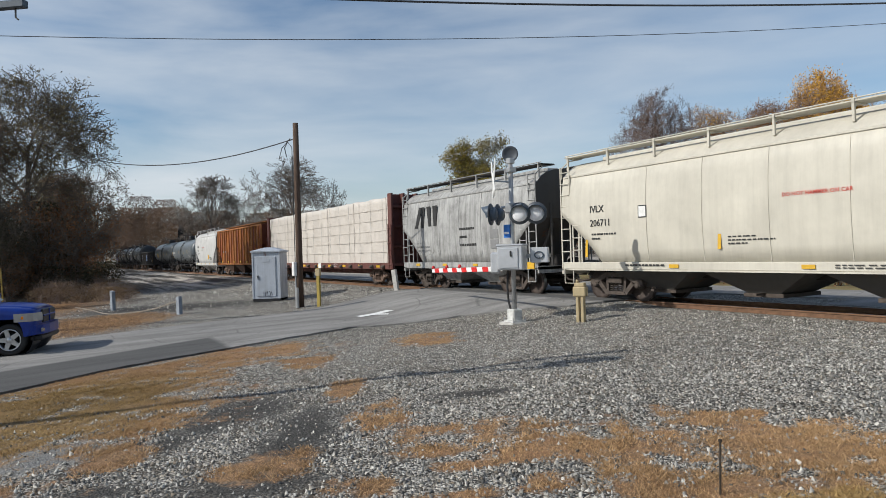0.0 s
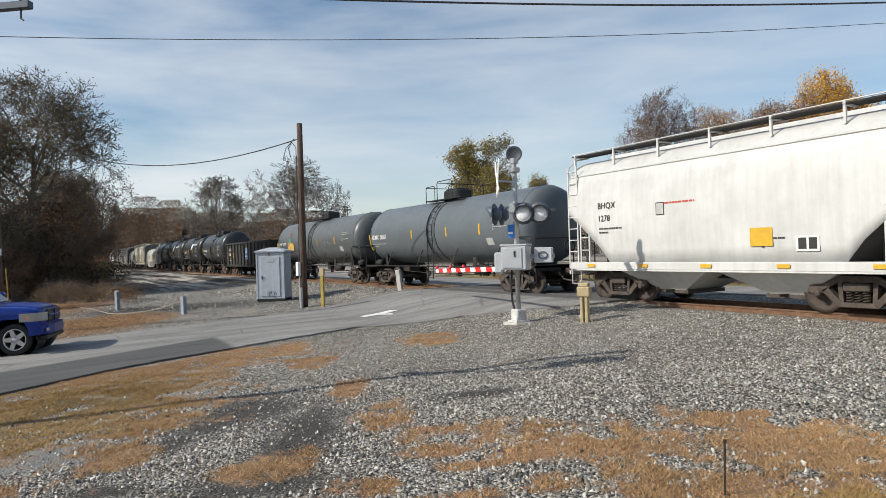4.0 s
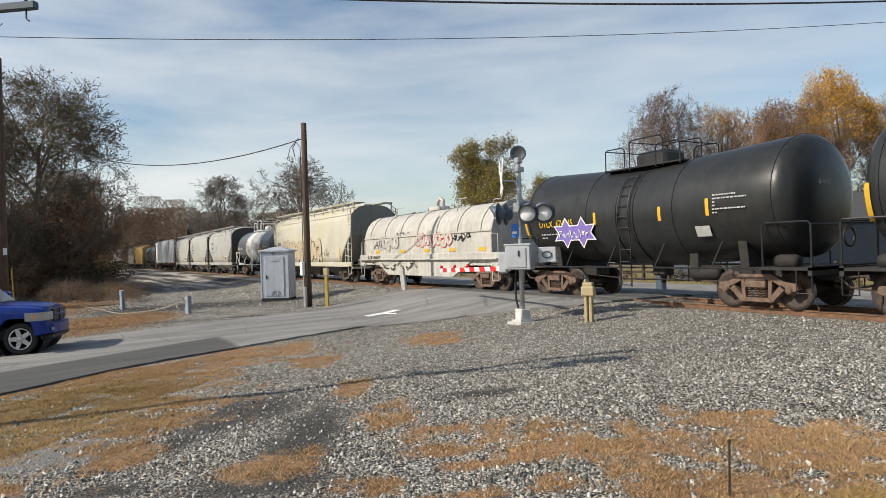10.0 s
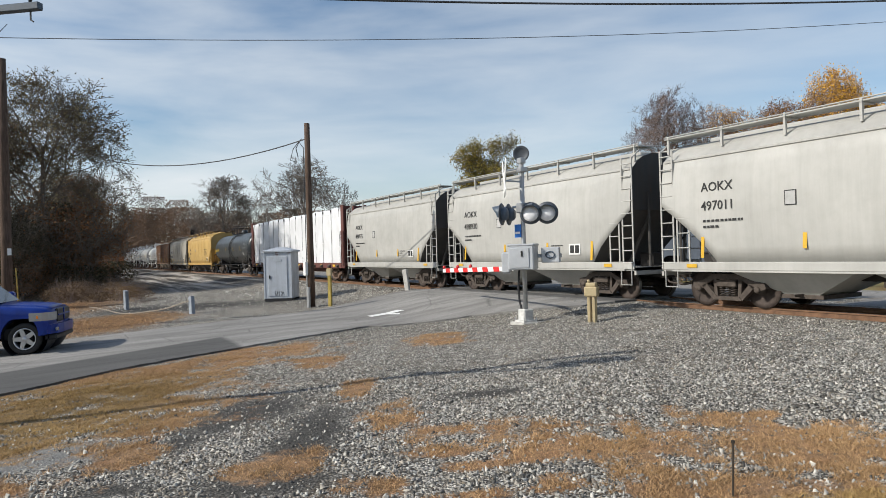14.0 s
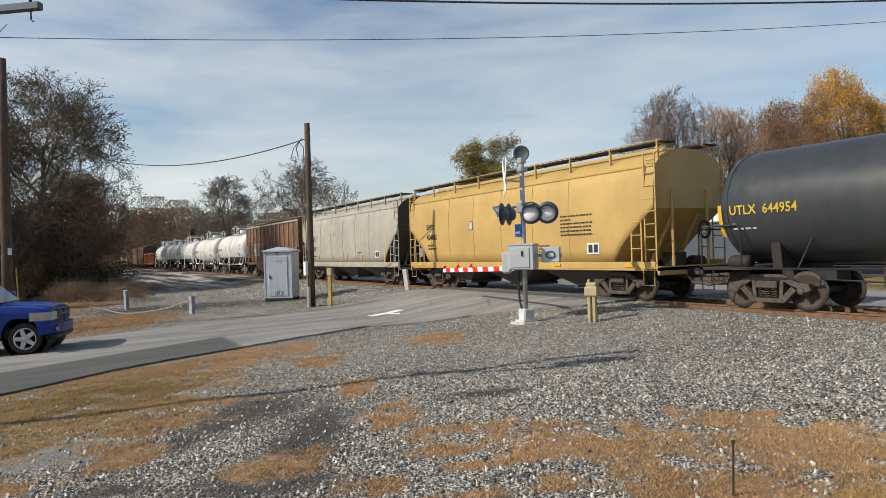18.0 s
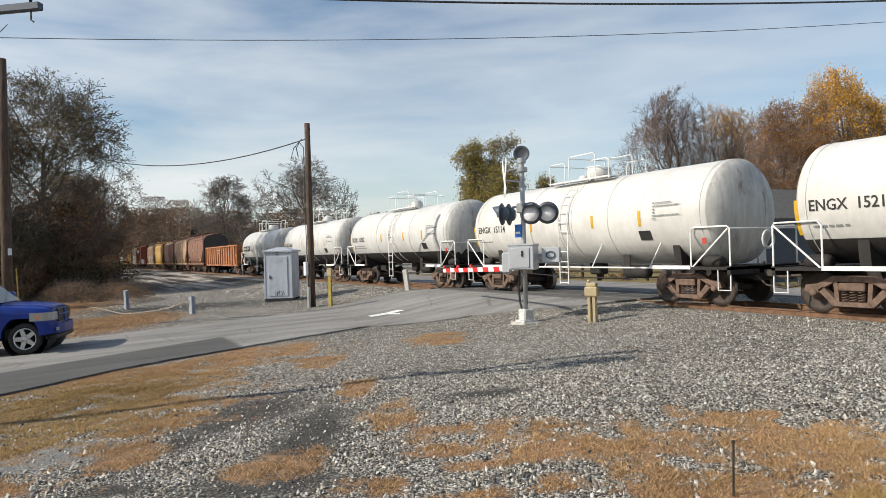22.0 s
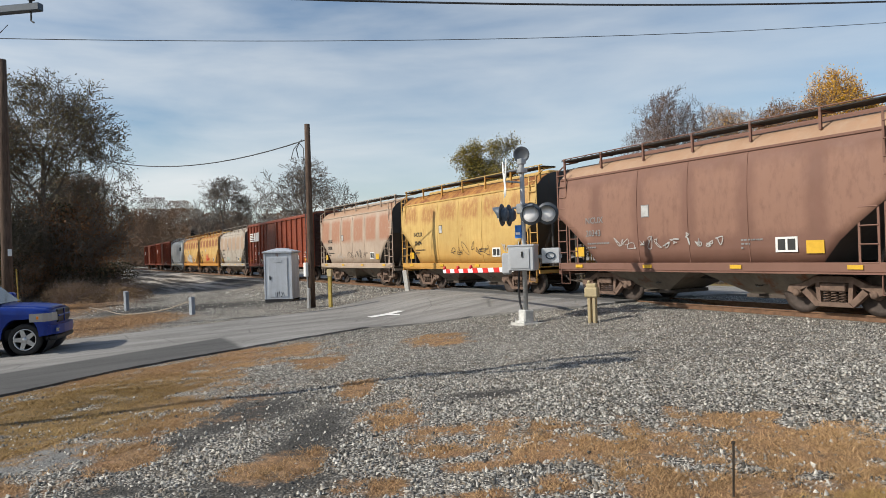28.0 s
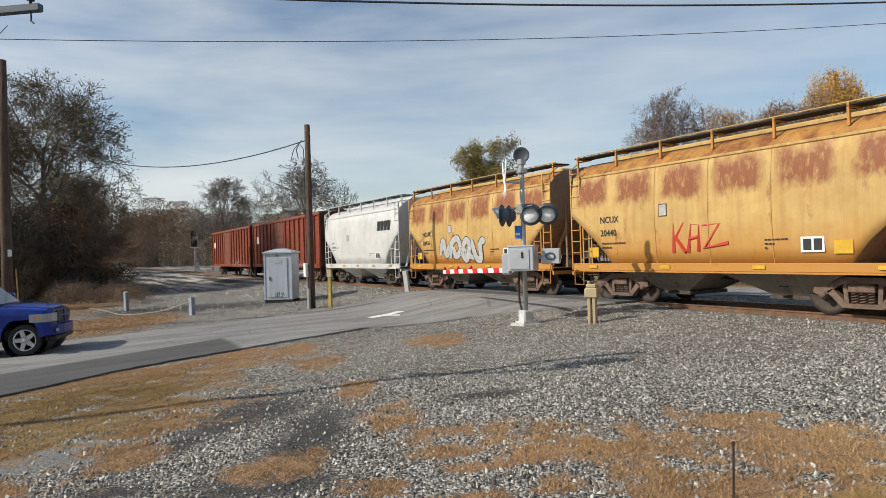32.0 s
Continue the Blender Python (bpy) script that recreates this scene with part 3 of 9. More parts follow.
def track():
    # two rails, each with foot, web and head
    prof = [(-0.07, -0.17), (0.07, -0.17), (0.07, -0.155), (0.012, -0.135), (0.012, -0.045), (0.037, -0.035), (0.037, -0.008), (0.028, 0), (-0.028, 0), (-0.037, -0.008),
            (-0.037, -0.035), (-0.012, -0.045), (-0.012, -0.135), (-0.07, -0.155)]
    for s in (-1, 1):
        bm = B()
        rings = []
        for x in (-900, -400, -150, -60, -20, 0, 60, 250, 700):
            rings.append([bm.verts.new((x, TRACK_Y + s * 0.755 + px, z)) for px, z in prof])
        n = len(prof)
        for u, v in zip(rings, rings[1:]):
            for j in range(n):
                fc = bm.faces.new((u[j], u[(j + 1) % n], v[(j + 1) % n], v[j]))
                fc.material_index = 1 if j == 7 else 0
        solid("rail", bm, [M_RAIL, M_RAILTOP], "rusty brown steel rail with a polished top", "rail", "rails of the track", "structure")
    ties = thing("track_ties", "row of dark creosoted wooden sleepers in the ballast", "sleepers", kind="structure")
    bm = box(B(), -0.115, 0.115, -1.3, 1.3, -0.35, -0.175, bevel=0.012)
    me = mesh_of(bm, "tie", M_TIE)
    rng = random.Random(5)
    x, k = -140.0, 0
    while x < 6 and k < 290:
        if not -27.2 < x < -15.6:
            ob = part("tie", me, None, ties)
            ob.matrix_basis = pose(x, TRACK_Y + rng.uniform(-0.04, 0.04), rng.uniform(-0.01, 0.01), 0, 0, rng.uniform(-1, 1))
            k += 1
        x += 0.52
    # crossing surface between and beside the rails
    cross = thing("crossing_surface", "dark rubber and asphalt panels between the rails of the crossing", "crossing surface", kind="structure")
    mat = plain("crossing_panel", (0.11, 0.108, 0.105), 0.85, 0.0, 0.2, 12.0, 0.3)
    for a, b in ((-0.66, 0.66), (0.80, 1.7), (-1.7, -0.80)):
        for i in range(5):
            part("panel", box(B(), -27.2 + i * 2.36 + 0.01, -27.2 + i * 2.36 + 2.35, TRACK_Y + a, TRACK_Y + b, -0.2, 0.03 if abs(a) < 0.7 else 0.022, bevel=0.01), mat, cross)


# ---- things beside the track ----
def gz(x, y):
    return float(ground_z(x, y))


def frame_of(normal, at):
    """A pose whose local -y looks along the given level direction."""
    return Matrix.Translation(at) @ pose(0, 0, 0, 0, 0, math.degrees(math.atan2(normal[1], normal[0])) + 90)


def flasher(parent, at, normal):
    """One round crossing light: backboard, lamp housing, lens and long hood."""
    m = frame_of(normal, at)
    bk = part("backboard", lathe(B(), [(0, 0), (0.30, 0), (0.305, 0.012), (0.30, 0.024), (0, 0.024)], 32, m @ pose(0, 0, 0, 90, 0, 0)), M_BACKBOARD, parent, "round grey backboard")
    part("lamp_housing", lathe(B(), [(0, 0), (0.11, 0), (0.17, 0.05), (0.185, 0.13), (0.185, 0.16)], 24, m @ pose(0, 0.17, 0, 90, 0, 0)), M_BLUEGREY, bk)
    part("lens", lathe(B(), [(0.225, 0), (0.20, 0.035), (0.11, 0.075), (0, 0.085)], 28, m @ pose(0, -0.03, 0, 90, 0, 0)), M_LENS, bk, "silvery round lens, unlit")
    bm = B()
    n, rings = 16, []
    for d in (0.0, 0.24):
        rings.append([])
        for j in range(n + 1):
            a = math.pi * (-0.12 + 1.24 * j / n)
            reach = d * (0.25 + 0.75 * max(0.0, math.sin(a)))
            rings[-1].append([bm.verts.new(m @ Vector((r * math.cos(a), -0.03 - reach, r * math.sin(a) - 0.10 * reach))) for r in (0.232, 0.242)])
    for j in range(n):
        for k in (0, 1):
            bm.faces.new((rings[0][j][k], rings[0][j + 1][k], rings[1][j + 1][k], rings[1][j][k]))
        bm.faces.new((rings[1][j][0], rings[1][j + 1][0], rings[1][j + 1][1], rings[1][j][1]))
    part("hood", bm, M_BLUEGREY, bk, "grey metal sun hood", True)


def crossing_signal(x, y):
    z = gz(x, y)
    mast = thing("crossing_signal", "silver crossing signal mast with crossbuck, unlit lights and lowered gate", "crossing signal")
    part("mast_pole", tube(B(), [(x, y, z + 0.3), (x, y, z + 4.55)], 0.065, 16), M_GALV, mast)
    part("foundation", box(B(), x - 0.32, x + 0.32, y - 0.32, y + 0.32, z - 0.2, z + 0.05, bevel=0.02), M_CONC, mast, "concrete footing")
    part("base_casting", box(box(B(), x - 0.16, x + 0.16, y - 0.16, y + 0.16, z + 0.05, z + 0.40, bevel=0.03), x - 0.22, x + 0.22, y - 0.22, y + 0.22, z + 0.05, z + 0.10), M_BASE, mast)
    for a in (-1, 1):
        for b in (-1, 1):
            part("anchor_bolt", tube(B(), [(x + a * 0.21, y + b * 0.21, z + 0.03), (x + a * 0.21, y + b * 0.21, z + 0.17)], 0.016, 6), M_GALV, mast)
    # bell
    part("bell", lathe(B(), [(0, 0), (0.10, 0), (0.20, 0.035), (0.225, 0.09), (0.21, 0.10), (0.16, 0.06), (0, 0.05)], 24, frame_of((0.75, -0.66), (x, y, z + 4.68)) @ pose(0, 0.12, 0, 90, 0, 0)), M_BACKBOARD, mast, "grey warning bell gong")
    part("bell_clamp", box(B(), x - 0.10, x + 0.10, y - 0.09, y + 0.09, z + 4.40, z + 4.56, bevel=0.02), M_GALV, mast)
    # crossbuck, held out in front of the mast
    nx, ny = -0.50, -0.866
    for i, s in enumerate((-1, 1)):
        m = frame_of((nx, ny), (x + nx * (0.46 + 0.03 * i), y + ny * (0.46 + 0.03 * i), z + 4.02)) @ pose(0, 0, 0, 0, 45 * s, 0)
        part("crossbuck_board", box(B(), -0.61, 0.61, -0.012, 0.012, -0.115, 0.115, m, bevel=0.006), M_WHITE, mast, "white crossbuck board")
    part("crossbuck_bracket", tube(tube(B(), [(x, y, z + 4.28), (x + nx * 0.5, y + ny * 0.5, z + 4.2)], 0.025, 6), [(x, y, z + 3.9), (x + nx * 0.5, y + ny * 0.5, z + 3.95)], 0.025, 6), M_GALV, mast)
    part("bracket_clamp", box(B(), x - 0.12, x + 0.12, y - 0.12, y + 0.12, z + 4.16, z + 4.30, bevel=0.02), M_GALV, mast)
    # lights: two on each of two arms
    h = z + 3.02
    ax, ay = 0.80, -0.60
    part("light_arm", tube(B(), [(x - ax * 0.5 - 0.25, y - ay * 0.5 - 0.18, h + 0.22), (x + ax * 0.5 + 0.25, y + ay * 0.5 + 0.18, h + 0.22)], 0.035, 8), M_BLUEGREY, mast)
    part("junction_box", box(B(), x - 0.14, x + 0.14, y - 0.14, y + 0.14, h + 0.02, h + 0.30, bevel=0.03), M_GALV, mast)
    for s, k in ((-1, 0.38), (1, 0.38)):
        flasher(mast, (x + 0.36 + s * 0.12, y + 0.28 + s * 0.19, h), (0.70, -0.71))
        flasher(mast, (x - 0.30 + s * ax * k * 0.25, y - 0.36 + s * ay * k * 0.75, h), (-0.78, -0.62))
    plate(mast, M_BLUE, x - 0.08, y - 0.12, z + 2.55, 0.20, 0.36, "notice_plate", turn=25, label="small blue notice plate")
    plate(mast, M_WHITE, x - 0.085, y - 0.128, z + 2.50, 0.14, 0.06, "notice_plate", turn=25)
    # gate mechanism and arm
    ga = -22.0
    m = pose(x + 0.06, y - 0.06, 0, 0, 0, 38)
    case = part("gate_mechanism", box(box(B(), -0.36, 0.36, -0.30, 0.22, z + 1.48, z + 2.16, m, bevel=0.03), -0.38, 0.38, -0.32, 0.24, z + 2.13, z + 2.19, m, bevel=0.02), M_ALU, mast, "grey metal gate mechanism case")
    part("case_door", box(B(), -0.30, 0.24, -0.325, -0.30, z + 1.54, z + 2.08, m, bevel=0.01), M_ALU, case)
    part("latch", box(B(), 0.02, 0.06, -0.35, -0.32, z + 1.85, z + 2.0, m), M_BLACK, case)
    part("counterweight_arm", box(B(), 0.36, 1.02, 0.12, 0.18, z + 1.80, z + 1.90, m), M_GALV, mast)
    cw = part("counterweight", box(B(), 0.48, 0.98, 0.05, 0.22, z + 1.66, z + 2.08, m, bevel=0.02), M_ALU, mast)
    part("cable_coil", tube(B(), [m @ Vector((0.73 + 0.12 * math.cos(a), 0.03, z + 1.87 + 0.09 * math.sin(a))) for a in [i * math.pi / 6 for i in range(13)]], 0.018, 5), M_BLUEGREY, cw)
    part("arm_bracket", box(B(), -0.62, -0.36, -0.10, 0.10, z + 1.38, z + 1.98, m, bevel=0.05), M_ALU, mast)
    a, b = Vector((x - 0.55, y + 0.02, z + 1.50)), Vector((x - 6.05, y + 0.86, z + 1.36))
    d = (b - a)
    turn = math.degrees(math.atan2(d.y, d.x))
    dip = math.degrees(math.atan2(d.z, d.xy.length))
    arm = part("gate_arm", box(B(), 0, d.length, -0.018, 0.018, -0.07, 0.07, bevel=0.006), M_WHITE, mast, "lowered red and white striped gate arm")
    arm.matrix_basis = Matrix.Translation(a) @ pose(0, 0, 0, 0, -dip, turn)
    n = 7
    for i in range(n):
        u = d.length * (i + 0.1) / n
        part("stripe", prism(B(), [(u, -0.073), (u + d.length / n * 0.5, -0.073), (u + d.length / n * 0.5 + 0.05, 0.073), (u + 0.05, 0.073)], 0.042), M_RED, arm)
    for u in (0.55, 0.75, 0.98):
        part("arm_lamp", lathe(B(), [(0, 0), (0.05, 0), (0.06, 0.05), (0.04, 0.11), (0, 0.12)], 12, pose(d.length * u, 0, 0.06)), M_RED, arm)
    part("conduit", tube(B(), [(x - 0.22, y - 0.02, z + 1.5), (x - 0.24, y - 0.05, z + 1.0), (x - 0.20, y - 0.05, z + 0.6), (x - 0.06, y - 0.05, z + 0.25)], 0.03, 6), M_BLACK, mast)


def junction_post(x, y):
    z = gz(x, y)
    t = thing("junction_post", "short tan cable junction post with a boxy cap", "junction box")
    m = pose(x, y, z, 0, 0, 30) @ Matrix.Diagonal((0.78, 0.78, 1, 1))
    part("post", box(box(B(), -0.14, -0.03, -0.1, 0.1, -0.05, 0.78, m, bevel=0.02), 0.03, 0.14, -0.1, 0.1, -0.05, 0.78, m, bevel=0.02), M_TAN, t)
    cap = part("cap", box(box(B(), -0.22, 0.22, -0.15, 0.15, 0.66, 0.92, m, bevel=0.03), -0.17, 0.17, -0.12, 0.12, 0.92, 1.02, m, bevel=0.02), M_TAN, t)
    part("knob", lathe(B(), [(0, 0), (0.05, 0), (0.05, 0.05), (0.03, 0.08), (0, 0.08)], 10, m @ pose(-0.1, 0, 1.02)), M_TAN, cap)


def equipment_cabinet(x, y):
    z = gz(x, y)
    t = thing("equipment_cabinet", "grey-blue metal track equipment cabinet with hipped roof", "equipment cabinet")
    m = pose(x, y, z, 0, 0, -33)
    w = 0.68
    part("skid", box(box(B(), -w, -w + 0.12, -w, w, -0.1, 0.14, m), w - 0.12, w, -w, w, -0.1, 0.14, m), M_BLACK, t)
    shell = part("shell", box(B(), -w, w, -w, w, 0.12, 2.42, m, bevel=0.025), M_CAB, t)
    bm = B()
    a = [bm.verts.new(m @ Vector((u * (w + 0.08), v * (w + 0.08), 2.42))) for u, v in ((-1, -1), (1, -1), (1, 1), (-1, 1))]
    b = [bm.verts.new(m @ Vector((u * (w + 0.08), v * (w + 0.08), 2.49))) for u, v in ((-1, -1), (1, -1), (1, 1), (-1, 1))]
    c = [bm.verts.new(m @ Vector((u * 0.2, v * 0.2, 2.66))) for u, v in ((-1, -1), (1, -1), (1, 1), (-1, 1))]
    for p, q in ((a, b), (b, c)):
        for j in range(4):
            bm.faces.new((p[j], p[(j + 1) % 4], q[(j + 1) % 4], q[j]))
    bm.faces.new(a), bm.faces.new(c)
    part("roof", bm, M_CAB, t)
    for s, side in ((1, "x"), (-1, "y")):
        for k in (-0.98, 0.98):
            lo, hi = (w, w + 0.02)
            if side == "x":
                part("corner_trim", box(B(), lo, hi, k * w - 0.03, k * w + 0.03, 0.14, 2.40, m), M_CAB, shell)
            else:
                part("corner_trim", box(B(), k * w - 0.03, k * w + 0.03, -hi, -lo, 0.14, 2.40, m), M_CAB, shell)
    door = part("door", box(B(), w + 0.004, w + 0.03, -0.48, 0.48, 0.25, 2.2, m, bevel=0.01), M_CAB, t, "grey-blue metal door")
    part("handle", box(B(), w + 0.03, w + 0.07, -0.42, -0.38, 1.1, 1.28, m), M_BLACK, door)
    part("vent", box(B(), w + 0.03, w + 0.045, -0.2, 0.2, 1.95, 2.08, m), M_CAB, door)
    scribble_bm = B()
    rng = random.Random(8)
    for i in range(5):
        tube(scribble_bm, [m @ Vector((w + 0.035, -0.1 + 0.09 * i + rng.uniform(-0.05, 0.05), 0.22 + rng.uniform(0, 0.3))) for _ in range(5)], 0.008, 4)
    part("scrawl", scribble_bm, M_INKY, t)


M_BASE = plain("weathered_white_base", (0.52, 0.52, 0.50), 0.6, 0.0, 0.25, 7.0, 0.1)
M_BACKBOARD = plain("backboard_grey", (0.075, 0.085, 0.10), 0.5, 0.2, 0.12)
M_INKY = plain("dark_scrawl", (0.03, 0.03, 0.035), 0.7)


def wood_pole(name, x, y, height, r, label, lean=(0, 0)):
    z = gz(x, y)
    t = thing(name, label, "utility pole", "wooden poles")
    pts = [(x + lean[0] * k, y + lean[1] * k, z - 0.4 + (height + 0.4) * k) for k in (0, 0.35, 0.7, 1.0)]
    part("shaft", tube(B(), pts, r, 14, r * 0.78), M_WOOD, t)
    return t, Vector(pts[-1])


def wire(parent, a, b, sag, r=0.012, name="wire", n=24, label=""):
    a, b = Vector(a), Vector(b)
    pts = [a.lerp(b, i / n) - Vector((0, 0, sag * 4 * (i / n) * (1 - i / n))) for i in range(n + 1)]
    if parent is None:
        return solid(name, tube(B(), pts, r, 5), M_WIRE, label or "thin black overhead wire", "overhead wire", "overhead wires")
    return part(name, tube(B(), pts, r, 5), M_WIRE, parent)


def insulator(parent, at, r=0.05, h=0.16):
    part("insulator", lathe(B(), [(0, 0), (0.02, 0), (0.02, h * 0.3), (r, h * 0.35), (r * 0.8, h * 0.55), (r, h * 0.6), (r * 0.5, h * 0.95), (0, h)], 12, Matrix.Translation(at)), M_WIRE, parent)


def poles():
    # service pole by the cabinet
    t, top = wood_pole("service_pole", -28.4, 9.5, 7.95, 0.15, "brown wooden service pole with meter box and cables")
    z = gz(-28.4, 9.5)
    part("meter_box", box(B(), -28.62, -28.34, 9.22, 9.36, z + 1.35, z + 1.95, bevel=0.02), M_WHITE, t, "white meter box")
    part("conduit", tube(B(), [(-28.42, 9.32, z - 0.1), (-28.42, 9.32, z + 1.4)], 0.035, 6), M_GALV, t)
    part("cable_riser", tube(B(), [(-28.45, 9.33, z + 1.95), (-28.45, 9.33, z + 6.9), (-28.6, 9.2, z + 7.15), (-28.75, 9.1, z + 6.9), (-28.65, 9.15, z + 6.5)], 0.02, 6), M_WIRE, t)
    part("cable_loop", tube(B(), [(-28.55, 9.3, z + 7.3), (-28.8, 9.0, z + 6.9), (-28.95, 8.9, z + 6.4), (-28.75, 9.1, z + 6.3)], 0.018, 6), M_WIRE, t)
    part("cable_guard", box(B(), -28.35, -28.13, 9.25, 9.36, z - 0.05, z + 0.85, bevel=0.02), M_GALV, t, "pale metal cable guard")
    wire(None, (-28.4, 9.42, 6.72), (-58.67, -2.13, 12.13), 2.06, 0.026, "service_wire", label="black sagging service wire from the pole")
    # pole at the road's far edge
    t, top = wood_pole("utility_pole", -28.46, -1.6, 9.78, 0.185, "tall brown wooden utility pole beside the road")
    part("tag", box(B(), -28.30, -28.24, -1.56, -1.44, 2.0, 2.24), M_WHITE, t)
    # pole with a crossarm, close by
    t, top = wood_pole("utility_pole", -11.6, -1.28, 7.9, 0.105, "wooden utility pole with a crossarm and a transformer")
    can = part("transformer", lathe(B(), [(0, 0), (0.21, 0), (0.23, 0.03), (0.23, 0.72), (0.25, 0.74), (0.25, 0.79), (0.12, 0.84), (0, 0.85)], 18, pose(-11.02, -1.36, 5.95)), M_GALV, t, "grey transformer can")
    part("bushing", lathe(B(), [(0, 0), (0.04, 0), (0.06, 0.06), (0.03, 0.1), (0.05, 0.16), (0, 0.22)], 10, pose(-11.02, -1.36, 6.78)), M_WIRE, can)
    m = pose(-11.4, -1.28, 0, 0, 0, 52)
    zc = 5.08
    part("crossarm", box(B(), -1.5, 1.55, -0.16, -0.06, zc - 0.05, zc + 0.05, m, bevel=0.01), M_BLUEGREY, t)
    part("brace", tube(tube(B(), [m @ Vector((0.5, -0.15, zc - 0.04)), m @ Vector((0, -0.12, zc - 0.5))], 0.012, 5), [m @ Vector((-0.5, -0.15, zc - 0.04)), m @ Vector((0, -0.12, zc - 0.5))], 0.012, 5), M_GALV, t)
    for u in (-1.4, -0.6, 0.7, 1.4):
        insulator(t, m @ Vector((u, -0.11, zc + 0.05)))
        part("hanger", tube(B(), [m @ Vector((u, -0.11, zc - 0.04)), m @ Vector((u, -0.11, zc - 0.17)), m @ Vector((u + 0.04, -0.11, zc - 0.2))], 0.012, 5), M_WIRE, t)
    part("guy_wire", tube(B(), [m @ Vector((1.05, -0.11, zc - 0.2)), (-11.45, -1.4, 4.0)], 0.006, 4), M_WIRE, t)
    # wires high over the yard
    def ray(px, py, k):
        a = radians(HEADING)
        f, r = Vector((math.cos(a), math.sin(a), 0)), Vector((math.sin(a), -math.cos(a), 0))
        dx, dy = px - 784, py - 441
        xx, yy = dx - 0.03 * dy, dy + 0.03 * dx - 4
        return EYE + k * (f + r * (xx / 1200) - Vector((0, 0, yy / 1200)))
    end = ray(2000, 22, 14)
    t, top = wood_pole("utility_pole", end.x, end.y, 7.6, 0.14, "wooden utility pole carrying the overhead wires")
    part("crossarm", box(B(), end.x - 0.9, end.x + 0.9, end.y - 0.06, end.y + 0.06, 6.38, 6.50), M_TIE, t)
    wire(None, (-11.4, -1.28, 4.829), (end.x, end.y, 6.429), 0.316, 0.0055, "overhead_wire", 40)
    wire(None, (-11.4, -1.28, 5.561), (end.x, end.y, 6.667), 0.292, 0.017, "overhead_wire", 40)


def posts():
    def post(name, x, y, w, h, mat, label, lean=(0, 0, 0), cap=None):
        z = gz(x, y)
        t = thing(name, label, "post", "marker posts", at=pose(x, y, z, *lean))
        part("shaft", box(B(), -w / 2, w / 2, -w / 3, w / 3, -0.15, h, bevel=0.012), mat, t)
        if cap:
            part("cap", box(B(), -w * 0.7, w * 0.7, -w * 0.5, w * 0.5, h - 0.32, h - 0.02, bevel=0.01), cap, t)
    post("marker_post", -27.35, 9.95, 0.15, 1.62, M_YELLOW, "yellow wooden marker post with a weathered cap", (0, 0, 40), M_TAN)
    post("marker_post", -27.2, 13.55, 0.22, 0.98, M_CONC, "weathered grey post leaning beside the ballast", (4, -5, 30))
    post("marker_post", -36.1, 2.8, 0.24, 0.95, M_OLDPOST, "bluish grey post leaning in dry grass", (6, 10, 20))
    post("marker_post", -30.2, 4.85, 0.24, 0.75, M_OLDPOST, "bluish grey post leaning at the roadside", (-6, -14, 20))
    post("cable_marker", -42.5, -1.9, 0.09, 2.3, M_YELLOW, "thin yellow cable marker post in the weeds", (2, 3, 0))
    # fallen cable between two posts
    pts = [(-36, 1.2, 0.35), (-35.2, 1.9, 0.12), (-34, 2.4, 0.04), (-32.6, 3.2, 0.05), (-31.4, 4.0, 0.22), (-30.3, 4.75, 0.6)]
    fine = [np.interp(np.linspace(0, 5, 31), range(6), [p[q] for p in pts]) for q in (0, 1, 2)]
    fine[2] = np.convolve(np.pad(fine[2], 3, mode="edge"), np.ones(7) / 7, "valid")
    bm = tube(B(), [(x, y, gz(x, y) + h) for x, y, h in zip(*fine)], 0.02, 6)
    solid("fallen_cable", bm, M_CABLE, "pale cable sagging to the ground between posts", "cable")
    # rusty stake in the foreground
    t = thing("steel_stake", "thin rusty steel stake standing in dry grass", "stake")
    z = gz(-3.25, 4.18)
    part("rod", tube(B(), [(-3.25, 4.18, z - 0.1), (-3.25, 4.20, z + 0.40)], 0.008, 6), M_TIE, t)
    part("head", tube(B(), [(-3.25, 4.20, z + 0.385), (-3.25, 4.20, z + 0.405)], 0.014, 6), M_TIE, t)
    # black switch box beyond the rails
    t = thing("track_box", "small black trackside box beyond the rails", "junction box")
    part("case", box(B(), -8.6, -8.25, 18.2, 18.5, -0.25, 0.12, bevel=0.03), M_BLACK, t)
    t = thing("utility_box", "small blue-grey utility pedestal across the track", "junction box")
    part("case", box(B(), -20.7, -20.35, 22.3, 22.6, -0.4, 0.35, bevel=0.03), M_BLUEGREY, t)
    bm = B()
    bmesh.ops.create_icosphere(bm, subdivisions=2, radius=0.5)
    for v in bm.verts:
        v.co += v.co * 0.3 * noise.noise(v.co * 2.2)
        v.co.z *= 0.45
    solid("rock", bm, M_CONC, "pale rock lying beside the far road", "rock", at=pose(-17.4, 21.2, -0.35), smooth=True)
    # white gas tank far along the yard
    t = thing("gas_tank", "small white horizontal gas tank in the yard", "gas tank")
    m = pose(-88, -8.5, gz(-88, -8.5) + 0.75, 0, 90, 30)
    part("vessel", lathe(B(), [(0, -0.85), (0.25, -0.8), (0.42, -0.62), (0.45, -0.5), (0.45, 0.5), (0.42, 0.62), (0.25, 0.8), (0, 0.85)], 20, m), M_WHITE, t)
    part("cap", lathe(B(), [(0, 0), (0.14, 0), (0.14, 0.16), (0, 0.2)], 12, pose(-88, -8.5, gz(-88, -8.5) + 1.15)), M_WHITE, t)
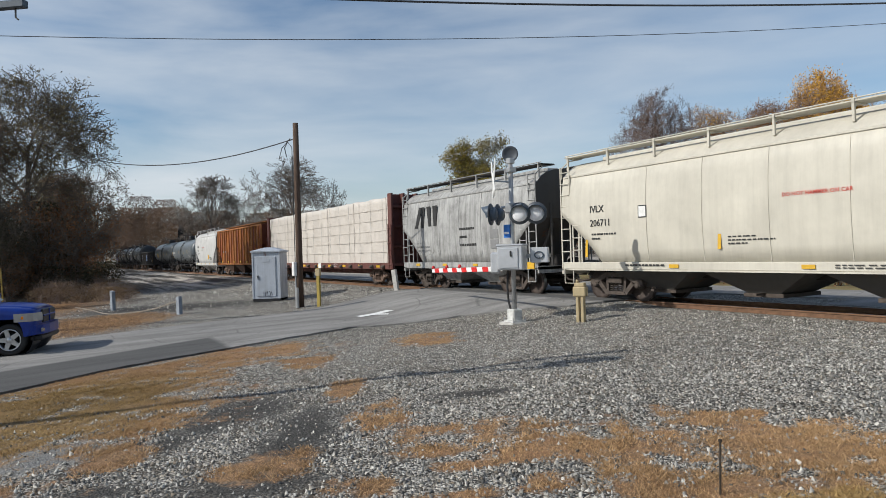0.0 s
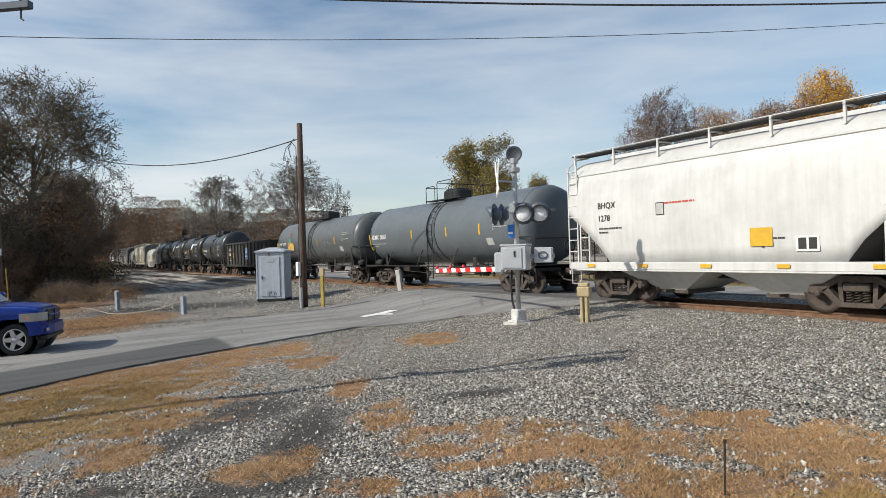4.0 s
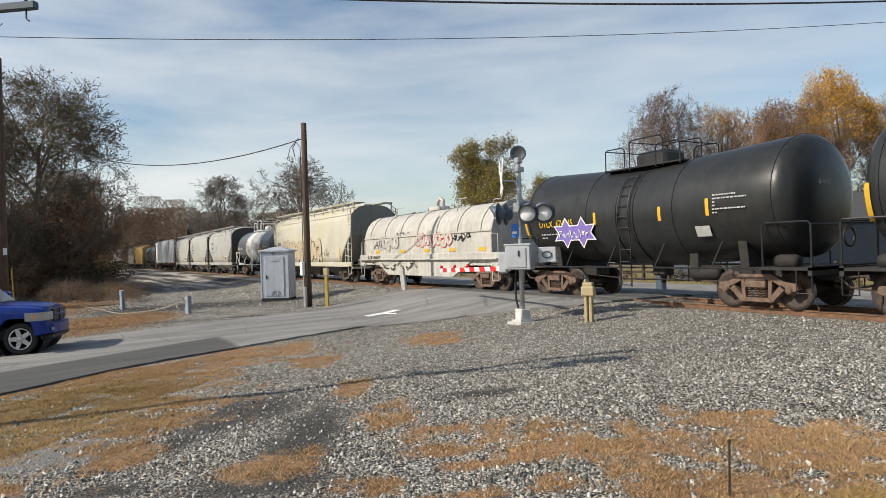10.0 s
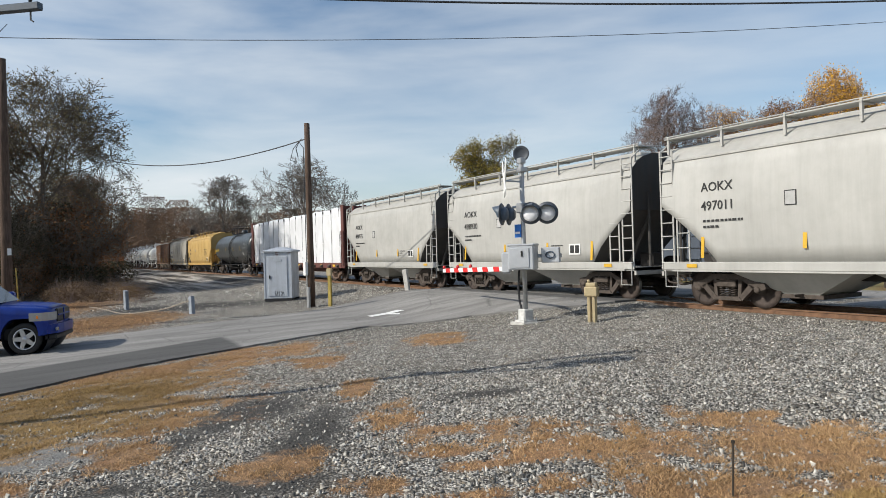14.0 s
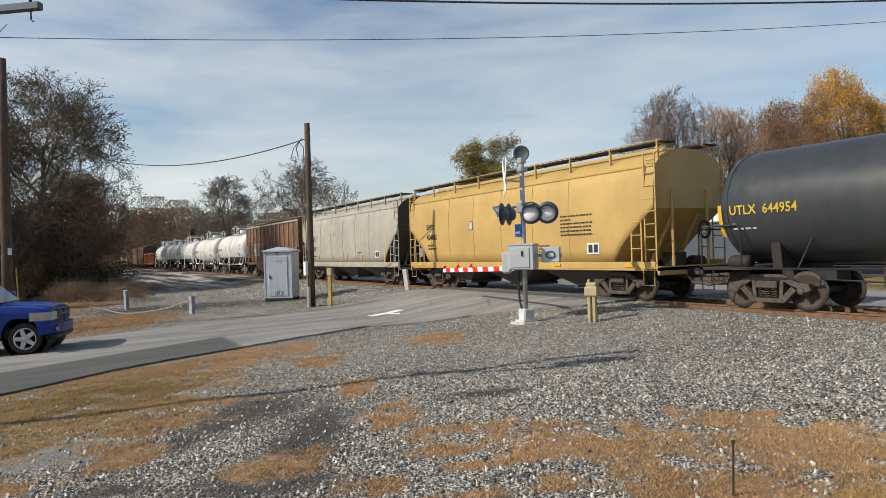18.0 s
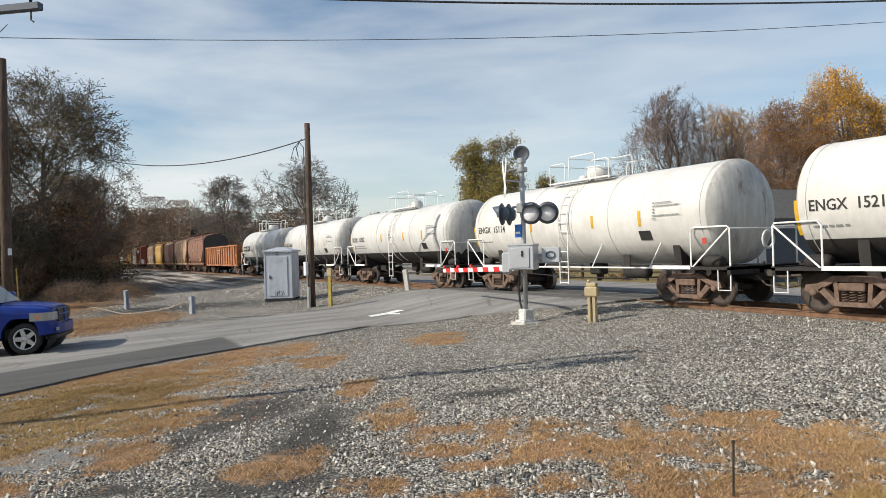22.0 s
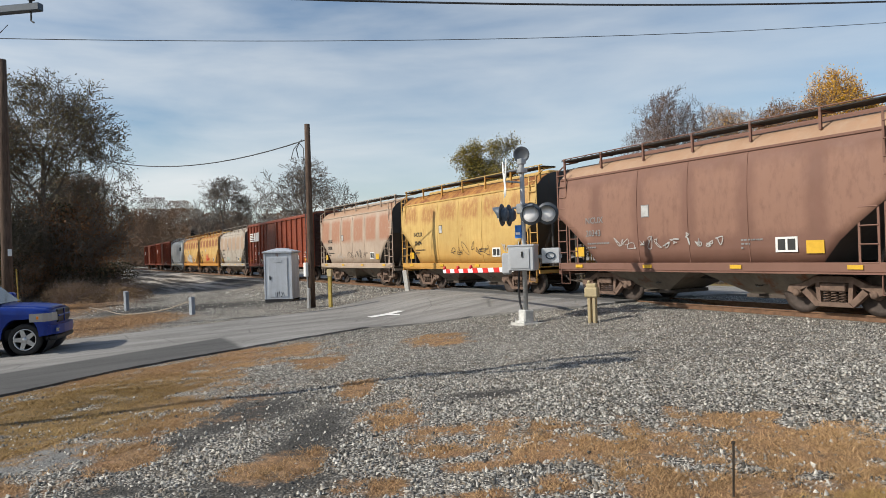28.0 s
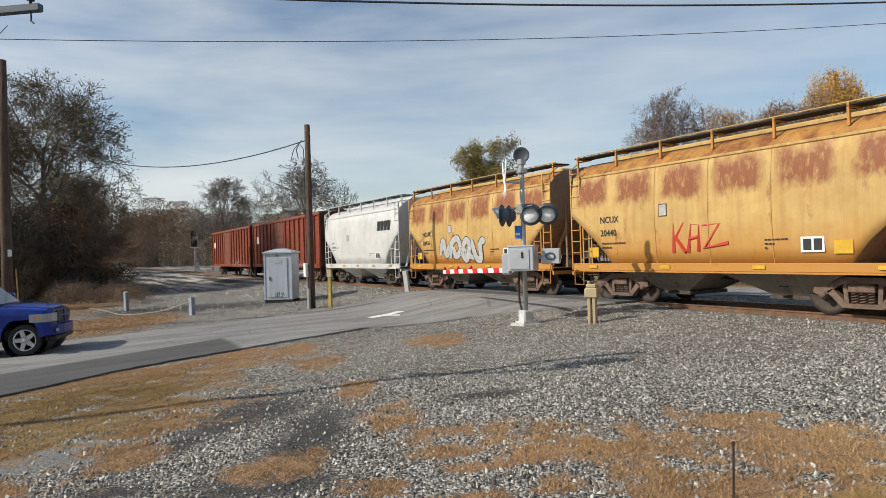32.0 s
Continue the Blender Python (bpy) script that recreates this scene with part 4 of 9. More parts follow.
    for k in (-0.5, 0.5):
        part("leg", box(B(), -88 + k - 0.1, -88 + k + 0.1, -8.8, -8.2, gz(-88, -8.5), gz(-88, -8.5) + 0.4), M_CONC, t)
    # block signal beyond the track
    t = thing("block_signal", "dark rail block signal with a black target head", "rail signal")
    x, y = -124.0, 20.6
    part("mast_pole", tube(B(), [(x, y, -0.4), (x, y, 6.9)], 0.09, 10), M_GALV, t)
    for zz in (6.3, 4.9):
        hd = part("signal_head", prism(B(), [(-0.5, -0.75), (-0.3, -0.9), (0.3, -0.9), (0.5, -0.75), (0.5, 0.55), (0.3, 0.85), (-0.3, 0.85), (-0.5, 0.55)], 0.12, frame_of((0.97, -0.25), (x + 0.15, y - 0.1, zz))), M_BLACK, t)
        for k in (-0.5, 0, 0.5):
            part("lens_hood", lathe(B(), [(0.15, 0), (0.17, 0), (0.17, 0.28), (0.15, 0.28)], 14, frame_of((0.97, -0.25), (x + 0.25, y - 0.12, zz + k)) @ pose(0, 0, 0, 90, 0, 0)), M_BLACK, hd)
    part("signal_platform", box(B(), x - 0.6, x + 0.4, y - 0.6, y + 0.6, 3.85, 3.92), M_GALV, t)
    part("ladder", mesh_ladder(4.2, 0.4, 12), None, t).matrix_basis = pose(x - 0.2, y + 0.2, -0.3)
    part("relay_case", box(B(), x - 1.6, x - 0.8, y + 0.2, y + 0.9, -0.42, 1.3, bevel=0.03), M_ALU, t)
    solid("sign_post", box(B(), -88.06, -87.94, -3.1, -3.0, gz(-88, -3), gz(-88, -3) + 3.6, bevel=0.01), M_WOOD, "dark square post in the yard", "post", "marker posts")


def mesh_ladder(height, width, rungs):
    bm = B()
    for x in (0, width):
        box(bm, x - 0.025, x + 0.025, -0.012, 0.012, 0, height)
    for i in range(rungs):
        z = height * (i + 0.5) / rungs
        tube(bm, [(0, 0, z), (width, 0, z)], 0.015, 5)
    return mesh_of(bm, "ladder", M_GALV)


def glass_material():
    k = Nodes("car_glass")
    n = k.noise(2.0)
    return k.done(k.mix(n, (0.015, 0.018, 0.022), (0.03, 0.035, 0.04)), 0.05, 0.0, 0.8)


def car_paint():
    k = Nodes("blue_car_paint")
    n = k.noise(3.0, detail=4.0)
    c = k.mix(k.ramp(n, 0.4, 0.7), (0.0005, 0.022, 0.20), (0.0008, 0.032, 0.27))
    k.bsdf.inputs["Coat Weight"].default_value, k.bsdf.inputs["Coat Roughness"].default_value = 0.35, 0.08
    return k.done(c, 0.45, 0.0, 0.3)


def pickup_truck():
    """Dark blue pickup waiting at the crossing. Built along +x (front), standing on z = 0."""
    blue, glass = car_paint(), glass_material()
    chrome = plain("chrome", (0.62, 0.63, 0.65), 0.12, 1.0, 0.05)
    rubber, alloy = plain("tyre_rubber", (0.022, 0.022, 0.022), 0.85), plain("alloy", (0.55, 0.56, 0.58), 0.28, 0.9, 0.05)
    lamp = plain("headlamp", (0.42, 0.44, 0.46), 0.08, 0.6, 0.05)
    amber = plain("amber_lamp", (0.75, 0.22, 0.02), 0.2)
    h = math.degrees(math.atan2(0.97, 0.24))
    t = thing("pickup_truck", "dark blue pickup truck waiting on the asphalt road", "pickup truck")
    wy = 0.0
    def shell(rows, name, mat, label=""):
        """Skin over stations (x, half width, list of (y share, z))."""
        bm, rings = B(), []
        for x, w, prof in rows:
            rings.append([bm.verts.new((x, w * u, z)) for u, z in prof] + [bm.verts.new((x, -w * u, z)) for u, z in prof[::-1] if u > 0.001])
        n = len(rings[0])
        for a, b in zip(rings, rings[1:]):
            for j in range(n - 1):
                bm.faces.new((a[j], a[j + 1], b[j + 1], b[j]))
        for r in (rings[0], rings[-1]):
            bm.faces.new(r)
        bmesh.ops.recalc_face_normals(bm, faces=bm.faces)
        sharp = [e for e in bm.edges if len(e.link_faces) == 2 and e.calc_face_angle() > 0.6]
        bmesh.ops.bevel(bm, geom=sharp, offset=0.035, segments=2, affect="EDGES")
        return part(name, bm, mat, t, label, True)
    # lower body with wheel openings cut by leaving gaps
    def side(zlow, z1, crown):
        return [(0.0, z1 + crown), (0.6, z1 + crown * 0.85), (0.9, z1), (0.985, z1 - 0.12), (1.0, (zlow + z1) / 2), (0.97, zlow), (0.0, zlow)]
    def loft(outline, stations, name):
        """A skin over one outline in x, z, repeated across the width (y, drop of the top, set-back of the nose)."""
        bm, rings = B(), []
        for y, drop, back in stations:
            rings.append([bm.verts.new((x - back * max(0.0, min(1.0, (x + 0.1) / 0.6)), y, z - drop * max(0.0, min(1.0, (z - 0.85) / 0.15)))) for x, z in outline])
        n = len(outline)
        for a, b in zip(rings, rings[1:]):
            for q in range(n):
                bm.faces.new((a[q], a[(q + 1) % n], b[(q + 1) % n], b[q])).smooth = True
        bm.faces.new(rings[0]), bm.faces.new(rings[-1])
        return part(name, bm, blue, t)

    def arch(cx):
        return [(cx - 0.52 * math.cos(a), 0.42 + 0.50 * math.sin(a)) for a in [math.pi * q / 14 for q in range(15)]]
    outline = [(-4.75, 0.55)] + arch(-3.57) + arch(0.0) + [(0.60, 0.44), (0.63, 0.62), (0.63, 0.93), (0.58, 1.01), (0.45, 1.055), (0.2, 1.095), (-0.5, 1.15), (-0.7, 1.17), (-1.2, 1.19), (-3.05, 1.20), (-4.72, 1.20)]
    skin = [(1.0, 0.16, 0.20), (0.985, 0.07, 0.16), (0.95, 0.025, 0.11), (0.88, 0.0, 0.06), (0.6, -0.02, 0.01)]
    loft(outline, [(-y, d, b) for y, d, b in skin] + [(y, d, b) for y, d, b in skin[::-1]], "body")
    lid = [(-0.68, 1.10), (0.50, 0.98), (0.585, 1.015), (0.45, 1.065), (0.2, 1.108), (-0.5, 1.165), (-0.68, 1.185)]
    loft(lid, [(-0.80, 0.02, 0.04), (-0.6, -0.03, 0.0), (-0.3, -0.05, 0.0), (0.3, -0.05, 0.0), (0.6, -0.03, 0.0), (0.80, 0.02, 0.04)], "hood")

    def plan(pts, z0, z1):
        """An outline in x, y given height."""
        return prism(B(), pts, z1 - z0, pose(0, 0, (z0 + z1) / 2, 90, 0, 0) @ Matrix.Diagonal((1, -1, 1, 1)))
    roof = shell([(-0.62, 0.86, [(0, 1.24), (0.9, 1.22), (1.0, 1.18), (0, 1.18)]), (-1.35, 0.76, [(0, 1.88), (0.85, 1.86), (0.98, 1.80), (0, 1.80)]), (-2.1, 0.76, [(0, 1.93), (0.85, 1.91), (0.98, 1.85), (0, 1.85)]),
                  (-2.85, 0.76, [(0, 1.88), (0.85, 1.86), (0.98, 1.80), (0, 1.80)]), (-3.02, 0.82, [(0, 1.24), (0.9, 1.22), (1.0, 1.18), (0, 1.18)])], "cab_roof", blue)
    def pane(name, pts, label):
        bm = B()
        vs = [bm.verts.new(p) for p in pts]
        bm.faces.new(vs)
        r = bmesh.ops.extrude_face_region(bm, geom=bm.faces[:])
        n = (Vector(pts[1]) - Vector(pts[0])).cross(Vector(pts[2]) - Vector(pts[1])).normalized()
        bmesh.ops.translate(bm, vec=n * 0.012, verts=[v for v in r["geom"] if isinstance(v, bmesh.types.BMVert)])
        part(name, bm, glass, t, label)
    pane("windscreen", [(-0.60, -0.82, 1.225), (-0.60, 0.82, 1.225), (-1.33, 0.70, 1.885), (-1.33, -0.70, 1.885)], "dark windscreen")
    for s in (-1, 1):
        pane("side_window", [(-0.86, s * 0.93, 1.23), (-1.48, s * 0.79, 1.80), (-2.05, s * 0.79, 1.84), (-2.05, s * 0.95, 1.23)], "dark side window")
        pane("side_window", [(-2.12, s * 0.95, 1.23), (-2.12, s * 0.79, 1.84), (-2.75, s * 0.79, 1.80), (-2.88, s * 0.93, 1.23)], "dark side window")
        mir = part("wing_mirror", box(B(), -0.98, -0.78, s * 1.02, s * 1.28, 1.20, 1.44, bevel=0.05), blue, t)
        part("mirror_glass", box(B(), -0.995, -0.98, s * 1.04, s * 1.26, 1.22, 1.42), chrome, mir)
        for x in (-0.68, -2.08):
            part("door_handle", box(B(), x - 1.15, x - 0.95, s * 1.0, s * 1.03, 1.02, 1.07, bevel=0.01), blue, t)
        part("door_seam", box(box(B(), -0.72, -0.705, s * 0.99, s * 1.005, 0.5, 1.18), -2.09, -2.075, s * 0.99, s * 1.005, 0.5, 1.18), M_BLACK, t)
        hl = part("headlight", plan([(0.12, s * 0.9), (0.12, s * 1.004), (0.42, s * 1.012), (0.54, s * 0.96), (0.605, s * 0.88), (0.66, s * 0.62), (0.55, s * 0.6)], 0.77, 0.965), lamp, t, "clear headlight")
        part("turn_signal", plan([(0.28, s * 0.97), (0.28, s * 1.010), (0.33, s * 1.011), (0.33, s * 0.97)], 0.83, 0.90), amber, hl)
        part("fog_lamp", box(B(), 0.66, 0.71, s * 0.68, s * 0.86, 0.50, 0.60, bevel=0.02), lamp, t)
        part("tail_light", box(B(), -4.79, -4.72, s * 0.80, s * 0.99, 0.8, 1.15, bevel=0.02), M_RED, t)
        for x in (0.0, -3.57):
            part("wheel_well", lathe(B(), [(0, s * 0.42), (0.505, s * 0.42), (0.515, s * -0.46)], 28, pose(x, s * 0.50, 0.42, 90, 0, 0)), M_BLACK, t)
        part("rocker", box(B(), -2.95, -0.6, s * 0.88, s * 0.98, 0.34, 0.46, bevel=0.02), M_BLACK, t)
        for x in (0.0, -3.57):
            m = pose(x, s * 0.86, 0.37, 90 if s < 0 else -90, 0, 0) @ Matrix.Diagonal((0.93, 0.92, 1, 1))
            w = part("wheel", lathe(B(), [(0.27, -0.12), (0.36, -0.135), (0.398, -0.10), (0.405, 0.0), (0.398, 0.10), (0.36, 0.135), (0.27, 0.12), (0.27, -0.12)], 36, m), rubber, t, "black tyre on a silver alloy rim")
            part("rim", lathe(B(), [(0.275, -0.12), (0.275, 0.125), (0.25, 0.12), (0.24, 0.02), (0.24, -0.10)], 32, m), alloy, w)
            part("brake_disc", lathe(B(), [(0, -0.02), (0.17, -0.02), (0.17, 0.01), (0, 0.01)], 24, m), M_UNDERBODY, w)
            for k in range(5):
                a = 2 * math.pi * k / 5 + 0.3
                part("spoke", prism(B(), [(-0.065, 0.03), (0.065, 0.03), (0.045, 0.26), (-0.045, 0.26)], 0.03, m @ pose(0, 0, 0.10) @ pose(0, 0, 0, 0, 0, math.degrees(a)) @ pose(0, 0, 0, -90, 0, 0)), alloy, w)
            part("hub_cap", lathe(B(), [(0, 0.13), (0.06, 0.13), (0.07, 0.10), (0.07, 0.05)], 16, m), alloy, w)
    g = part("grille", box(B(), 0.60, 0.66, -0.56, 0.56, 0.70, 1.03, bevel=0.03), M_BLACK, t, "black front grille")
    part("grille_bar", box(box(B(), 0.66, 0.685, -0.55, 0.55, 0.85, 0.89, bevel=0.008), 0.66, 0.685, -0.03, 0.03, 0.70, 1.02, bevel=0.008), blue, g)
    part("bumper", plan([(0.38, -0.95), (0.40, -0.99), (0.58, -0.93), (0.70, -0.75), (0.76, -0.4), (0.77, 0.0), (0.76, 0.4), (0.70, 0.75), (0.58, 0.93), (0.40, 0.99), (0.38, 0.95)], 0.45, 0.67), blue, t)
    part("air_dam", box(B(), 0.40, 0.68, -0.85, 0.85, 0.30, 0.43, bevel=0.03), M_BLACK, t)
    part("underbody", box(B(), -4.6, 0.4, -0.75, 0.75, 0.34, 0.62, bevel=0.02), M_UNDERBODY, t)
    part("rear_bumper", box(B(), -4.98, -4.74, -0.97, 0.97, 0.48, 0.68, bevel=0.04), chrome, t)
    hx, hy = -21.48, -0.80
    rx, ry = math.cos(radians(h)), math.sin(radians(h))
    cx, cy = hx - ry * 0.86, hy + rx * 0.86
    t.matrix_basis = pose(cx, cy, float(road_z(hy)) + 0.02, 0, -0.9, h) @ Matrix.Diagonal((1.08, 1.05, 1.14, 1))


M_UNDERBODY = plain("underbody", (0.03, 0.03, 0.03), 0.8)


# ---- buildings and fence beyond the track ----
def house(x, y, w, d, h, ridge, turn, wall, roofm, label, windows=2, porch=False, gable=None):
    t = thing("house", label, "house", "houses beyond the track", at=pose(x, y, -0.45, 0, 0, turn))
    part("wall", box(B(), -w / 2, w / 2, -d / 2, d / 2, 0, h, bevel=0.01), wall, t)
    part("gable", prism(B(), [(-w / 2, h), (w / 2, h), (0, h + ridge)], d - 0.04), gable or wall, t)
    for s in (-1, 1):
        bm = B()
        e = Vector((s * (w / 2 + 0.35), 0, h - 0.35 * ridge / (w / 2)))
        r = Vector((0, 0, h + ridge))
        for dy in (-d / 2 - 0.35, d / 2 + 0.35):
            pass
        vs = [bm.verts.new((p.x, yy, p.z + dz)) for p in (e, r) for yy in (-d / 2 - 0.35, d / 2 + 0.35) for dz in (0.02, 0.16)]
        for f in ((0, 1, 3, 2), (4, 6, 7, 5), (0, 4, 5, 1), (2, 3, 7, 6), (0, 2, 6, 4), (1, 5, 7, 3)):
            bm.faces.new([vs[i] for i in f])
        rf = part("roof", bm, roofm, t)
        part("fascia", prism(B(), [(e.x, e.z - 0.06), (0, r.z - 0.06), (0, r.z + 0.13), (e.x, e.z + 0.13)], 0.06, pose(0, -d / 2 - 0.37, 0)), M_WHITE, rf)
    for k in range(windows):
        u = -w / 2 + w * (k + 0.5) / windows
        win = part("window", box(B(), u - 0.5, u + 0.5, -d / 2 - 0.05, -d / 2 + 0.02, 1.0, 2.2, bevel=0.01), M_WHITE, t, "white framed window")
        for a in (0, 1):
            part("pane", box(B(), u - 0.43, u + 0.43, -d / 2 - 0.065, -d / 2 - 0.05, 1.07 + 0.56 * a, 1.57 + 0.56 * a), M_PANE, win)
    if porch:
        pr = part("porch", box(B(), -w / 2, w / 2, -d / 2 - 1.8, -d / 2 - 0.06, 0.2, 0.4), M_TIMBER, t, "wooden porch")
        for k in range(5):
            u = -w / 2 + 0.1 + (w - 0.2) * k / 4
            part("porch_post", box(B(), u - 0.06, u + 0.06, -d / 2 - 1.75, -d / 2 - 1.63, 0.4, 2.3), M_TIMBER, pr)
        for k in range(28):
            u = -w / 2 + 0.1 + (w - 0.2) * k / 27
            part("baluster", box(B(), u - 0.02, u + 0.02, -d / 2 - 1.71, -d / 2 - 1.67, 0.4, 1.3), M_TIMBER, pr)


M_PANE = glass_material()
M_TIMBER = bark_material("grey_timber", (0.16, 0.14, 0.12), (0.32, 0.29, 0.26))
M_SIDING = plain("white_siding", (0.66, 0.68, 0.70), 0.6, 0.0, 0.08, 3.0)
M_SIDINGBLUE = plain("blue_grey_siding", (0.07, 0.085, 0.11), 0.7, 0.0, 0.1, 3.0)
M_SHINGLE = plain("grey_shingle", (0.10, 0.095, 0.09), 0.85, 0.0, 0.3, 6.0, 0.3)
M_REDROOF = plain("rusty_roof", (0.22, 0.09, 0.05), 0.75, 0.0, 0.3, 3.0, 0.2)


def beyond():
    house(-24.94, 38.49, 7.0, 15.0, 3.3, 1.73, -1.5, M_SIDINGBLUE, M_SHINGLE, "blue-grey house with a white gable and grey shingle roof", 0, gable=M_SIDING)
    house(-92.0, 62.0, 14.0, 9.0, 4.6, 2.0, 20, M_TIMBER, M_REDROOF, "long low shed with a rusty roof", 3)
    fence = thing("rail_fence", "dark wooden post-and-rail fence along the far road", "fence")
    for i in range(34):
        x = -46 + 1.9 * i
        part("post", box(B(), x - 0.07, x + 0.07, 30.1, 30.25, -0.5, 0.72, bevel=0.01), M_TIE, fence)
    for k, z in enumerate((0.10, 0.55)):
        for i in range(11):
            x = -46 + 5.7 * i
            part("rail", box(B(), x, x + 5.66, 30.04, 30.09, z - 0.06, z + 0.06, bevel=0.008), M_TIE, fence)
    # utility poles and a mast far behind
    for x, y, hgt in ((-48.0, 58.0, 10.5), (-150.0, 96.0, 13.0), (-36.5, 60.0, 11.0)):
        t, top = wood_pole("utility_pole", x, y, hgt, 0.15, "distant wooden utility pole with a crossarm")
        part("crossarm", box(B(), x - 1.1, x + 1.1, y - 0.06, y + 0.06, hgt - 1.1, hgt - 0.98), M_TIE, t)
        for u in (-0.9, -0.3, 0.3, 0.9):
            insulator(t, (x + u, y, hgt - 0.98))
    t = thing("radio_mast", "thin steel radio mast far beyond the track", "radio mast")
    part("shaft", tube(B(), [(-130, 92.5, -0.4), (-130, 92.5, 19.5)], 0.14, 6, 0.05), M_GALV, t)
    part("antenna", tube(B(), [(-130.5, 92.5, 12), (-129.5, 92.5, 12)], 0.05, 5), M_GALV, t)


# ---- trees, weeds, stones and grass ----
def tree_bones(rng, height, wide, low, trunks, forks, spread, depth, bend):
    """Limb segments (start, end, radius, radius, level) that fork again and again from a short trunk; and the twig ends."""
    segs, tips = [], []

    def swing(d, angle):
        side = d.orthogonal().normalized()
        side = Matrix.Rotation(rng.uniform(0, 2 * math.pi), 3, d) @ side
        return (d * math.cos(angle) + side * math.sin(angle)).normalized()

    def grow(p, d, length, r, level):
        n = 4 if level < 3 else 3 if level < depth else 2
        for k in range(n):
            d = (d + Vector((rng.gauss(0, 1), rng.gauss(0, 1), rng.gauss(0, 1))) * bend + Vector((0, 0, 0.02 if level < 2 else 0.0))).normalized()
            q = p + d * (length / n)
            r0, r1 = r * (1 - 0.5 * k / n), r * (1 - 0.5 * (k + 1) / n)
            segs.append((p, q, r0, r1, level))
            p = q
            if level >= depth - 1:
                tips.append((q, d, 3))
            if level < depth and (k > 0 or level > 2):
                grow(p, swing(d, radians(rng.uniform(32, 68))), length * rng.uniform(0.45, 0.72), r1 * 0.62, level + 1)
        if level < depth:
            for _ in range(2):
                grow(p, swing(d, radians(rng.uniform(14, 40))), length * rng.uniform(0.6, 0.8), r1 * 0.85, level + 1)
    for k in range(trunks):
        R = height * 0.019 * (1.0 if k == 0 else 0.75)
        foot = Vector((rng.gauss(0, 0.8), rng.gauss(0, 0.8), 0)) * (k > 0) + Vector((0, 0, -0.3))
        d = Vector((rng.gauss(0, 0.08), rng.gauss(0, 0.08), 1)).normalized()
        p, stem = foot, [foot]
        for j in range(7):
            q = p + d * height * (0.66 / 7)
            segs.append((p, q, R * (1.2 - 0.13 * j), R * (1.07 - 0.13 * j), 0))
            p = q
            stem.append(q)
            d = (d + Vector((rng.gauss(0, 0.07), rng.gauss(0, 0.07), 0.05))).normalized()
        count = forks * 2
        for j in range(count):
            f = j / (count - 1)
            z = (low + (0.62 - low) * f) / 0.66 * 7
            at = stem[int(z)].lerp(stem[min(int(z) + 1, 7)], z - int(z))
            t = 2.4 * j + rng.uniform(-0.5, 0.5)
            a = radians(spread * (1 - f) * rng.uniform(0.8, 1.1) + 16 * f)
            out = Vector((math.cos(t) * math.sin(a), math.sin(t) * math.sin(a), math.cos(a)))
            grow(at, out, height * (0.30 - 0.10 * f) * rng.uniform(0.8, 1.1), R * (0.5 - 0.15 * f), 1)
    # bring the crown to its size, with a rounded, lumpy outline
    ends = np.array([tuple(t[0]) for t in tips])
    up = height / np.percentile(ends[:, 2], 97)
    out = wide / np.percentile(np.hypot(ends[:, 0], ends[:, 1]), 86)
    mid, half = height * (1 + low) / 2, height * (1 - low) / 2

    def fit(p, level=1):
        p = Vector((p.x * out, p.y * out, p.z * up))
        if level < 1:
            return p
        v = Vector((p.x / wide, p.y / wide, (p.z - mid) / half))
        rho = v.length + 1e-6
        lump = 1 + 0.16 * noise.noise(v / rho * 1.7 + Vector((height, wide, 0)))
        return Vector((0, 0, mid)) + Vector((v.x * wide, v.y * wide, v.z * half)) * (lump * math.tanh(0.75 * rho) / (0.66 * rho))
    return [(fit(p, lv), fit(q, lv), a, b, lv) for p, q, a, b, lv in segs], [(fit(p), d, lv) for p, d, lv in tips]


def sticks(segs, least):
    """Tapered limbs as one set of vertices and faces; thin twigs are three-sided."""
    verts, faces = [], []
    for p, q, r, r2, level in segs:
        d = (q - p).normalized()
        a = d.orthogonal().normalized()
        b = d.cross(a)
        sides = 7 if level < 1 else 4 if level < 2 else 3
        i0 = len(verts)
        for c, rr in ((p, max(r, least)), (q, max(r2, least * 0.75))):
            for j in range(sides):
                t = 2 * math.pi * j / sides
                verts.append(c + rr * (math.cos(t) * a + math.sin(t) * b))
        for j in range(sides):
            k = (j + 1) % sides
            faces.append((i0 + j, i0 + k, i0 + sides + k, i0 + sides + j))
    return verts, faces


def leaves(rng, tips, per, size, spread, patchy):
    """Small leaves at the twig ends, thick in some parts of the crown and thin in others."""
    verts, faces = [], []
    for p, d, level in tips:
        thick = 0.5 + 0.5 * patchy * noise.noise(p * 0.42)
        for _ in range(per):
            if rng.random() > thick * 1.5:
                continue
            c = p + Vector((rng.gauss(0, spread), rng.gauss(0, spread), rng.gauss(0, spread)))
            a = Vector((rng.gauss(0, 1), rng.gauss(0, 1), rng.gauss(0, 1))).normalized()
            b = a.orthogonal().normalized()
            z = size * rng.uniform(0.6, 1.3)
            i = len(verts)
            verts += [c - a * z, c + b * z * 0.55, c + a * z, c - b * z * 0.55]
            faces.append((i, i + 1, i + 2, i + 3))
    return verts, faces


TREE_MESHES = {}


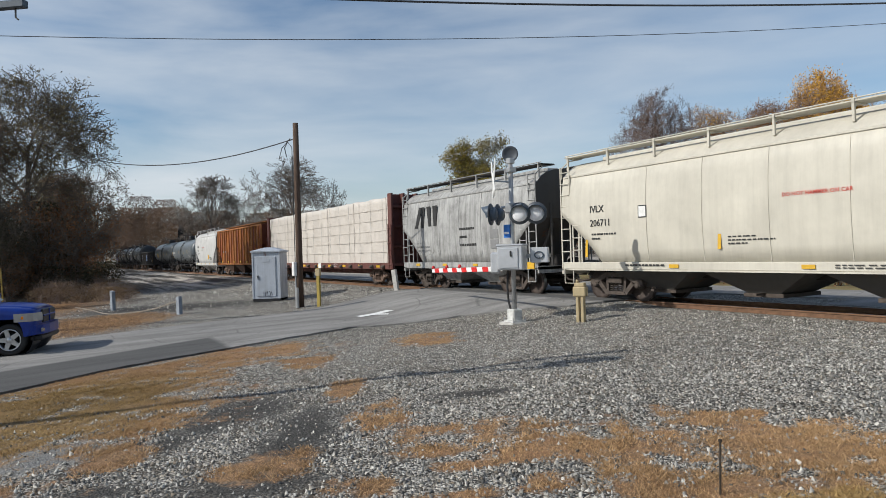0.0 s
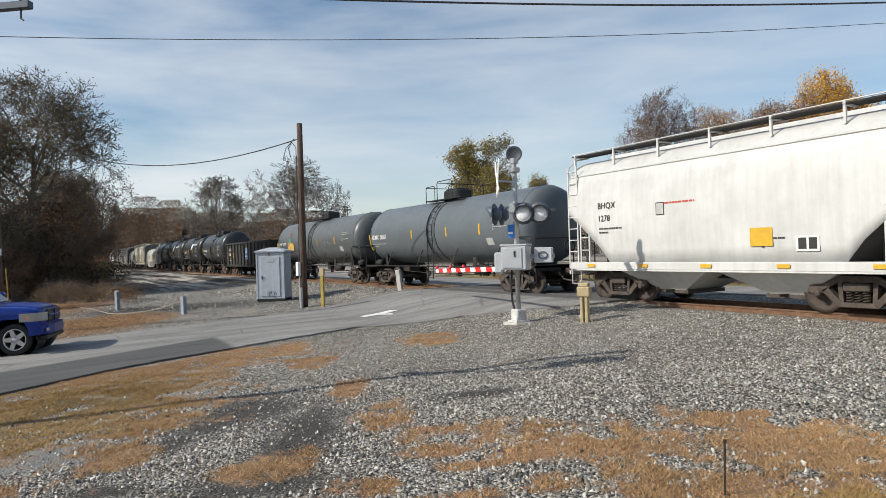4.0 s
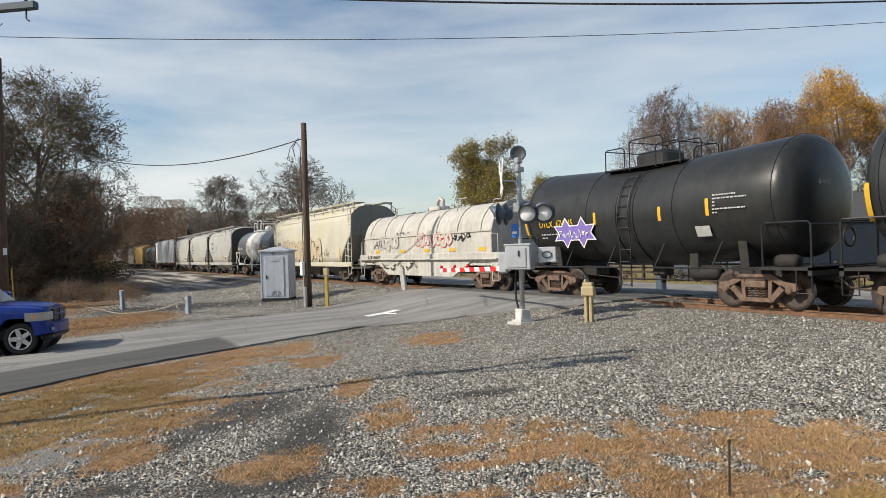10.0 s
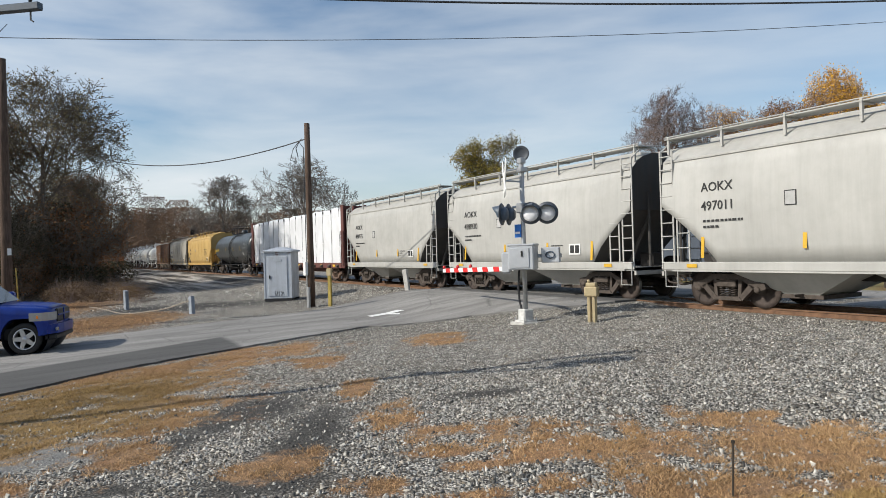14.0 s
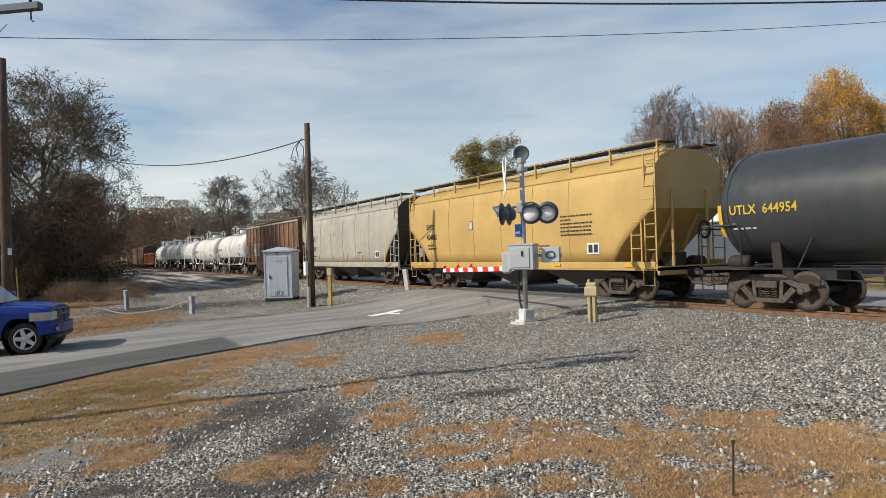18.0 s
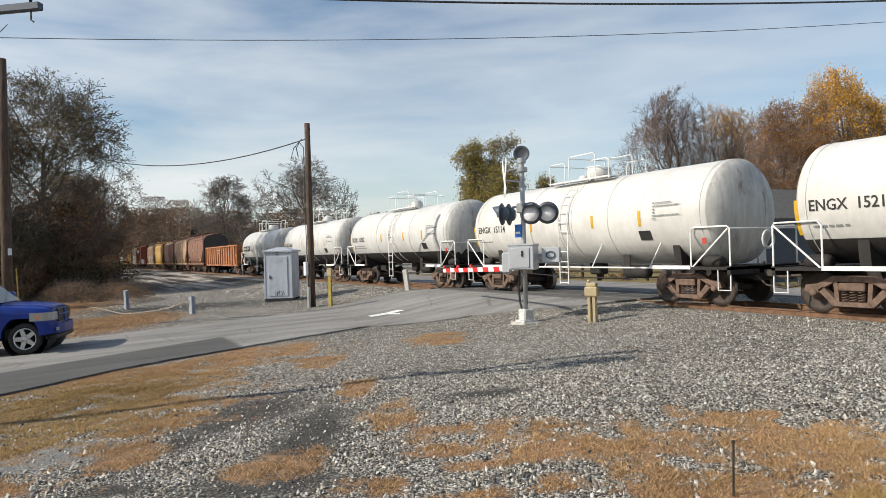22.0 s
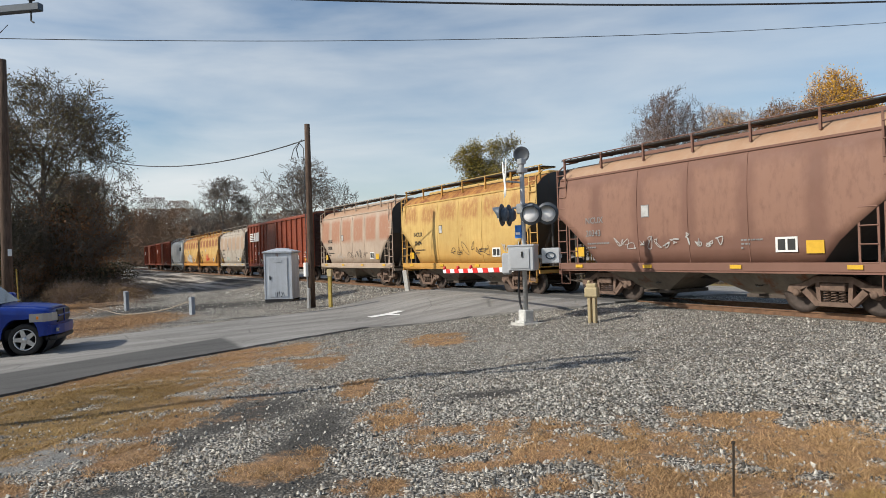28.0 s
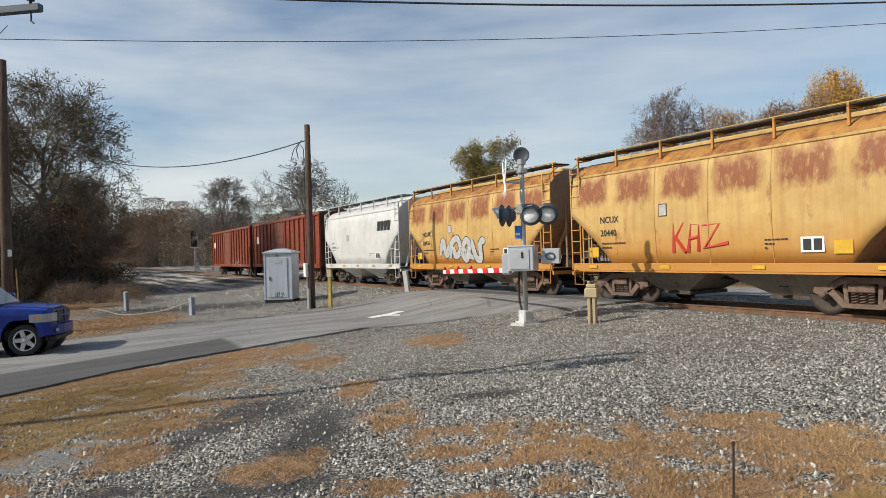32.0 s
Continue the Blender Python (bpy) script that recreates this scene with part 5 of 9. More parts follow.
def tree_meshes(key, seed, height, wide, low=0.2, trunks=1, forks=5, spread=50, depth=5, bend=0.12, leaf=None, per=3, size=0.09, gap=0.2, least=0.014, patchy=1.0, twig=None, under=None, share=0.5):
    if key in TREE_MESHES:
        return TREE_MESHES[key]
    rng = random.Random(seed)
    segs, tips = tree_bones(rng, height, wide, low, trunks, forks, spread, depth, bend)
    v, f = sticks([s for s in segs if s[4] < 1], least)
    v2, f2 = sticks([s for s in segs if s[4] >= 1], least)
    made = [("trunk", raw("trunk", v, f, M_BARK)), ("crown", raw("crown", v2, f2, twig or M_TWIG))]
    zones = [(leaf, [t for t in tips if under is None or t[0].z + wide * 0.5 * noise.noise(t[0] * 0.3) > height * share])]
    if under is not None:
        zones.append((under, [t for t in tips if t[0].z + wide * 0.5 * noise.noise(t[0] * 0.3) <= height * share]))
    for mat, ends in zones:
        if mat is not None and ends:
            v3, f3 = leaves(rng, ends, per, size, gap, patchy)
            made.append(("foliage", raw("foliage", v3, f3, mat)))
    TREE_MESHES[key] = made
    return made


def tree(key, x, y, turn, label, scale=1.0, z=None, **how):
    t = thing("tree", label, "tree", "autumn trees", at=pose(x, y, gz(x, y) if z is None else z, 0, 0, turn))
    for name, me in tree_meshes(key, **how):
        ob = part(name, me, None, t)
        ob.matrix_basis = Matrix.Diagonal((scale, scale, scale, 1))
    return t


L_GREEN = leaf_material("olive_leaves", (0.09, 0.085, 0.05), (0.26, 0.21, 0.12))
L_MIX = leaf_material("yellow_green_leaves", (0.07, 0.085, 0.025), (0.38, 0.28, 0.06))
L_ORANGE = leaf_material("orange_leaves", (0.24, 0.11, 0.02), (0.72, 0.40, 0.05))
L_RUST = leaf_material("rust_leaves", (0.13, 0.06, 0.022), (0.38, 0.19, 0.055))
L_BROWN = leaf_material("brown_leaves", (0.07, 0.035, 0.018), (0.24, 0.12, 0.055))
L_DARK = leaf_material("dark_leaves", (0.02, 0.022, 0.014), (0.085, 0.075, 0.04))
# far woods: distance haze is put into these narrow, flat leaf tones
L_FAR = leaf_material("far_wood", (0.105, 0.075, 0.06), (0.165, 0.115, 0.085))
L_FAR2 = leaf_material("far_orange_wood", (0.13, 0.08, 0.05), (0.20, 0.12, 0.072))
T_FAR = bark_material("far_twigs", (0.12, 0.10, 0.085), (0.25, 0.215, 0.185))
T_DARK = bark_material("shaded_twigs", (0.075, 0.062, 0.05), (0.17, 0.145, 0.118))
T_RED = bark_material("reddish_twigs", (0.13, 0.10, 0.09), (0.27, 0.21, 0.185))
L_BRUSH = leaf_material("dry_brush_leaves", (0.04, 0.028, 0.018), (0.15, 0.10, 0.058))


def polar(px, k):
    """A place k metres along the view towards the picture's column px, on level ground."""
    a = radians(HEADING)
    f, r = Vector((math.cos(a), math.sin(a), 0)), Vector((math.sin(a), -math.cos(a), 0))
    p = EYE + k * (f + r * ((px - 784) / 1200))
    return p.x, p.y


def trees():
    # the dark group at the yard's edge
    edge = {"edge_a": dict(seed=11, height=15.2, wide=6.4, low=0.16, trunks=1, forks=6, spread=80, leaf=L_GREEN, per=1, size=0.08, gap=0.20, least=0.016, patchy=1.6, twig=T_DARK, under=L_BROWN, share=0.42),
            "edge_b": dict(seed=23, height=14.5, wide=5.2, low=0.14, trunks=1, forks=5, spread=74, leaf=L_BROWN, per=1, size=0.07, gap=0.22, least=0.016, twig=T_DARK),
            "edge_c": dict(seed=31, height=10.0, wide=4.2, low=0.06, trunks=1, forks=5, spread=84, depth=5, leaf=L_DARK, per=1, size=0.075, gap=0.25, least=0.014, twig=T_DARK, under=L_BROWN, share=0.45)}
    for i, (px, k, s, key) in enumerate(((84, 50, 1.06, "edge_a"), (-30, 53, 1.06, "edge_a"), (40, 45, 0.55, "edge_c"), (-80, 46, 0.95, "edge_b"), (-10, 44, 0.62, "edge_c"), (122, 62, 0.58, "edge_b"),
                                            (100, 52, 0.52, "edge_c"), (175, 84, 0.5, "edge_b"))):
        x, y = polar(px, k)
        tree(key, x, y, 50 * i, "tall half-bare tree with dull green and brown leaves", s, **edge[key])
    # the row is carried on along the yard, added to shade the train where it comes from
    row = random.Random(8)
    for i in range(15):
        x, y = -104 - 10.5 * i + row.uniform(-3, 3), row.uniform(1.0, 4.5)
        key = ("edge_b", "edge_a", "edge_c")[i % 3]
        tree(key, x, y, 70 * i, "tall half-bare tree with dull green and brown leaves", row.uniform(1.0, 1.12) * (1.45 if key == "edge_c" else 1.0), **edge[key])
    # two bare crowns far along the track
    for px, k, s, turn, key, seed, wide in ((396, 118, 0.92, 10, "bare_a", 41, 7.4), (545, 112, 1.0, 130, "bare_b", 43, 8.4)):
        x, y = polar(px, k)
        tree(key, x, y, turn, "bare spreading tree behind the train", s, seed=seed, height=17.5, wide=wide, low=0.10, forks=6, spread=82, least=0.026, bend=0.10, twig=T_FAR)
    # leafy tree over the crossing
    x, y = polar(866, 76)
    tree("round", x, y, 0, "rounded tree with thinning yellow-green leaves", 1.0, seed=52, height=14.2, wide=5.6, low=0.12, trunks=1, forks=5, spread=80, leaf=L_MIX, per=3, size=0.085, gap=0.26, least=0.016, patchy=1.3)
    x, y = polar(962, 90)
    tree("small", x, y, 40, "small thin tree with few leaves", 1.0, seed=57, height=11.5, wide=2.2, low=0.3, trunks=1, forks=4, spread=35, depth=4, leaf=L_MIX, per=2, size=0.10, gap=0.2, least=0.022)
    # tall trees to the east
    east = {"grey_a": dict(seed=61, height=16.4, wide=5.0, low=0.10, trunks=2, forks=4, spread=62, bend=0.09, leaf=L_BROWN, per=1, size=0.04, gap=0.15, least=0.013, twig=T_RED),
            "grey_b": dict(seed=67, height=16.0, wide=4.4, low=0.12, trunks=1, forks=5, spread=58, bend=0.09, leaf=L_ORANGE, per=1, size=0.07, gap=0.2, least=0.013, patchy=2.2, twig=T_RED),
            "orange_a": dict(seed=71, height=15.6, wide=5.2, low=0.10, trunks=2, forks=4, spread=66, leaf=L_RUST, per=2, size=0.075, gap=0.24, least=0.013, patchy=1.6, twig=T_RED, under=L_BROWN, share=0.35),
            "orange_b": dict(seed=73, height=16.6, wide=4.8, low=0.12, trunks=1, forks=5, spread=70, leaf=L_ORANGE, per=3, size=0.085, gap=0.25, least=0.013, patchy=1.3, twig=T_RED, under=L_RUST, share=0.62)}
    for px, k, s, turn, key in ((1205, 66, 1.0, 0, "grey_a"), (1285, 70, 1.0, 80, "grey_b"), (1392, 64, 0.95, 30, "orange_a"), (1482, 67, 1.06, 140, "orange_b"), (1590, 66, 0.95, 250, "grey_a"), (1335, 84, 0.98, 290, "grey_a")):
        x, y = polar(px, k)
        tree(key, x, y, turn, {"g": "tall bare tree with reddish-grey twigs and few leaves", "o": "tall tree with orange-brown autumn leaves"}[key[0]], s, **east[key])


def woods(name, spots, mats, label, seed, count, size):
    """A far belt of trees: many small leaf and twig clumps with an uneven skyline."""
    rng = random.Random(seed)
    verts, faces, mi = [], [], []
    for x, y, h, w in spots:
        which = rng.randrange(len(mats) - 1)
        for _ in range(count):
            u = abs(rng.gauss(0, 0.5)) % 1.0
            ang = rng.uniform(0, 2 * math.pi)
            zz = h * (0.02 + 0.98 * rng.random() ** 0.7)
            rr = w * math.sqrt(max(0.02, 1 - ((zz / h - 0.5) / 0.55) ** 2)) * math.sqrt(rng.random())
            c = Vector((x + rr * math.cos(ang), y + rr * math.sin(ang), zz - 0.5))
            a = Vector((rng.gauss(0, 1), rng.gauss(0, 1), rng.gauss(0, 1))).normalized()
            b = a.orthogonal().normalized()
            s = size * rng.uniform(0.5, 1.3)
            i = len(verts)
            verts += [c - a * s, c + b * s * 0.6, c + a * s, c - b * s * 0.6]
            faces.append((i, i + 1, i + 2, i + 3))
            mi.append(which)
        for _ in range(26):
            ang, i = rng.uniform(0, 2 * math.pi), len(verts)
            p = Vector((x + rng.gauss(0, w * 0.15), y + rng.gauss(0, w * 0.15), -0.5))
            q = Vector((x + math.cos(ang) * w * rng.uniform(0.2, 0.9), y + math.sin(ang) * w * rng.uniform(0.2, 0.9), h * rng.uniform(0.6, 1.05)))
            m = (p + q) / 2 + Vector((0, 0, h * 0.12))
            for a1, b1, r1 in ((p, m, size * 0.28), (m, q, size * 0.14)):
                d = (b1 - a1).normalized().orthogonal() * r1
                e = (b1 - a1).normalized().cross(d)
                i = len(verts)
                verts += [a1 + d, a1 - d * 0.5 + e * 0.8, a1 - d * 0.5 - e * 0.8, b1]
                faces += [(i, i + 1, i + 3), (i + 1, i + 2, i + 3), (i + 2, i, i + 3)]
                mi += [len(mats) - 1] * 3
    me = raw(name, verts, faces, mats)
    me.polygons.foreach_set("material_index", mi)
    ob = new(name, me)
    tagged(ob, label, "woods", kind="stuff")


def far_woods():
    rng = random.Random(77)
    spots = []
    for i in range(34):
        px = 120 + i * 14 + rng.uniform(-6, 6)
        x, y = polar(px, rng.uniform(230, 300))
        spots.append((x, y if abs(y - TRACK_Y) > 9 else TRACK_Y + 12, rng.uniform(17, 25) if px < 330 else rng.uniform(14, 19), rng.uniform(8, 11)))
    woods("far_woods", spots, [L_FAR, L_FAR2, L_FAR, M_TWIG], "hazy brown autumn woods far along the track", 5, 5200, 0.22)
    spots = []
    for i in range(70):
        px = 560 + i * 18 + rng.uniform(-8, 8)
        x, y = polar(px, rng.uniform(150, 220))
        spots.append((x, y, rng.uniform(8, 12.5), rng.uniform(5, 8)))
    woods("far_hedge", spots, [L_FAR, L_BROWN, M_TWIG], "low brown tree belt behind the fields", 6, 1100, 0.24)
    spots = []
    for i in range(60):
        a = i / 60 * math.pi
        x, y = 330 * math.cos(math.pi + a) + 60, 330 * math.sin(math.pi + a) - 20
        spots.append((x, y, rng.uniform(12, 20), rng.uniform(8, 12)))
    woods("woods_behind", spots, [L_FAR, L_BROWN, T_FAR], "brown woods round the far side of the yard", 8, 60, 1.2)
    # thicket under the trees at the yard's edge
    spots = []
    for i in range(44):
        px = -150 + i * 8.2 + rng.uniform(-5, 5)
        k = rng.uniform(44, 64) if px < 150 else rng.uniform(62, 90)
        x, y = polar(px, k)
        spots.append((x, y, rng.uniform(2.5, 6.5) if px < 120 else rng.uniform(1.2, 3.2), rng.uniform(1.8, 3.0)))
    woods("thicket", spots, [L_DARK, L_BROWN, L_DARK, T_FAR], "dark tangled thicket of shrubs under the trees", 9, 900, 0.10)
    spots = []
    for i in range(26):
        px = 95 + i * 6 + rng.uniform(-5, 5)
        x, y = polar(px, rng.uniform(36, 48))
        spots.append((x, y, rng.uniform(0.35, 1.0), rng.uniform(0.7, 1.4)))
    woods("dry_brush", spots, [L_BRUSH, M_WEED, L_BRUSH, T_RED], "low dry brown brush at the roadside", 10, 800, 0.03)
    spots = []
    for i in range(20):
        spots.append((-48 + i * 2.6 + rng.uniform(-1, 1), rng.uniform(29.5, 31.0), rng.uniform(0.3, 0.8), rng.uniform(0.6, 1.3)))
    woods("verge_weeds", spots, [M_WEED, L_BROWN, T_FAR], "dry weeds along the far verge", 11, 200, 0.05)


def facets(name, v, faces, mat):
    """A mesh of many loose pieces from arrays."""
    me = bpy.data.meshes.new(name)
    me.vertices.add(len(v))
    me.vertices.foreach_set("co", v.reshape(-1))
    me.loops.add(len(faces) * 3)
    me.loops.foreach_set("vertex_index", faces.reshape(-1).astype(np.int32))
    me.polygons.add(len(faces))
    me.polygons.foreach_set("loop_start", np.arange(0, len(faces) * 3, 3, dtype=np.int32))
    me.update(calc_edges=True)
    me.validate()
    me.materials.append(mat)
    return me


def scatter_stones():
    """Loose ballast: small broken stones lying every way up, thickest near the eye."""
    rng = np.random.default_rng(12)
    n = 540000
    pick = rng.random(n)
    d = np.where(pick < 0.50, rng.uniform(2.8, 11.5, n), np.where(pick < 0.84, rng.uniform(11.5, 27, n), rng.uniform(27, 48, n)))
    a = np.radians(HEADING) + np.radians(rng.uniform(-36, 36, n))
    x, y = d * np.cos(a), d * np.sin(a)
    road_in = (x > np.interp(y, *FAR_EDGE) - 0.1) & (x < np.interp(y, *NEAR_EDGE) + 0.05)
    grassy = grass_at(x, y) > rng.uniform(-0.35, 0.40, n)
    bare = (field_at(x, y, DARK[:7]) > rng.uniform(-0.35, 0.30, n)) & (rng.random(n) < 0.86)
    dusty = (field_at(x, y, DUST) > rng.uniform(-0.3, 0.3, n)) & (rng.random(n) < 0.85)
    ok = (y < 15.2) & ~road_in & ~(grassy & (rng.random(n) < 0.96)) & ~bare & ~dusty & ~(field_at(x, y, FAR_GRASS) > 0)
    x, y = x[ok], y[ok]
    m = len(x)
    z = ground_z(x, y)
    s = np.clip(rng.gamma(6.0, 0.0024, m), 0.007, 0.026) * np.where(y > 9, 1.15, 1.0)
    s = s * (1 + np.clip(np.hypot(x, y) - 24, 0, 20) / 16)
    base = np.array([[1, 0, -0.35], [-0.5, 0.87, -0.35], [-0.5, -0.87, -0.35], [0.25, 0.3, 0.95], [-0.3, -0.25, 0.75]], float)
    v = (base[None] + rng.normal(0, 0.20, (m, 5, 3))) * s[:, None, None] * rng.uniform(0.65, 1.25, (m, 1, 3))
    for i, j, spread in ((0, 1, np.pi), (1, 2, 0.6), (0, 2, 0.6)):
        t = rng.uniform(-spread, spread, m)
        c, sn = np.cos(t)[:, None], np.sin(t)[:, None]
        v[..., i], v[..., j] = v[..., i] * c - v[..., j] * sn, v[..., i] * sn + v[..., j] * c
    v[..., 0] += x[:, None]
    v[..., 1] += y[:, None]
    v[..., 2] += (z + s * rng.uniform(0.1, 0.5, m))[:, None]
    f0 = np.array([[0, 1, 3], [1, 2, 4], [2, 0, 4], [0, 3, 4], [1, 4, 3]])
    faces = (f0[None] + 5 * np.arange(m)[:, None, None]).reshape(-1, 3)
    tagged(new("loose_stones", facets("loose_stones", v, faces, M_STONE)), "loose grey crushed stone ballast", "gravel", kind="stuff")


def scatter_grass():
    """Short dead grass, matted down in its patches."""
    rng = np.random.default_rng(21)
    vs, olive = [], []
    for spots, size in ((GRASS, 0.030), (FAR_GRASS, 0.10)):
        for cx, cy, along, across in spots:
            near = spots is GRASS
            m = int(along * across * math.pi * 1.7 * np.clip(30000 / math.hypot(cx, cy), 1400, 6500)) if near else 9000
            r, t = np.sqrt(rng.random(m)) * (1.3 if near else 1.1), rng.uniform(0, 2 * np.pi, m)
            u, w = along * r * np.cos(t), across * r * np.sin(t)
            ca, sa = math.cos(radians(HEADING)), math.sin(radians(HEADING))
            x, y = cx + u * ca + w * sa, cy + u * sa - w * ca
            clump = np.sin(x * 5.1 + 1.3) * np.sin(y * 4.3) + 0.6 * np.sin(x * 11 + y * 9)
            road_in = (x > np.interp(y, *FAR_EDGE) - 0.2) & (x < np.interp(y, *NEAR_EDGE) + 0.1)
            ok = ~road_in & ((grass_at(x, y) + 0.12 * clump > rng.uniform(-0.35, 0.30, m)) if near else (clump > rng.uniform(-1.5, 0.5, m)))
            x, y = x[ok], y[ok]
            z = ground_z(x, y)
            h = size * rng.uniform(0.4, 1.4, len(x)) * (1 + 0.35 * clump[ok] * near)
            t = rng.uniform(0, 2 * np.pi, len(x))
            w = np.abs(h) * 0.07 + 0.0012
            lx, ly = rng.normal(0, 1.15, len(x)) * h, rng.normal(0, 1.15, len(x)) * h
            a = np.stack([x - w * np.cos(t), y - w * np.sin(t), z - 0.005], -1)
            b = np.stack([x + w * np.cos(t), y + w * np.sin(t), z - 0.005], -1)
            c = np.stack([x + lx, y + ly, z + np.abs(h) * rng.uniform(0.25, 0.9, len(x)) + 0.008], -1)
            dull = field_at(x, y, OLIVE) > rng.uniform(-0.3, 0.3, len(x))
            blade = np.stack([a, b, c], 1)
            vs.append(blade[~dull])
            olive.append(blade[dull])
    v = np.concatenate(vs).reshape(-1, 3)
    tagged(new("dry_grass", facets("dry_grass", v, np.arange(len(v)).reshape(-1, 3), M_STRAW)), "short dead straw-coloured grass", "grass", kind="stuff")
    v = np.concatenate(olive).reshape(-1, 3)
    tagged(new("olive_grass", facets("olive_grass", v, np.arange(len(v)).reshape(-1, 3), M_OLIVE)), "short dull olive-yellow grass beside the road", "grass", kind="stuff")


# ---- the train ----
M_TRUCK = plain("bogie_steel", (0.075, 0.06, 0.05), 0.8, 0.0, 0.4, 7.0, 0.3)
M_TRUCK_RUST = plain("bogie_rust", (0.15, 0.10, 0.075), 0.85, 0.0, 0.4, 7.0, 0.3)
M_WHEEL = plain("wheel_steel", (0.06, 0.045, 0.038), 0.7, 0.2, 0.35, 9.0, 0.2)
M_TREAD = plain("wheel_tread", (0.36, 0.33, 0.31), 0.35, 0.85, 0.1)
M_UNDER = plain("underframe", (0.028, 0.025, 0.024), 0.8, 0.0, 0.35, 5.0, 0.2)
M_REFLEX = plain("yellow_reflector", (0.62, 0.37, 0.03), 0.45, 0.0, 0.1, 9.0, 0.03)
M_INK = plain("black_lettering", (0.03, 0.03, 0.03), 0.6, 0.0, 0.2)
M_CHALK = plain("white_lettering", (0.72, 0.72, 0.70), 0.6, 0.0, 0.15)
M_GREYWHITE = plain("faded_white_lettering", (0.42, 0.42, 0.41), 0.65, 0.0, 0.2)
M_YLET = plain("yellow_lettering", (0.55, 0.36, 0.03), 0.55, 0.0, 0.15)
M_REDLET = plain("red_lettering", (0.50, 0.05, 0.03), 0.55, 0.0, 0.1)
M_PURPLE = plain("violet_spray", (0.20, 0.15, 0.45), 0.6, 0.0, 0.1)
M_GREEN = plain("green_spray", (0.03, 0.42, 0.16), 0.6, 0.0, 0.1)
M_SKIN = plain("ochre_spray", (0.62, 0.40, 0.10), 0.6, 0.0, 0.1)
M_GREYSPRAY = plain("grey_spray", (0.22, 0.22, 0.22), 0.6, 0.0, 0.1)
M_BEIGESPRAY = plain("beige_spray", (0.50, 0.41, 0.29), 0.6, 0.0, 0.1)
M_TEAL = plain("teal_spray", (0.12, 0.42, 0.45), 0.6, 0.0, 0.1)

MESHES = {}


def once(key, build):
    """A mesh that is built at first use and then shared."""
    if key not in MESHES:
        MESHES[key] = build()
    return MESHES[key]


def lettering(text, size, material, parent, x, y, z, side=-1, tilt=0.0, name="lettering", wide=1.0, spin=0.0):
    """Letters that stand on a wall facing -y (side -1), +y, or +x (side 2)."""
    def build():
        cu = bpy.data.curves.new("letters", "FONT")
        cu.body, cu.size, cu.extrude, cu.align_x = text, size, 0.002, "LEFT"
        cu.offset, cu.resolution_u = size * 0.012, 2
        ob = bpy.data.objects.new("letters", cu)
        scene.collection.objects.link(ob)
        me = bpy.data.meshes.new_from_object(ob.evaluated_get(bpy.context.evaluated_depsgraph_get()))
        bpy.data.objects.remove(ob)
        bpy.data.curves.remove(cu)
        me.materials.clear()
        me.materials.append(material)
        return me
    ob = part(name, once(("text", text, size, material.name), build), None, parent)
    turn = {-1: 0, 1: 180, 2: 90}[side]
    ob.matrix_basis = pose(x, y, z, 0, 0, turn) @ pose(0, 0, 0, 90 + tilt, 0, 0) @ pose(0, 0, 0, 0, 0, spin) @ Matrix.Diagonal((wide, 1, 1, 1))
    return ob


def bars(parent, material, x, y, z, w, h, rows, seed, side=-1, tilt=0.0, name="small_print"):
    """Unreadable small print: plain bars in rows."""
    rng, bm = random.Random(seed), B()
    for r in range(rows):
        at, zz = 0.0, -r * h / rows
        while at < w * 0.97:
            step = min(rng.uniform(0.06, 0.16) * max(0.5, w / 1.2), w - at)
            box(bm, at, at + step * 0.72, -0.001, 0.001, zz - h / rows * 0.40, zz)
            at += step
            if rng.random() < 0.12 and rows > 1:
                break
    ob = part(name, bm, material, parent)
    ob["kind"] = "stuff"
    ob.matrix_basis = pose(x, y, z, 0, 0, {-1: 0, 1: 180, 2: 90}[side]) @ pose(0, 0, 0, tilt, 0, 0)
    return ob


def plate(parent, material, x, y, z, w, h, name="placard", tilt=0.0, thick=0.006, label="", turn=0.0):
    ob = part(name, box(B(), -w / 2, w / 2, -thick, thick, -h / 2, h / 2), material, parent, label)
    ob.matrix_basis = pose(x, y, z, tilt, 0, turn)
    return ob


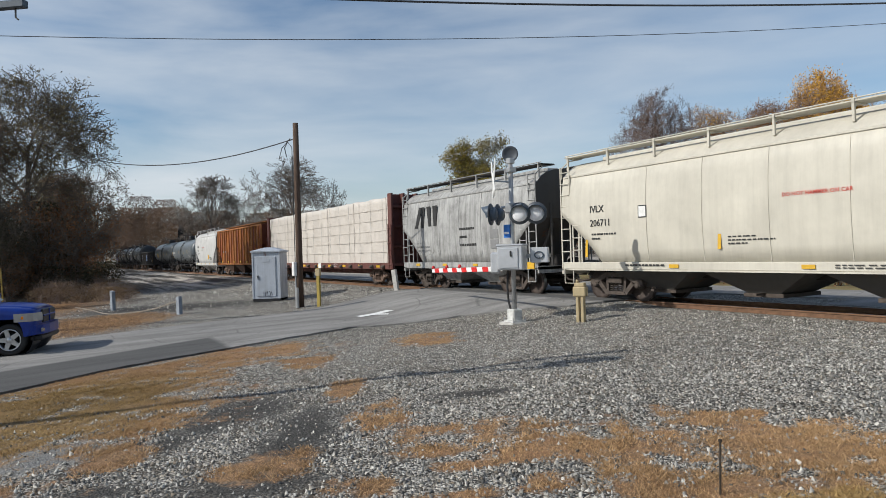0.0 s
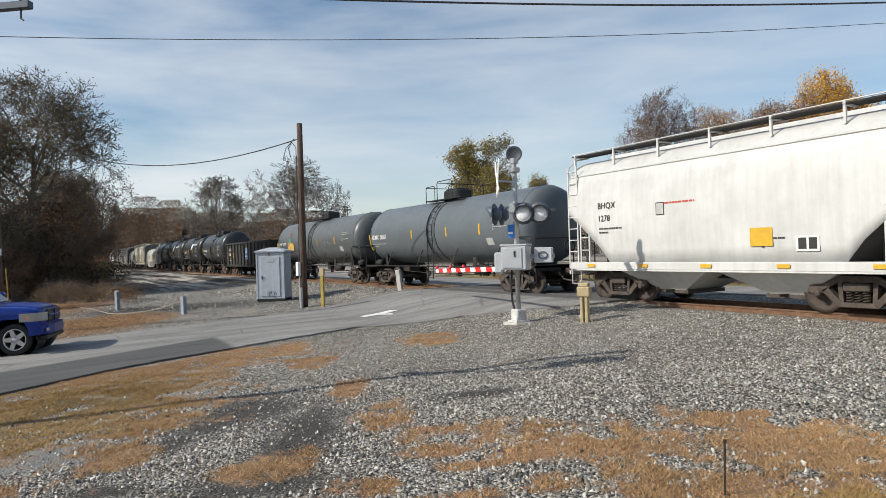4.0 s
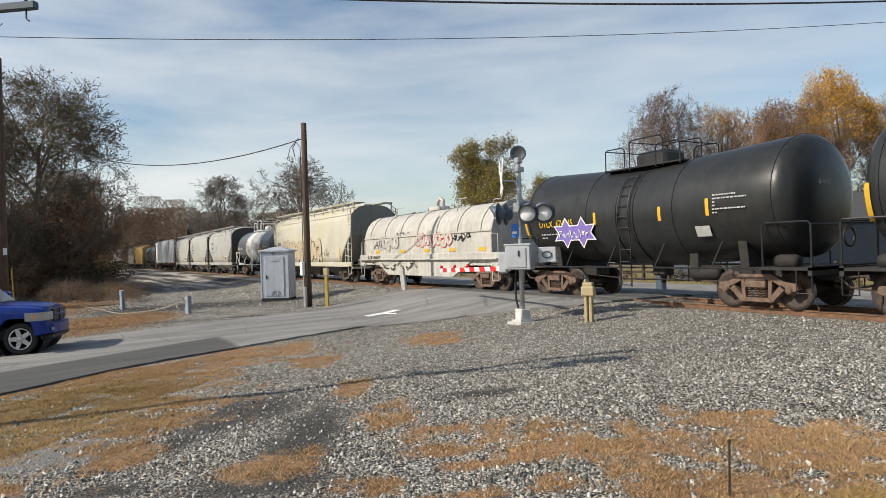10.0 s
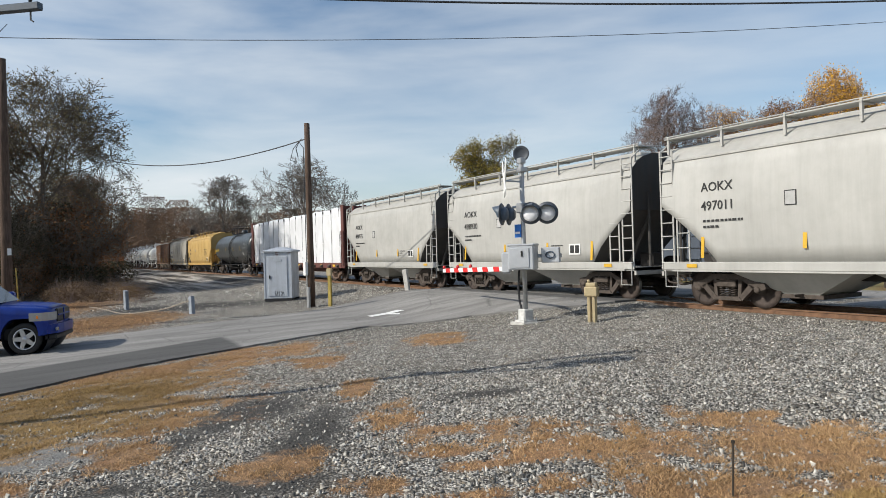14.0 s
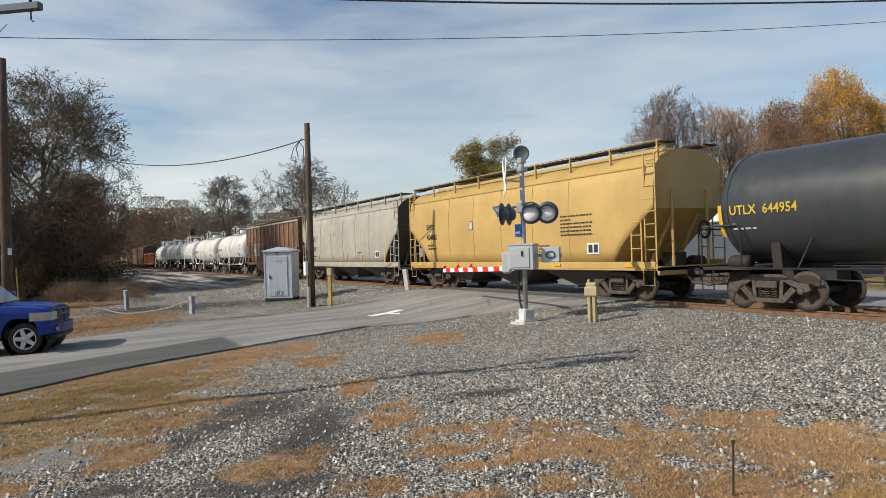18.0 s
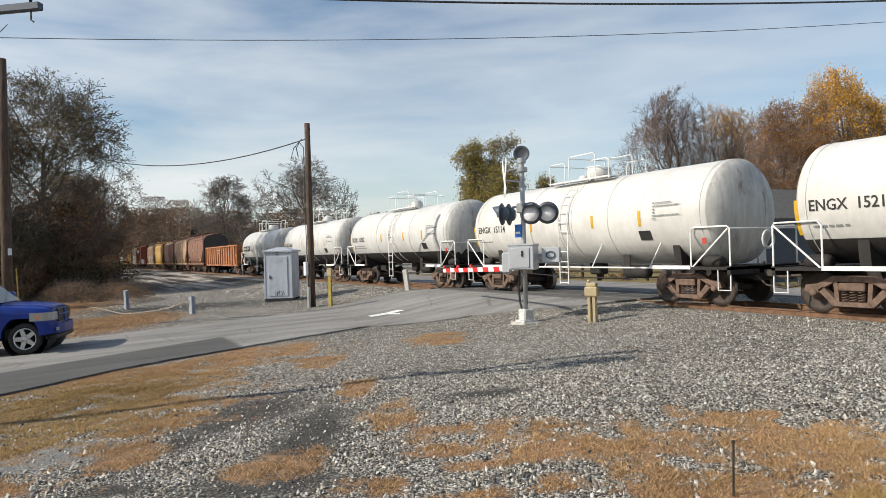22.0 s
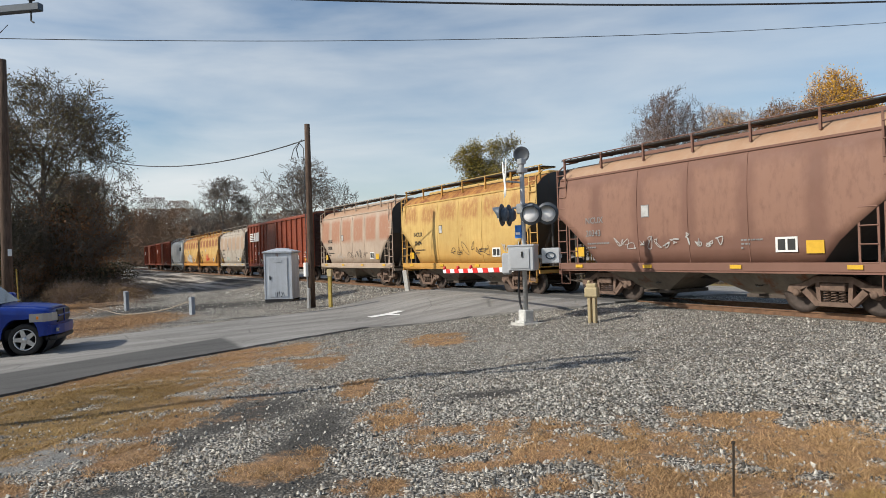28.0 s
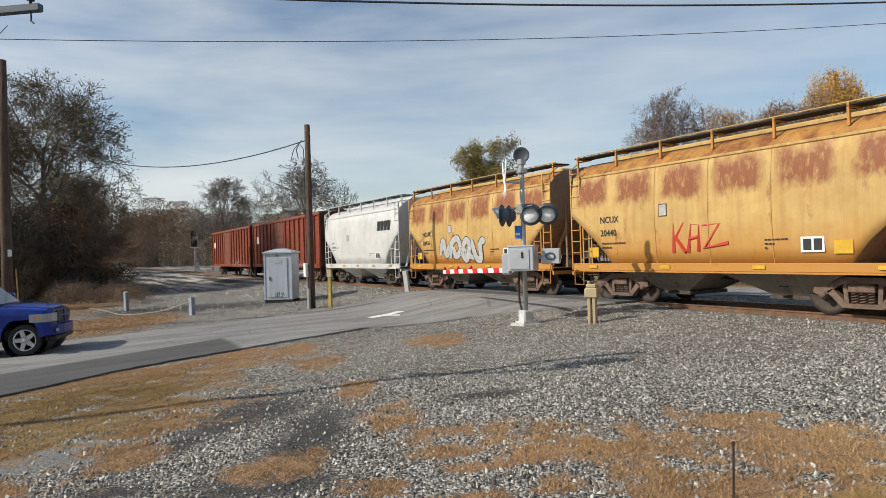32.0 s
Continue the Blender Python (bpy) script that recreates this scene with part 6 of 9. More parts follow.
def scribble(parent, material, x, y, z, w, h, seed, letters=6, thick=0.03, tilt=0.0, name="graffiti", fill=None, label="", y_of=None):
    """Spray-paint loops that cannot be read as words."""
    rng, bm = random.Random(seed), B()
    for i in range(letters):
        cx, cw = w * (i + 0.5) / letters, w / letters
        pts = []
        n = rng.randint(4, 7)
        for k in range(n):
            pts.append(Vector((cx + rng.uniform(-0.52, 0.52) * cw, 0, rng.uniform(0.02, 1.0) * h * (0.75 + 0.25 * math.sin(i * 1.7 + seed)))))
        if rng.random() < 0.6:
            pts.append(pts[0].copy())
        fine = []
        for a in range(len(pts) - 1):
            p0, p1, p2, p3 = pts[max(a - 1, 0)], pts[a], pts[a + 1], pts[min(a + 2, len(pts) - 1)]
            for s in range(5):
                t = s / 5
                fine.append(0.5 * ((2 * p1) + (p2 - p0) * t + (2 * p0 - 5 * p1 + 4 * p2 - p3) * t * t + (3 * p1 - p0 - 3 * p2 + p3) * t ** 3))
        fine.append(pts[-1])
        lift = 0.004 + 0.0009 * i
        if fill is not None:
            c = Vector((cx, 0, h * 0.5))
            slant = rng.uniform(-0.25, 0.25) * cw
            ring = []
            for j in range(16):
                q = 2 * math.pi * (j + rng.uniform(-0.3, 0.3)) / 16
                sq = 1 / max(abs(math.cos(q)), abs(math.sin(q)))
                k = min(sq, 1.3) * (rng.uniform(0.34, 0.52) if j % 2 else rng.uniform(0.5, 0.66))
                zz = math.sin(q) * k * 0.88
                ring.append(Vector((cx + math.cos(q) * k * cw * 1.15 + slant * zz, 0, h * (0.5 + zz))))
            hub = bm.verts.new((cx, -lift * 0.5, h * 0.5))
            vs = [bm.verts.new((p.x, -lift * 0.5, p.z)) for p in ring]
            for j in range(16):
                bm.faces.new((hub, vs[j], vs[(j + 1) % 16])).material_index = 1
            if i % 2:
                fine = ring + [ring[0]]
        prev = None
        for a in range(len(fine) - 1):
            d = fine[a + 1] - fine[a]
            if d.length < 1e-4:
                continue
            nrm = Vector((-d.z, 0, d.x)).normalized() * thick * 0.5
            cur = [bm.verts.new((fine[a] + nrm).xz[:1] + (-lift,) + (fine[a] + nrm).xz[1:]), bm.verts.new((fine[a] - nrm).xz[:1] + (-lift,) + (fine[a] - nrm).xz[1:])]
            if prev:
                bm.faces.new((prev[0], cur[0], cur[1], prev[1]))
            prev = cur
    if y_of is not None:
        for v in bm.verts:
            v.co.y += y_of(v.co.z + z) - y_of(z)
    ob = part(name, bm, [material, fill or material], parent, label)
    ob["kind"] = "stuff"
    ob.matrix_basis = pose(x, y, z, tilt, 0, 0)
    return ob


LOOPS = (((0.0, 0.25), (0.35, 0.95), (0.55, 0.25), (0.95, 0.85)), ((0.1, 0.8), (0.75, 0.95), (0.8, 0.5), (0.2, 0.3), (0.55, 0.02), (1.0, 0.2)), ((0.0, 0.1), (0.2, 0.75), (0.7, 0.95), (0.9, 0.45), (0.45, 0.2), (0.35, 0.6)),
         ((0.05, 0.95), (0.3, 0.15), (0.65, 0.1), (0.7, 0.75), (1.05, 0.9)), ((0.0, 0.6), (0.4, 0.05), (0.75, 0.7), (0.5, 1.0), (0.25, 0.55), (1.0, 0.1)))


def fat_loops(parent, x, z, w, h, order, edge, fill, y_of, label, wide=0.30, rim=0.03):
    """Bulging spray-paint loops, each a broad filled stroke with a dark edge; they spell nothing."""
    bm = B()
    cw = w / len(order)
    for i, k in enumerate(order):
        pts = [Vector((cw * (i - 0.08 + 1.12 * px), h * pz * (0.92 + 0.08 * math.sin(i * 2.1)))) for px, pz in LOOPS[k]]
        fine = []
        for a in range(len(pts) - 1):
            p0, p1, p2, p3 = pts[max(a - 1, 0)], pts[a], pts[a + 1], pts[min(a + 2, len(pts) - 1)]
            for q in range(7):
                t = q / 7
                fine.append(0.5 * ((2 * p1) + (p2 - p0) * t + (2 * p0 - 5 * p1 + 4 * p2 - p3) * t * t + (3 * p1 - p0 - 3 * p2 + p3) * t ** 3))
        fine.append(pts[-1])
        n = len(fine)
        for layer in (0, 1):
            prev = None
            for a, p in enumerate(fine):
                d = (fine[min(a + 1, n - 1)] - fine[max(a - 1, 0)]).normalized()
                taper = min(1.0, 0.45 + 0.2 * min(a, n - 1 - a))
                half = (wide * 0.5 * h if layer == 0 else wide * 0.5 * h - rim) * taper
                side = Vector((-d.y, d.x)) * half
                lift = 0.008 + 0.0035 * i + 0.0012 * layer + 0.0008 * a / n
                cur = [bm.verts.new((c.x, y_of(z + c.y) - lift, c.y)) for c in (p + side, p - side)]
                if prev:
                    bm.faces.new((prev[0], cur[0], cur[1], prev[1])).material_index = layer
                prev = cur
    ob = part("graffiti", bm, [edge, fill], parent, label)
    ob["kind"] = "stuff"
    ob.matrix_basis = pose(x, 0, z)
    return ob


def wheel_mesh():
    bm = lathe(B(), [(0, -0.10), (0.10, -0.10), (0.12, -0.05), (0.30, -0.02), (0.36, -0.07), (0.445, -0.07)], 28)
    lathe(bm, [(0.445, -0.07), (0.455, 0.045), (0.482, 0.052), (0.482, 0.075)], 28, mat=1)
    lathe(bm, [(0.482, 0.075), (0.37, 0.07), (0.30, 0.03), (0.10, 0.06), (0, 0.06)], 28)
    bmesh.ops.remove_doubles(bm, verts=bm.verts, dist=0.001)
    return mesh_of(bm, "wheel", [M_WHEEL, M_TREAD])


def side_frame_mesh(mat):
    """Cast side frame: bridge-shaped with two windows and pedestal ends."""
    bm, d = B(), 0.16
    top = [(-1.13, 0.50), (-1.08, 0.64), (-0.78, 0.68), (-0.42, 0.86), (0.42, 0.86), (0.78, 0.68), (1.08, 0.64), (1.13, 0.50), (0.98, 0.44), (0.80, 0.46), (0.62, 0.60),
           (0.40, 0.72), (-0.40, 0.72), (-0.62, 0.60), (-0.80, 0.46), (-0.98, 0.44)]
    prism(bm, top, d)
    for s in (-1, 1):
        prism(bm, [(s * x, z) for x, z in ((0.80, 0.52), (0.66, 0.60), (0.30, 0.22), (0.36, 0.16), (0.44, 0.17))], d)
        prism(bm, [(s * x, z) for x, z in ((0.44, 0.74), (0.34, 0.74), (0.30, 0.20), (0.40, 0.24))], d * 0.8)
        lathe(bm, [(0, 0.0), (0.07, 0.0), (0.085, 0.03), (0.085, 0.16), (0.12, 0.17), (0.12, 0.26), (0, 0.26)], 14, pose(s * 0.89, -0.13, 0.46, -90, 0, 0))
    prism(bm, [(-0.44, 0.17), (0.44, 0.17), (0.36, 0.27), (-0.36, 0.27)], d * 1.3)
    return mesh_of(bm, "side_frame", mat)


def spring_mesh(mat):
    bm = B()
    for x in (-0.2, -0.02, 0.16):
        pts = [(x + 0.07 * math.cos(a), 0.07 * math.sin(a), 0.27 + 0.24 * a / (8 * math.pi)) for a in [i * math.pi / 4 for i in range(33)]]
        tube(bm, pts, 0.014, 5)
    box(bm, -0.3, 0.28, -0.12, 0.12, 0.52, 0.70, bevel=0.02)
    return mesh_of(bm, "spring", mat)


def bogie(parent, x, rusty):
    mat = M_TRUCK_RUST if rusty else M_TRUCK
    key = "r" if rusty else "d"
    b = part("bogie", once("bolster" + key, lambda: mesh_of(box(box(B(), -0.2, 0.2, -1.0, 1.0, 0.50, 0.78, bevel=0.03), -0.06, 0.06, -0.7, 0.7, 0.30, 0.42), "bogie", mat)), None, parent)
    b.matrix_basis = pose(x, 0, 0)
    for s in (-1, 1):
        f = part("side_frame", once("frame" + key, lambda: side_frame_mesh(mat)), None, b)
        f.matrix_basis = pose(0, s * 1.0, 0, 0, 0, 0 if s < 0 else 180)
        g = part("spring", once("spring" + key, lambda: spring_mesh(mat)), None, b)
        g.matrix_basis = pose(0, s * 1.0, 0)
        for a in (-0.89, 0.89):
            w = part("wheel", once("wheel", wheel_mesh), None, b)
            w.matrix_basis = pose(a, s * 0.755, 0.458, 90 if s < 0 else -90, 0, 0)
    for a in (-0.89, 0.89):
        ax = part("axle", once("axle", lambda: mesh_of(tube(B(), [(0, -1.05, 0), (0, 1.05, 0)], 0.085, 10), "axle", M_WHEEL)), None, b)
        ax.matrix_basis = pose(a, 0, 0.458)


def coupler_mesh():
    bm = box(B(), -0.9, 0.42, -0.09, 0.09, 0.76, 0.94, bevel=0.02)
    box(bm, 0.42, 0.70, -0.17, 0.15, 0.70, 1.0, bevel=0.05)
    box(bm, -0.25, -0.12, -0.28, 0.28, 0.66, 1.02, bevel=0.02)
    tube(bm, [(-0.1, -0.35, 0.8), (0.2, -0.36, 0.55), (0.6, -0.2, 0.48), (0.9, 0.0, 0.55)], 0.03, 6)
    return mesh_of(bm, "coupler", M_TRUCK)


def running_gear(car, half, centre, rusty=False, stub=False):
    """Bogies, couplers and the centre sill, which on tanks is cut short past the bogies."""
    for s in (-1, 1):
        bogie(car, s * centre, rusty)
        c = part("coupler", once("coupler", coupler_mesh), None, car)
        c.matrix_basis = pose(s * (half + 0.05), 0, 0, 0, 0, 0 if s > 0 else 180)
        if stub:
            part("stub_sill", box(B(), s * half, s * (centre - 1.3), -0.3, 0.3, 0.70, 1.02, bevel=0.02), M_UNDER, car)
    if not stub:
        part("centre_sill", box(B(), -half, half, -0.3, 0.3, 0.70, 0.98, bevel=0.02), M_UNDER, car)


def ladder_mesh(height, width, rungs, r=0.018, mat=None):
    bm = B()
    for x in (0, width):
        box(bm, x - 0.025, x + 0.025, -0.012, 0.012, 0, height)
    for i in range(rungs):
        z = height * (i + 0.5) / rungs
        tube(bm, [(0, -0.02, z), (width, -0.02, z)], r, 5)
    return mesh_of(bm, "ladder", mat)


# half width and height of a round-sided hopper's skin
SKIN = [(1.41, 1.18), (1.47, 1.7), (1.50, 2.3), (1.50, 2.9), (1.47, 3.5), (1.40, 3.95), (1.385, 4.02), (1.33, 4.06), (1.15, 4.25), (0.90, 4.40), (0.55, 4.50), (0.0, 4.53)]


def skin_y(z):
    return -float(np.interp(z, [p[1] for p in SKIN[:9]], [p[0] for p in SKIN[:9]]))


def round_hopper(car, L, bays, body, trim, dark_end=None, rusty=False, roof=None, small=True, seam=True, under=None, rail_paint=None):
    """A covered hopper with bulging sides, sloping end sheets, chutes, ladders and a roof walk."""
    half, cut = L / 2, 1.75
    bm, rows = B(), []
    stations = [-half, -half + 0.03, -half + 0.45, -half + 0.95, -half + 1.35, -half + cut]
    n_mid = max(6, int(L / 1.2))
    stations += [-half + cut + (L - 2 * cut) * i / n_mid for i in range(1, n_mid)]
    stations += [-s for s in stations[:6]][::-1]
    for x in stations:
        d = half - abs(x)
        lift = max(0.0, 1 - d / cut)
        zb = 1.18 + (2.75 - 1.18) * (lift ** 0.8 if lift > 0 else 0)
        pts = [p for p in SKIN if p[1] > zb + 0.05]
        zs = np.linspace(zb, 4.02, 8)
        prof = [(-skin_y(z), z) for z in zs] + SKIN[7:]
        rows.append([bm.verts.new((x, -w, z)) for w, z in prof] + [bm.verts.new((x, w, z)) for w, z in prof[::-1][1:]])
    n = len(rows[0])
    for u, v in zip(rows, rows[1:]):
        for j in range(n - 1):
            f = bm.faces.new((u[j], v[j], v[j + 1], u[j + 1]))
            f.smooth = True
            f.material_index = 2 if 7 <= j < n - 8 else 0
        d = min(half - abs(u[0].co.x), half - abs(v[0].co.x))
        f = bm.faces.new((u[0], u[n - 1], v[n - 1], v[0]))
        f.material_index = 1 if d < cut - 0.05 else 0
    for ring in (rows[0], rows[-1][::-1]):
        bm.faces.new(ring).material_index = 1
    part("body", mesh_of(bm, "body", [body, dark_end or body, roof or body]), None, car)
    for s in (-1, 1):
        part("side_sill", box(box(B(), -half, half, s * 1.36, s * 1.50, 0.97, 1.19, bevel=0.015), -half + 0.3, half - 0.3, s * 1.44, s * 1.515, 0.93, 0.97), trim, car)
        part("roof_seam", box(B(), -half + 0.05, half - 0.05, s * 1.38, s * 1.425, 3.96, 4.03, bevel=0.01), body, car)
    if seam:
        n_rib = max(3, int(L / 2.4))
        for i in range(1, n_rib):
            x = -half + cut + (L - 2 * cut) * (i - 0.0) / n_rib
            for s in (-1, 1):
                vs = [(x, s * -skin_y(z) + s * 0.004, z) for z in np.linspace(1.2, 4.0, 9)]
                part("weld_seam", tube(B(), vs, 0.012, 4), body, car)
    # chutes
    span = L - 2 * cut - 0.2
    for i in range(bays):
        x = -span / 2 + span * (i + 0.5) / bays
        w = span / bays * 0.49
        bm = B()
        a = [bm.verts.new(p) for p in ((x - w, -1.36, 1.0), (x + w, -1.36, 1.0), (x + w, 1.36, 1.0), (x - w, 1.36, 1.0))]
        b = [bm.verts.new(p) for p in ((x - 0.42, -0.75, 0.36), (x + 0.42, -0.75, 0.36), (x + 0.42, 0.75, 0.36), (x - 0.42, 0.75, 0.36))]
        for j in range(4):
            bm.faces.new((a[j], a[(j + 1) % 4], b[(j + 1) % 4], b[j]))
        bm.faces.new(b)
        bm.faces.new(a)
        ch = part("hopper_chute", bm, under or body, car)
        part("outlet_gate", box(box(B(), x - 0.55, x + 0.55, -0.8, 0.8, 0.27, 0.37, bevel=0.01), x - 0.06, x + 0.06, -1.15, 1.15, 0.33, 0.39), M_TRUCK, ch)
    # end platforms, corner posts and ladders
    for s in (-1, 1):
        part("end_platform", box(box(B(), s * (half - 1.7), s * (half + 0.12), -1.45, 1.45, 0.93, 1.02), s * (half + 0.04), s * (half + 0.12), -1.45, 1.45, 0.80, 1.05), trim, car)
        for q in (-1, 1):
            part("end_strut", tube(B(), [(s * (half + 0.02), q * 0.75, 1.0), (s * (half + 0.02), q * 0.75, 3.3)], 0.04, 6), dark_end or trim, car)
            part("end_strut", tube(B(), [(s * (half - 1.1), q * 0.55, 1.0), (s * (half - 0.15), q * 0.55, 2.6)], 0.06, 6), dark_end or trim, car)
        for q in (-1, 1):
            tall = part("ladder", once(("ladder", 3.35, (rail_paint or trim).name), lambda: ladder_mesh(3.35, 0.42, 9, mat=rail_paint or trim)), None, car)
            tall.matrix_basis = pose(s * (half + 0.05) - (0.42 if s > 0 else 0), q * 1.47, 0.98)
            low = part("ladder", once(("ladder", 1.6, (rail_paint or trim).name), lambda: ladder_mesh(1.6, 0.40, 4, mat=rail_paint or trim)), None, car)
            low.matrix_basis = pose(s * (half - 0.50) - (0.42 if s > 0 else 0), q * 1.47, 0.98)
            st = part("step", once(("stirrup", (rail_paint or trim).name), lambda: mesh_of(tube(B(), [(0, 0, 0.5), (0, 0, 0), (0.42, 0, 0), (0.42, 0, 0.5)], 0.02, 5), "step", rail_paint or trim)), None, car)
            st.matrix_basis = pose(s * (half - 0.05) - (0.42 if s > 0 else 0), q * 1.47, 0.50)
            g = part("grab_post", once(("bend", (rail_paint or trim).name), lambda: mesh_of(tube(B(), [(0, 0, 0), (0, 0, 0.35), (0, 0.35, 0.62), (0, 0.9, 0.72)], 0.025, 5), "grab_post", rail_paint or trim)), None, car)
            g.matrix_basis = pose(s * (half + 0.03), q * 1.44, 3.95, 0, 0, 0) @ Matrix.Diagonal((1, -q, 1, 1))
        part("brake_gear", lathe(box(B(), s * (half - 0.9), s * (half - 0.35), -0.25, 0.25, 1.02, 1.45, bevel=0.03), [(0, 0), (0.16, 0), (0.18, 0.1), (0.16, 0.5), (0, 0.52)], 12, pose(s * (half - 0.6), 0.65, 1.15, 0, 90, 0)), M_UNDER, car)
    part("brake_wheel", lathe(B(), [(0.20, -0.015), (0.28, -0.015), (0.28, 0.015), (0.20, 0.015), (0.20, -0.015)], 18, pose(half + 0.16, 0.45, 2.1, 0, 90, 0)), M_UNDER, car)
    # roof walk with its posts, hatches in a row
    walk_y = 0.92
    for q in (-1, 1):
        bm = box(B(), -half - 0.1, half + 0.1, q * walk_y - 0.30, q * walk_y + 0.30, 4.66, 4.69)
        for k in range(int(L / 0.35)):
            box(bm, -half + k * 0.35, -half + k * 0.35 + 0.03, q * walk_y - 0.30, q * walk_y + 0.30, 4.69, 4.705)
        rw = part("running_board", bm, M_UNDER if small else trim, car)
        n_post = max(5, int(L / 1.75))
        for i in range(n_post + 1):
            x = -half + 0.05 + (L - 0.1) * i / n_post
            pst = part("board_post", once(("bpost", trim.name), lambda: mesh_of(box(box(B(), -0.03, 0.03, -0.03, 0.03, 0, 0.50), -0.03, 0.03, -0.03, 0.5, 0.40, 0.44), "board_post", trim)), None, rw)
            pst.matrix_basis = pose(x, q * (walk_y + 0.29), 4.22) @ Matrix.Diagonal((1, -q, 1, 1))
    hatch = part("roof_hatch", box(B(), -half + 0.7, half - 0.7, -0.28, 0.28, 4.50, 4.66, bevel=0.04), trim, car)
    part("hatch_rail", tube(B(), [(-half - 0.1, -1.2, 4.73), (half + 0.1, -1.2, 4.73)], 0.018, 5), trim, hatch)
    running_gear(car, half + 0.15, half - 1.75 if L < 12 else half - 1.95, rusty)


def ribbed_hopper(car, L, bays, body, trim, lower, dark_end, rusty=True, n_rib=14, rail=None):
    """A covered hopper with flat sides and outside ribs."""
    half, cut = L / 2, 1.9
    bm = B()
    out = [(-half, 2.7), (-half + cut, 1.08), (half - cut, 1.08), (half, 2.7), (half, 4.25), (-half, 4.25)]
    prism(bm, out, 2.84)
    for f in bm.faces:
        if abs(f.normal.x) > 0.2 or f.normal.z < -0.3:
            f.material_index = 1
    vs = [bm.verts.new((x, y, z)) for x in (-half - 0.02, half + 0.02) for y, z in ((-1.48, 4.25), (0, 4.52), (1.48, 4.25), (1.48, 4.18), (-1.48, 4.18))]
    for j in range(5):
        bm.faces.new((vs[j], vs[(j + 1) % 5], vs[5 + (j + 1) % 5], vs[5 + j]))
    bm.faces.new(vs[:5]), bm.faces.new(vs[5:])
    part("body", mesh_of(bm, "body", [body, dark_end]), None, car)
    for s in (-1, 1):
        part("side_sill", box(B(), -half + cut - 0.5, half - cut + 0.5, s * 1.40, s * 1.47, 1.02, 1.20, bevel=0.01), trim, car)
        part("top_rail", box(B(), -half, half, s * 1.42, s * 1.53, 4.17, 4.29, bevel=0.02), rail or trim, car)
        for e in (-1, 1):
            part("end_sill", box(B(), e * (half - 1.7), e * half, s * 1.40, s * 1.47, 1.0, 1.18), trim, car)
        for i in range(n_rib):
            xa, xb = (-half + 0.06 + (L - 0.12) * (i + k) / n_rib for k in (0, 1))
            lows = [1.10 if half - abs(x) > cut else 2.72 - (2.7 - 1.08) * (half - abs(x)) / cut for x in (xa, xb)]
            part("side_panel", prism(B(), [(xa, lows[0]), (xb, lows[1]), (xb, 4.17), (xa, 4.17)], 0.02, pose(0, s * 1.43, 0)), body, car)
        for i in range(n_rib + 1):
            x = -half + 0.06 + (L - 0.12) * i / n_rib
            d = half - abs(x)
            z0 = 1.08 if d > cut else 2.7 - (2.7 - 1.08) * d / cut
            part("rib", box(B(), x - 0.055, x + 0.055, s * 1.42, s * 1.53, z0 + 0.05, 4.18, bevel=0.012), trim, car)
    span = L - 2 * cut
    for i in range(bays):
        x = -span / 2 + span * (i + 0.5) / bays
        w = span / bays * 0.5
        bm = B()
        a = [bm.verts.new(p) for p in ((x - w, -1.40, 1.09), (x + w, -1.40, 1.09), (x + w, 1.40, 1.09), (x - w, 1.40, 1.09))]
        b = [bm.verts.new(p) for p in ((x - 0.45, -1.0, 0.35), (x + 0.45, -1.0, 0.35), (x + 0.45, 1.0, 0.35), (x - 0.45, 1.0, 0.35))]
        for j in range(4):
            bm.faces.new((a[j], a[(j + 1) % 4], b[(j + 1) % 4], b[j]))
        bm.faces.new(b), bm.faces.new(a)
        ch = part("hopper_chute", bm, lower, car)
        part("outlet_gate", box(B(), x - 0.6, x + 0.6, -1.05, 1.05, 0.26, 0.36, bevel=0.01), M_TRUCK, ch)
    for s in (-1, 1):
        part("end_platform", box(B(), s * (half - 1.7), s * (half + 0.12), -1.42, 1.42, 0.95, 1.04), dark_end, car)
        for q in (-1, 0, 1):
            part("end_strut", tube(B(), [(s * (half - 0.06), q * 1.1, 1.0), (s * (half - 0.06), q * 1.1, 2.8)], 0.05, 6), dark_end, car)
        for q in (-1, 1):
            t = part("ladder", once(("ladder", 3.2, trim.name), lambda: ladder_mesh(3.2, 0.42, 8, mat=trim)), None, car)
            t.matrix_basis = pose(s * (half + 0.06) - (0.42 if s > 0 else 0), q * 1.49, 1.0)
            t = part("ladder", once(("ladder", 2.2, trim.name), lambda: ladder_mesh(2.2, 0.40, 6, mat=trim)), None, car)
            t.matrix_basis = pose(s * (half - 0.55) - (0.42 if s > 0 else 0), q * 1.49, 1.0)
    part("brake_gear", lathe(B(), [(0, 0), (0.2, 0), (0.22, 0.1), (0.2, 0.6), (0, 0.62)], 12, pose(half - 0.8, -0.5, 1.4, 0, 90, 0)), M_UNDER, car)
    hatch = part("roof_hatch", box(B(), -half + 0.4, half - 0.4, -0.45, 0.45, 4.46, 4.62, bevel=0.04), trim, car)
    part("running_board", box(B(), -half, half, -1.0, -0.5, 4.50, 4.54), trim, hatch)
    running_gear(car, half + 0.2, half - 1.9, rusty)


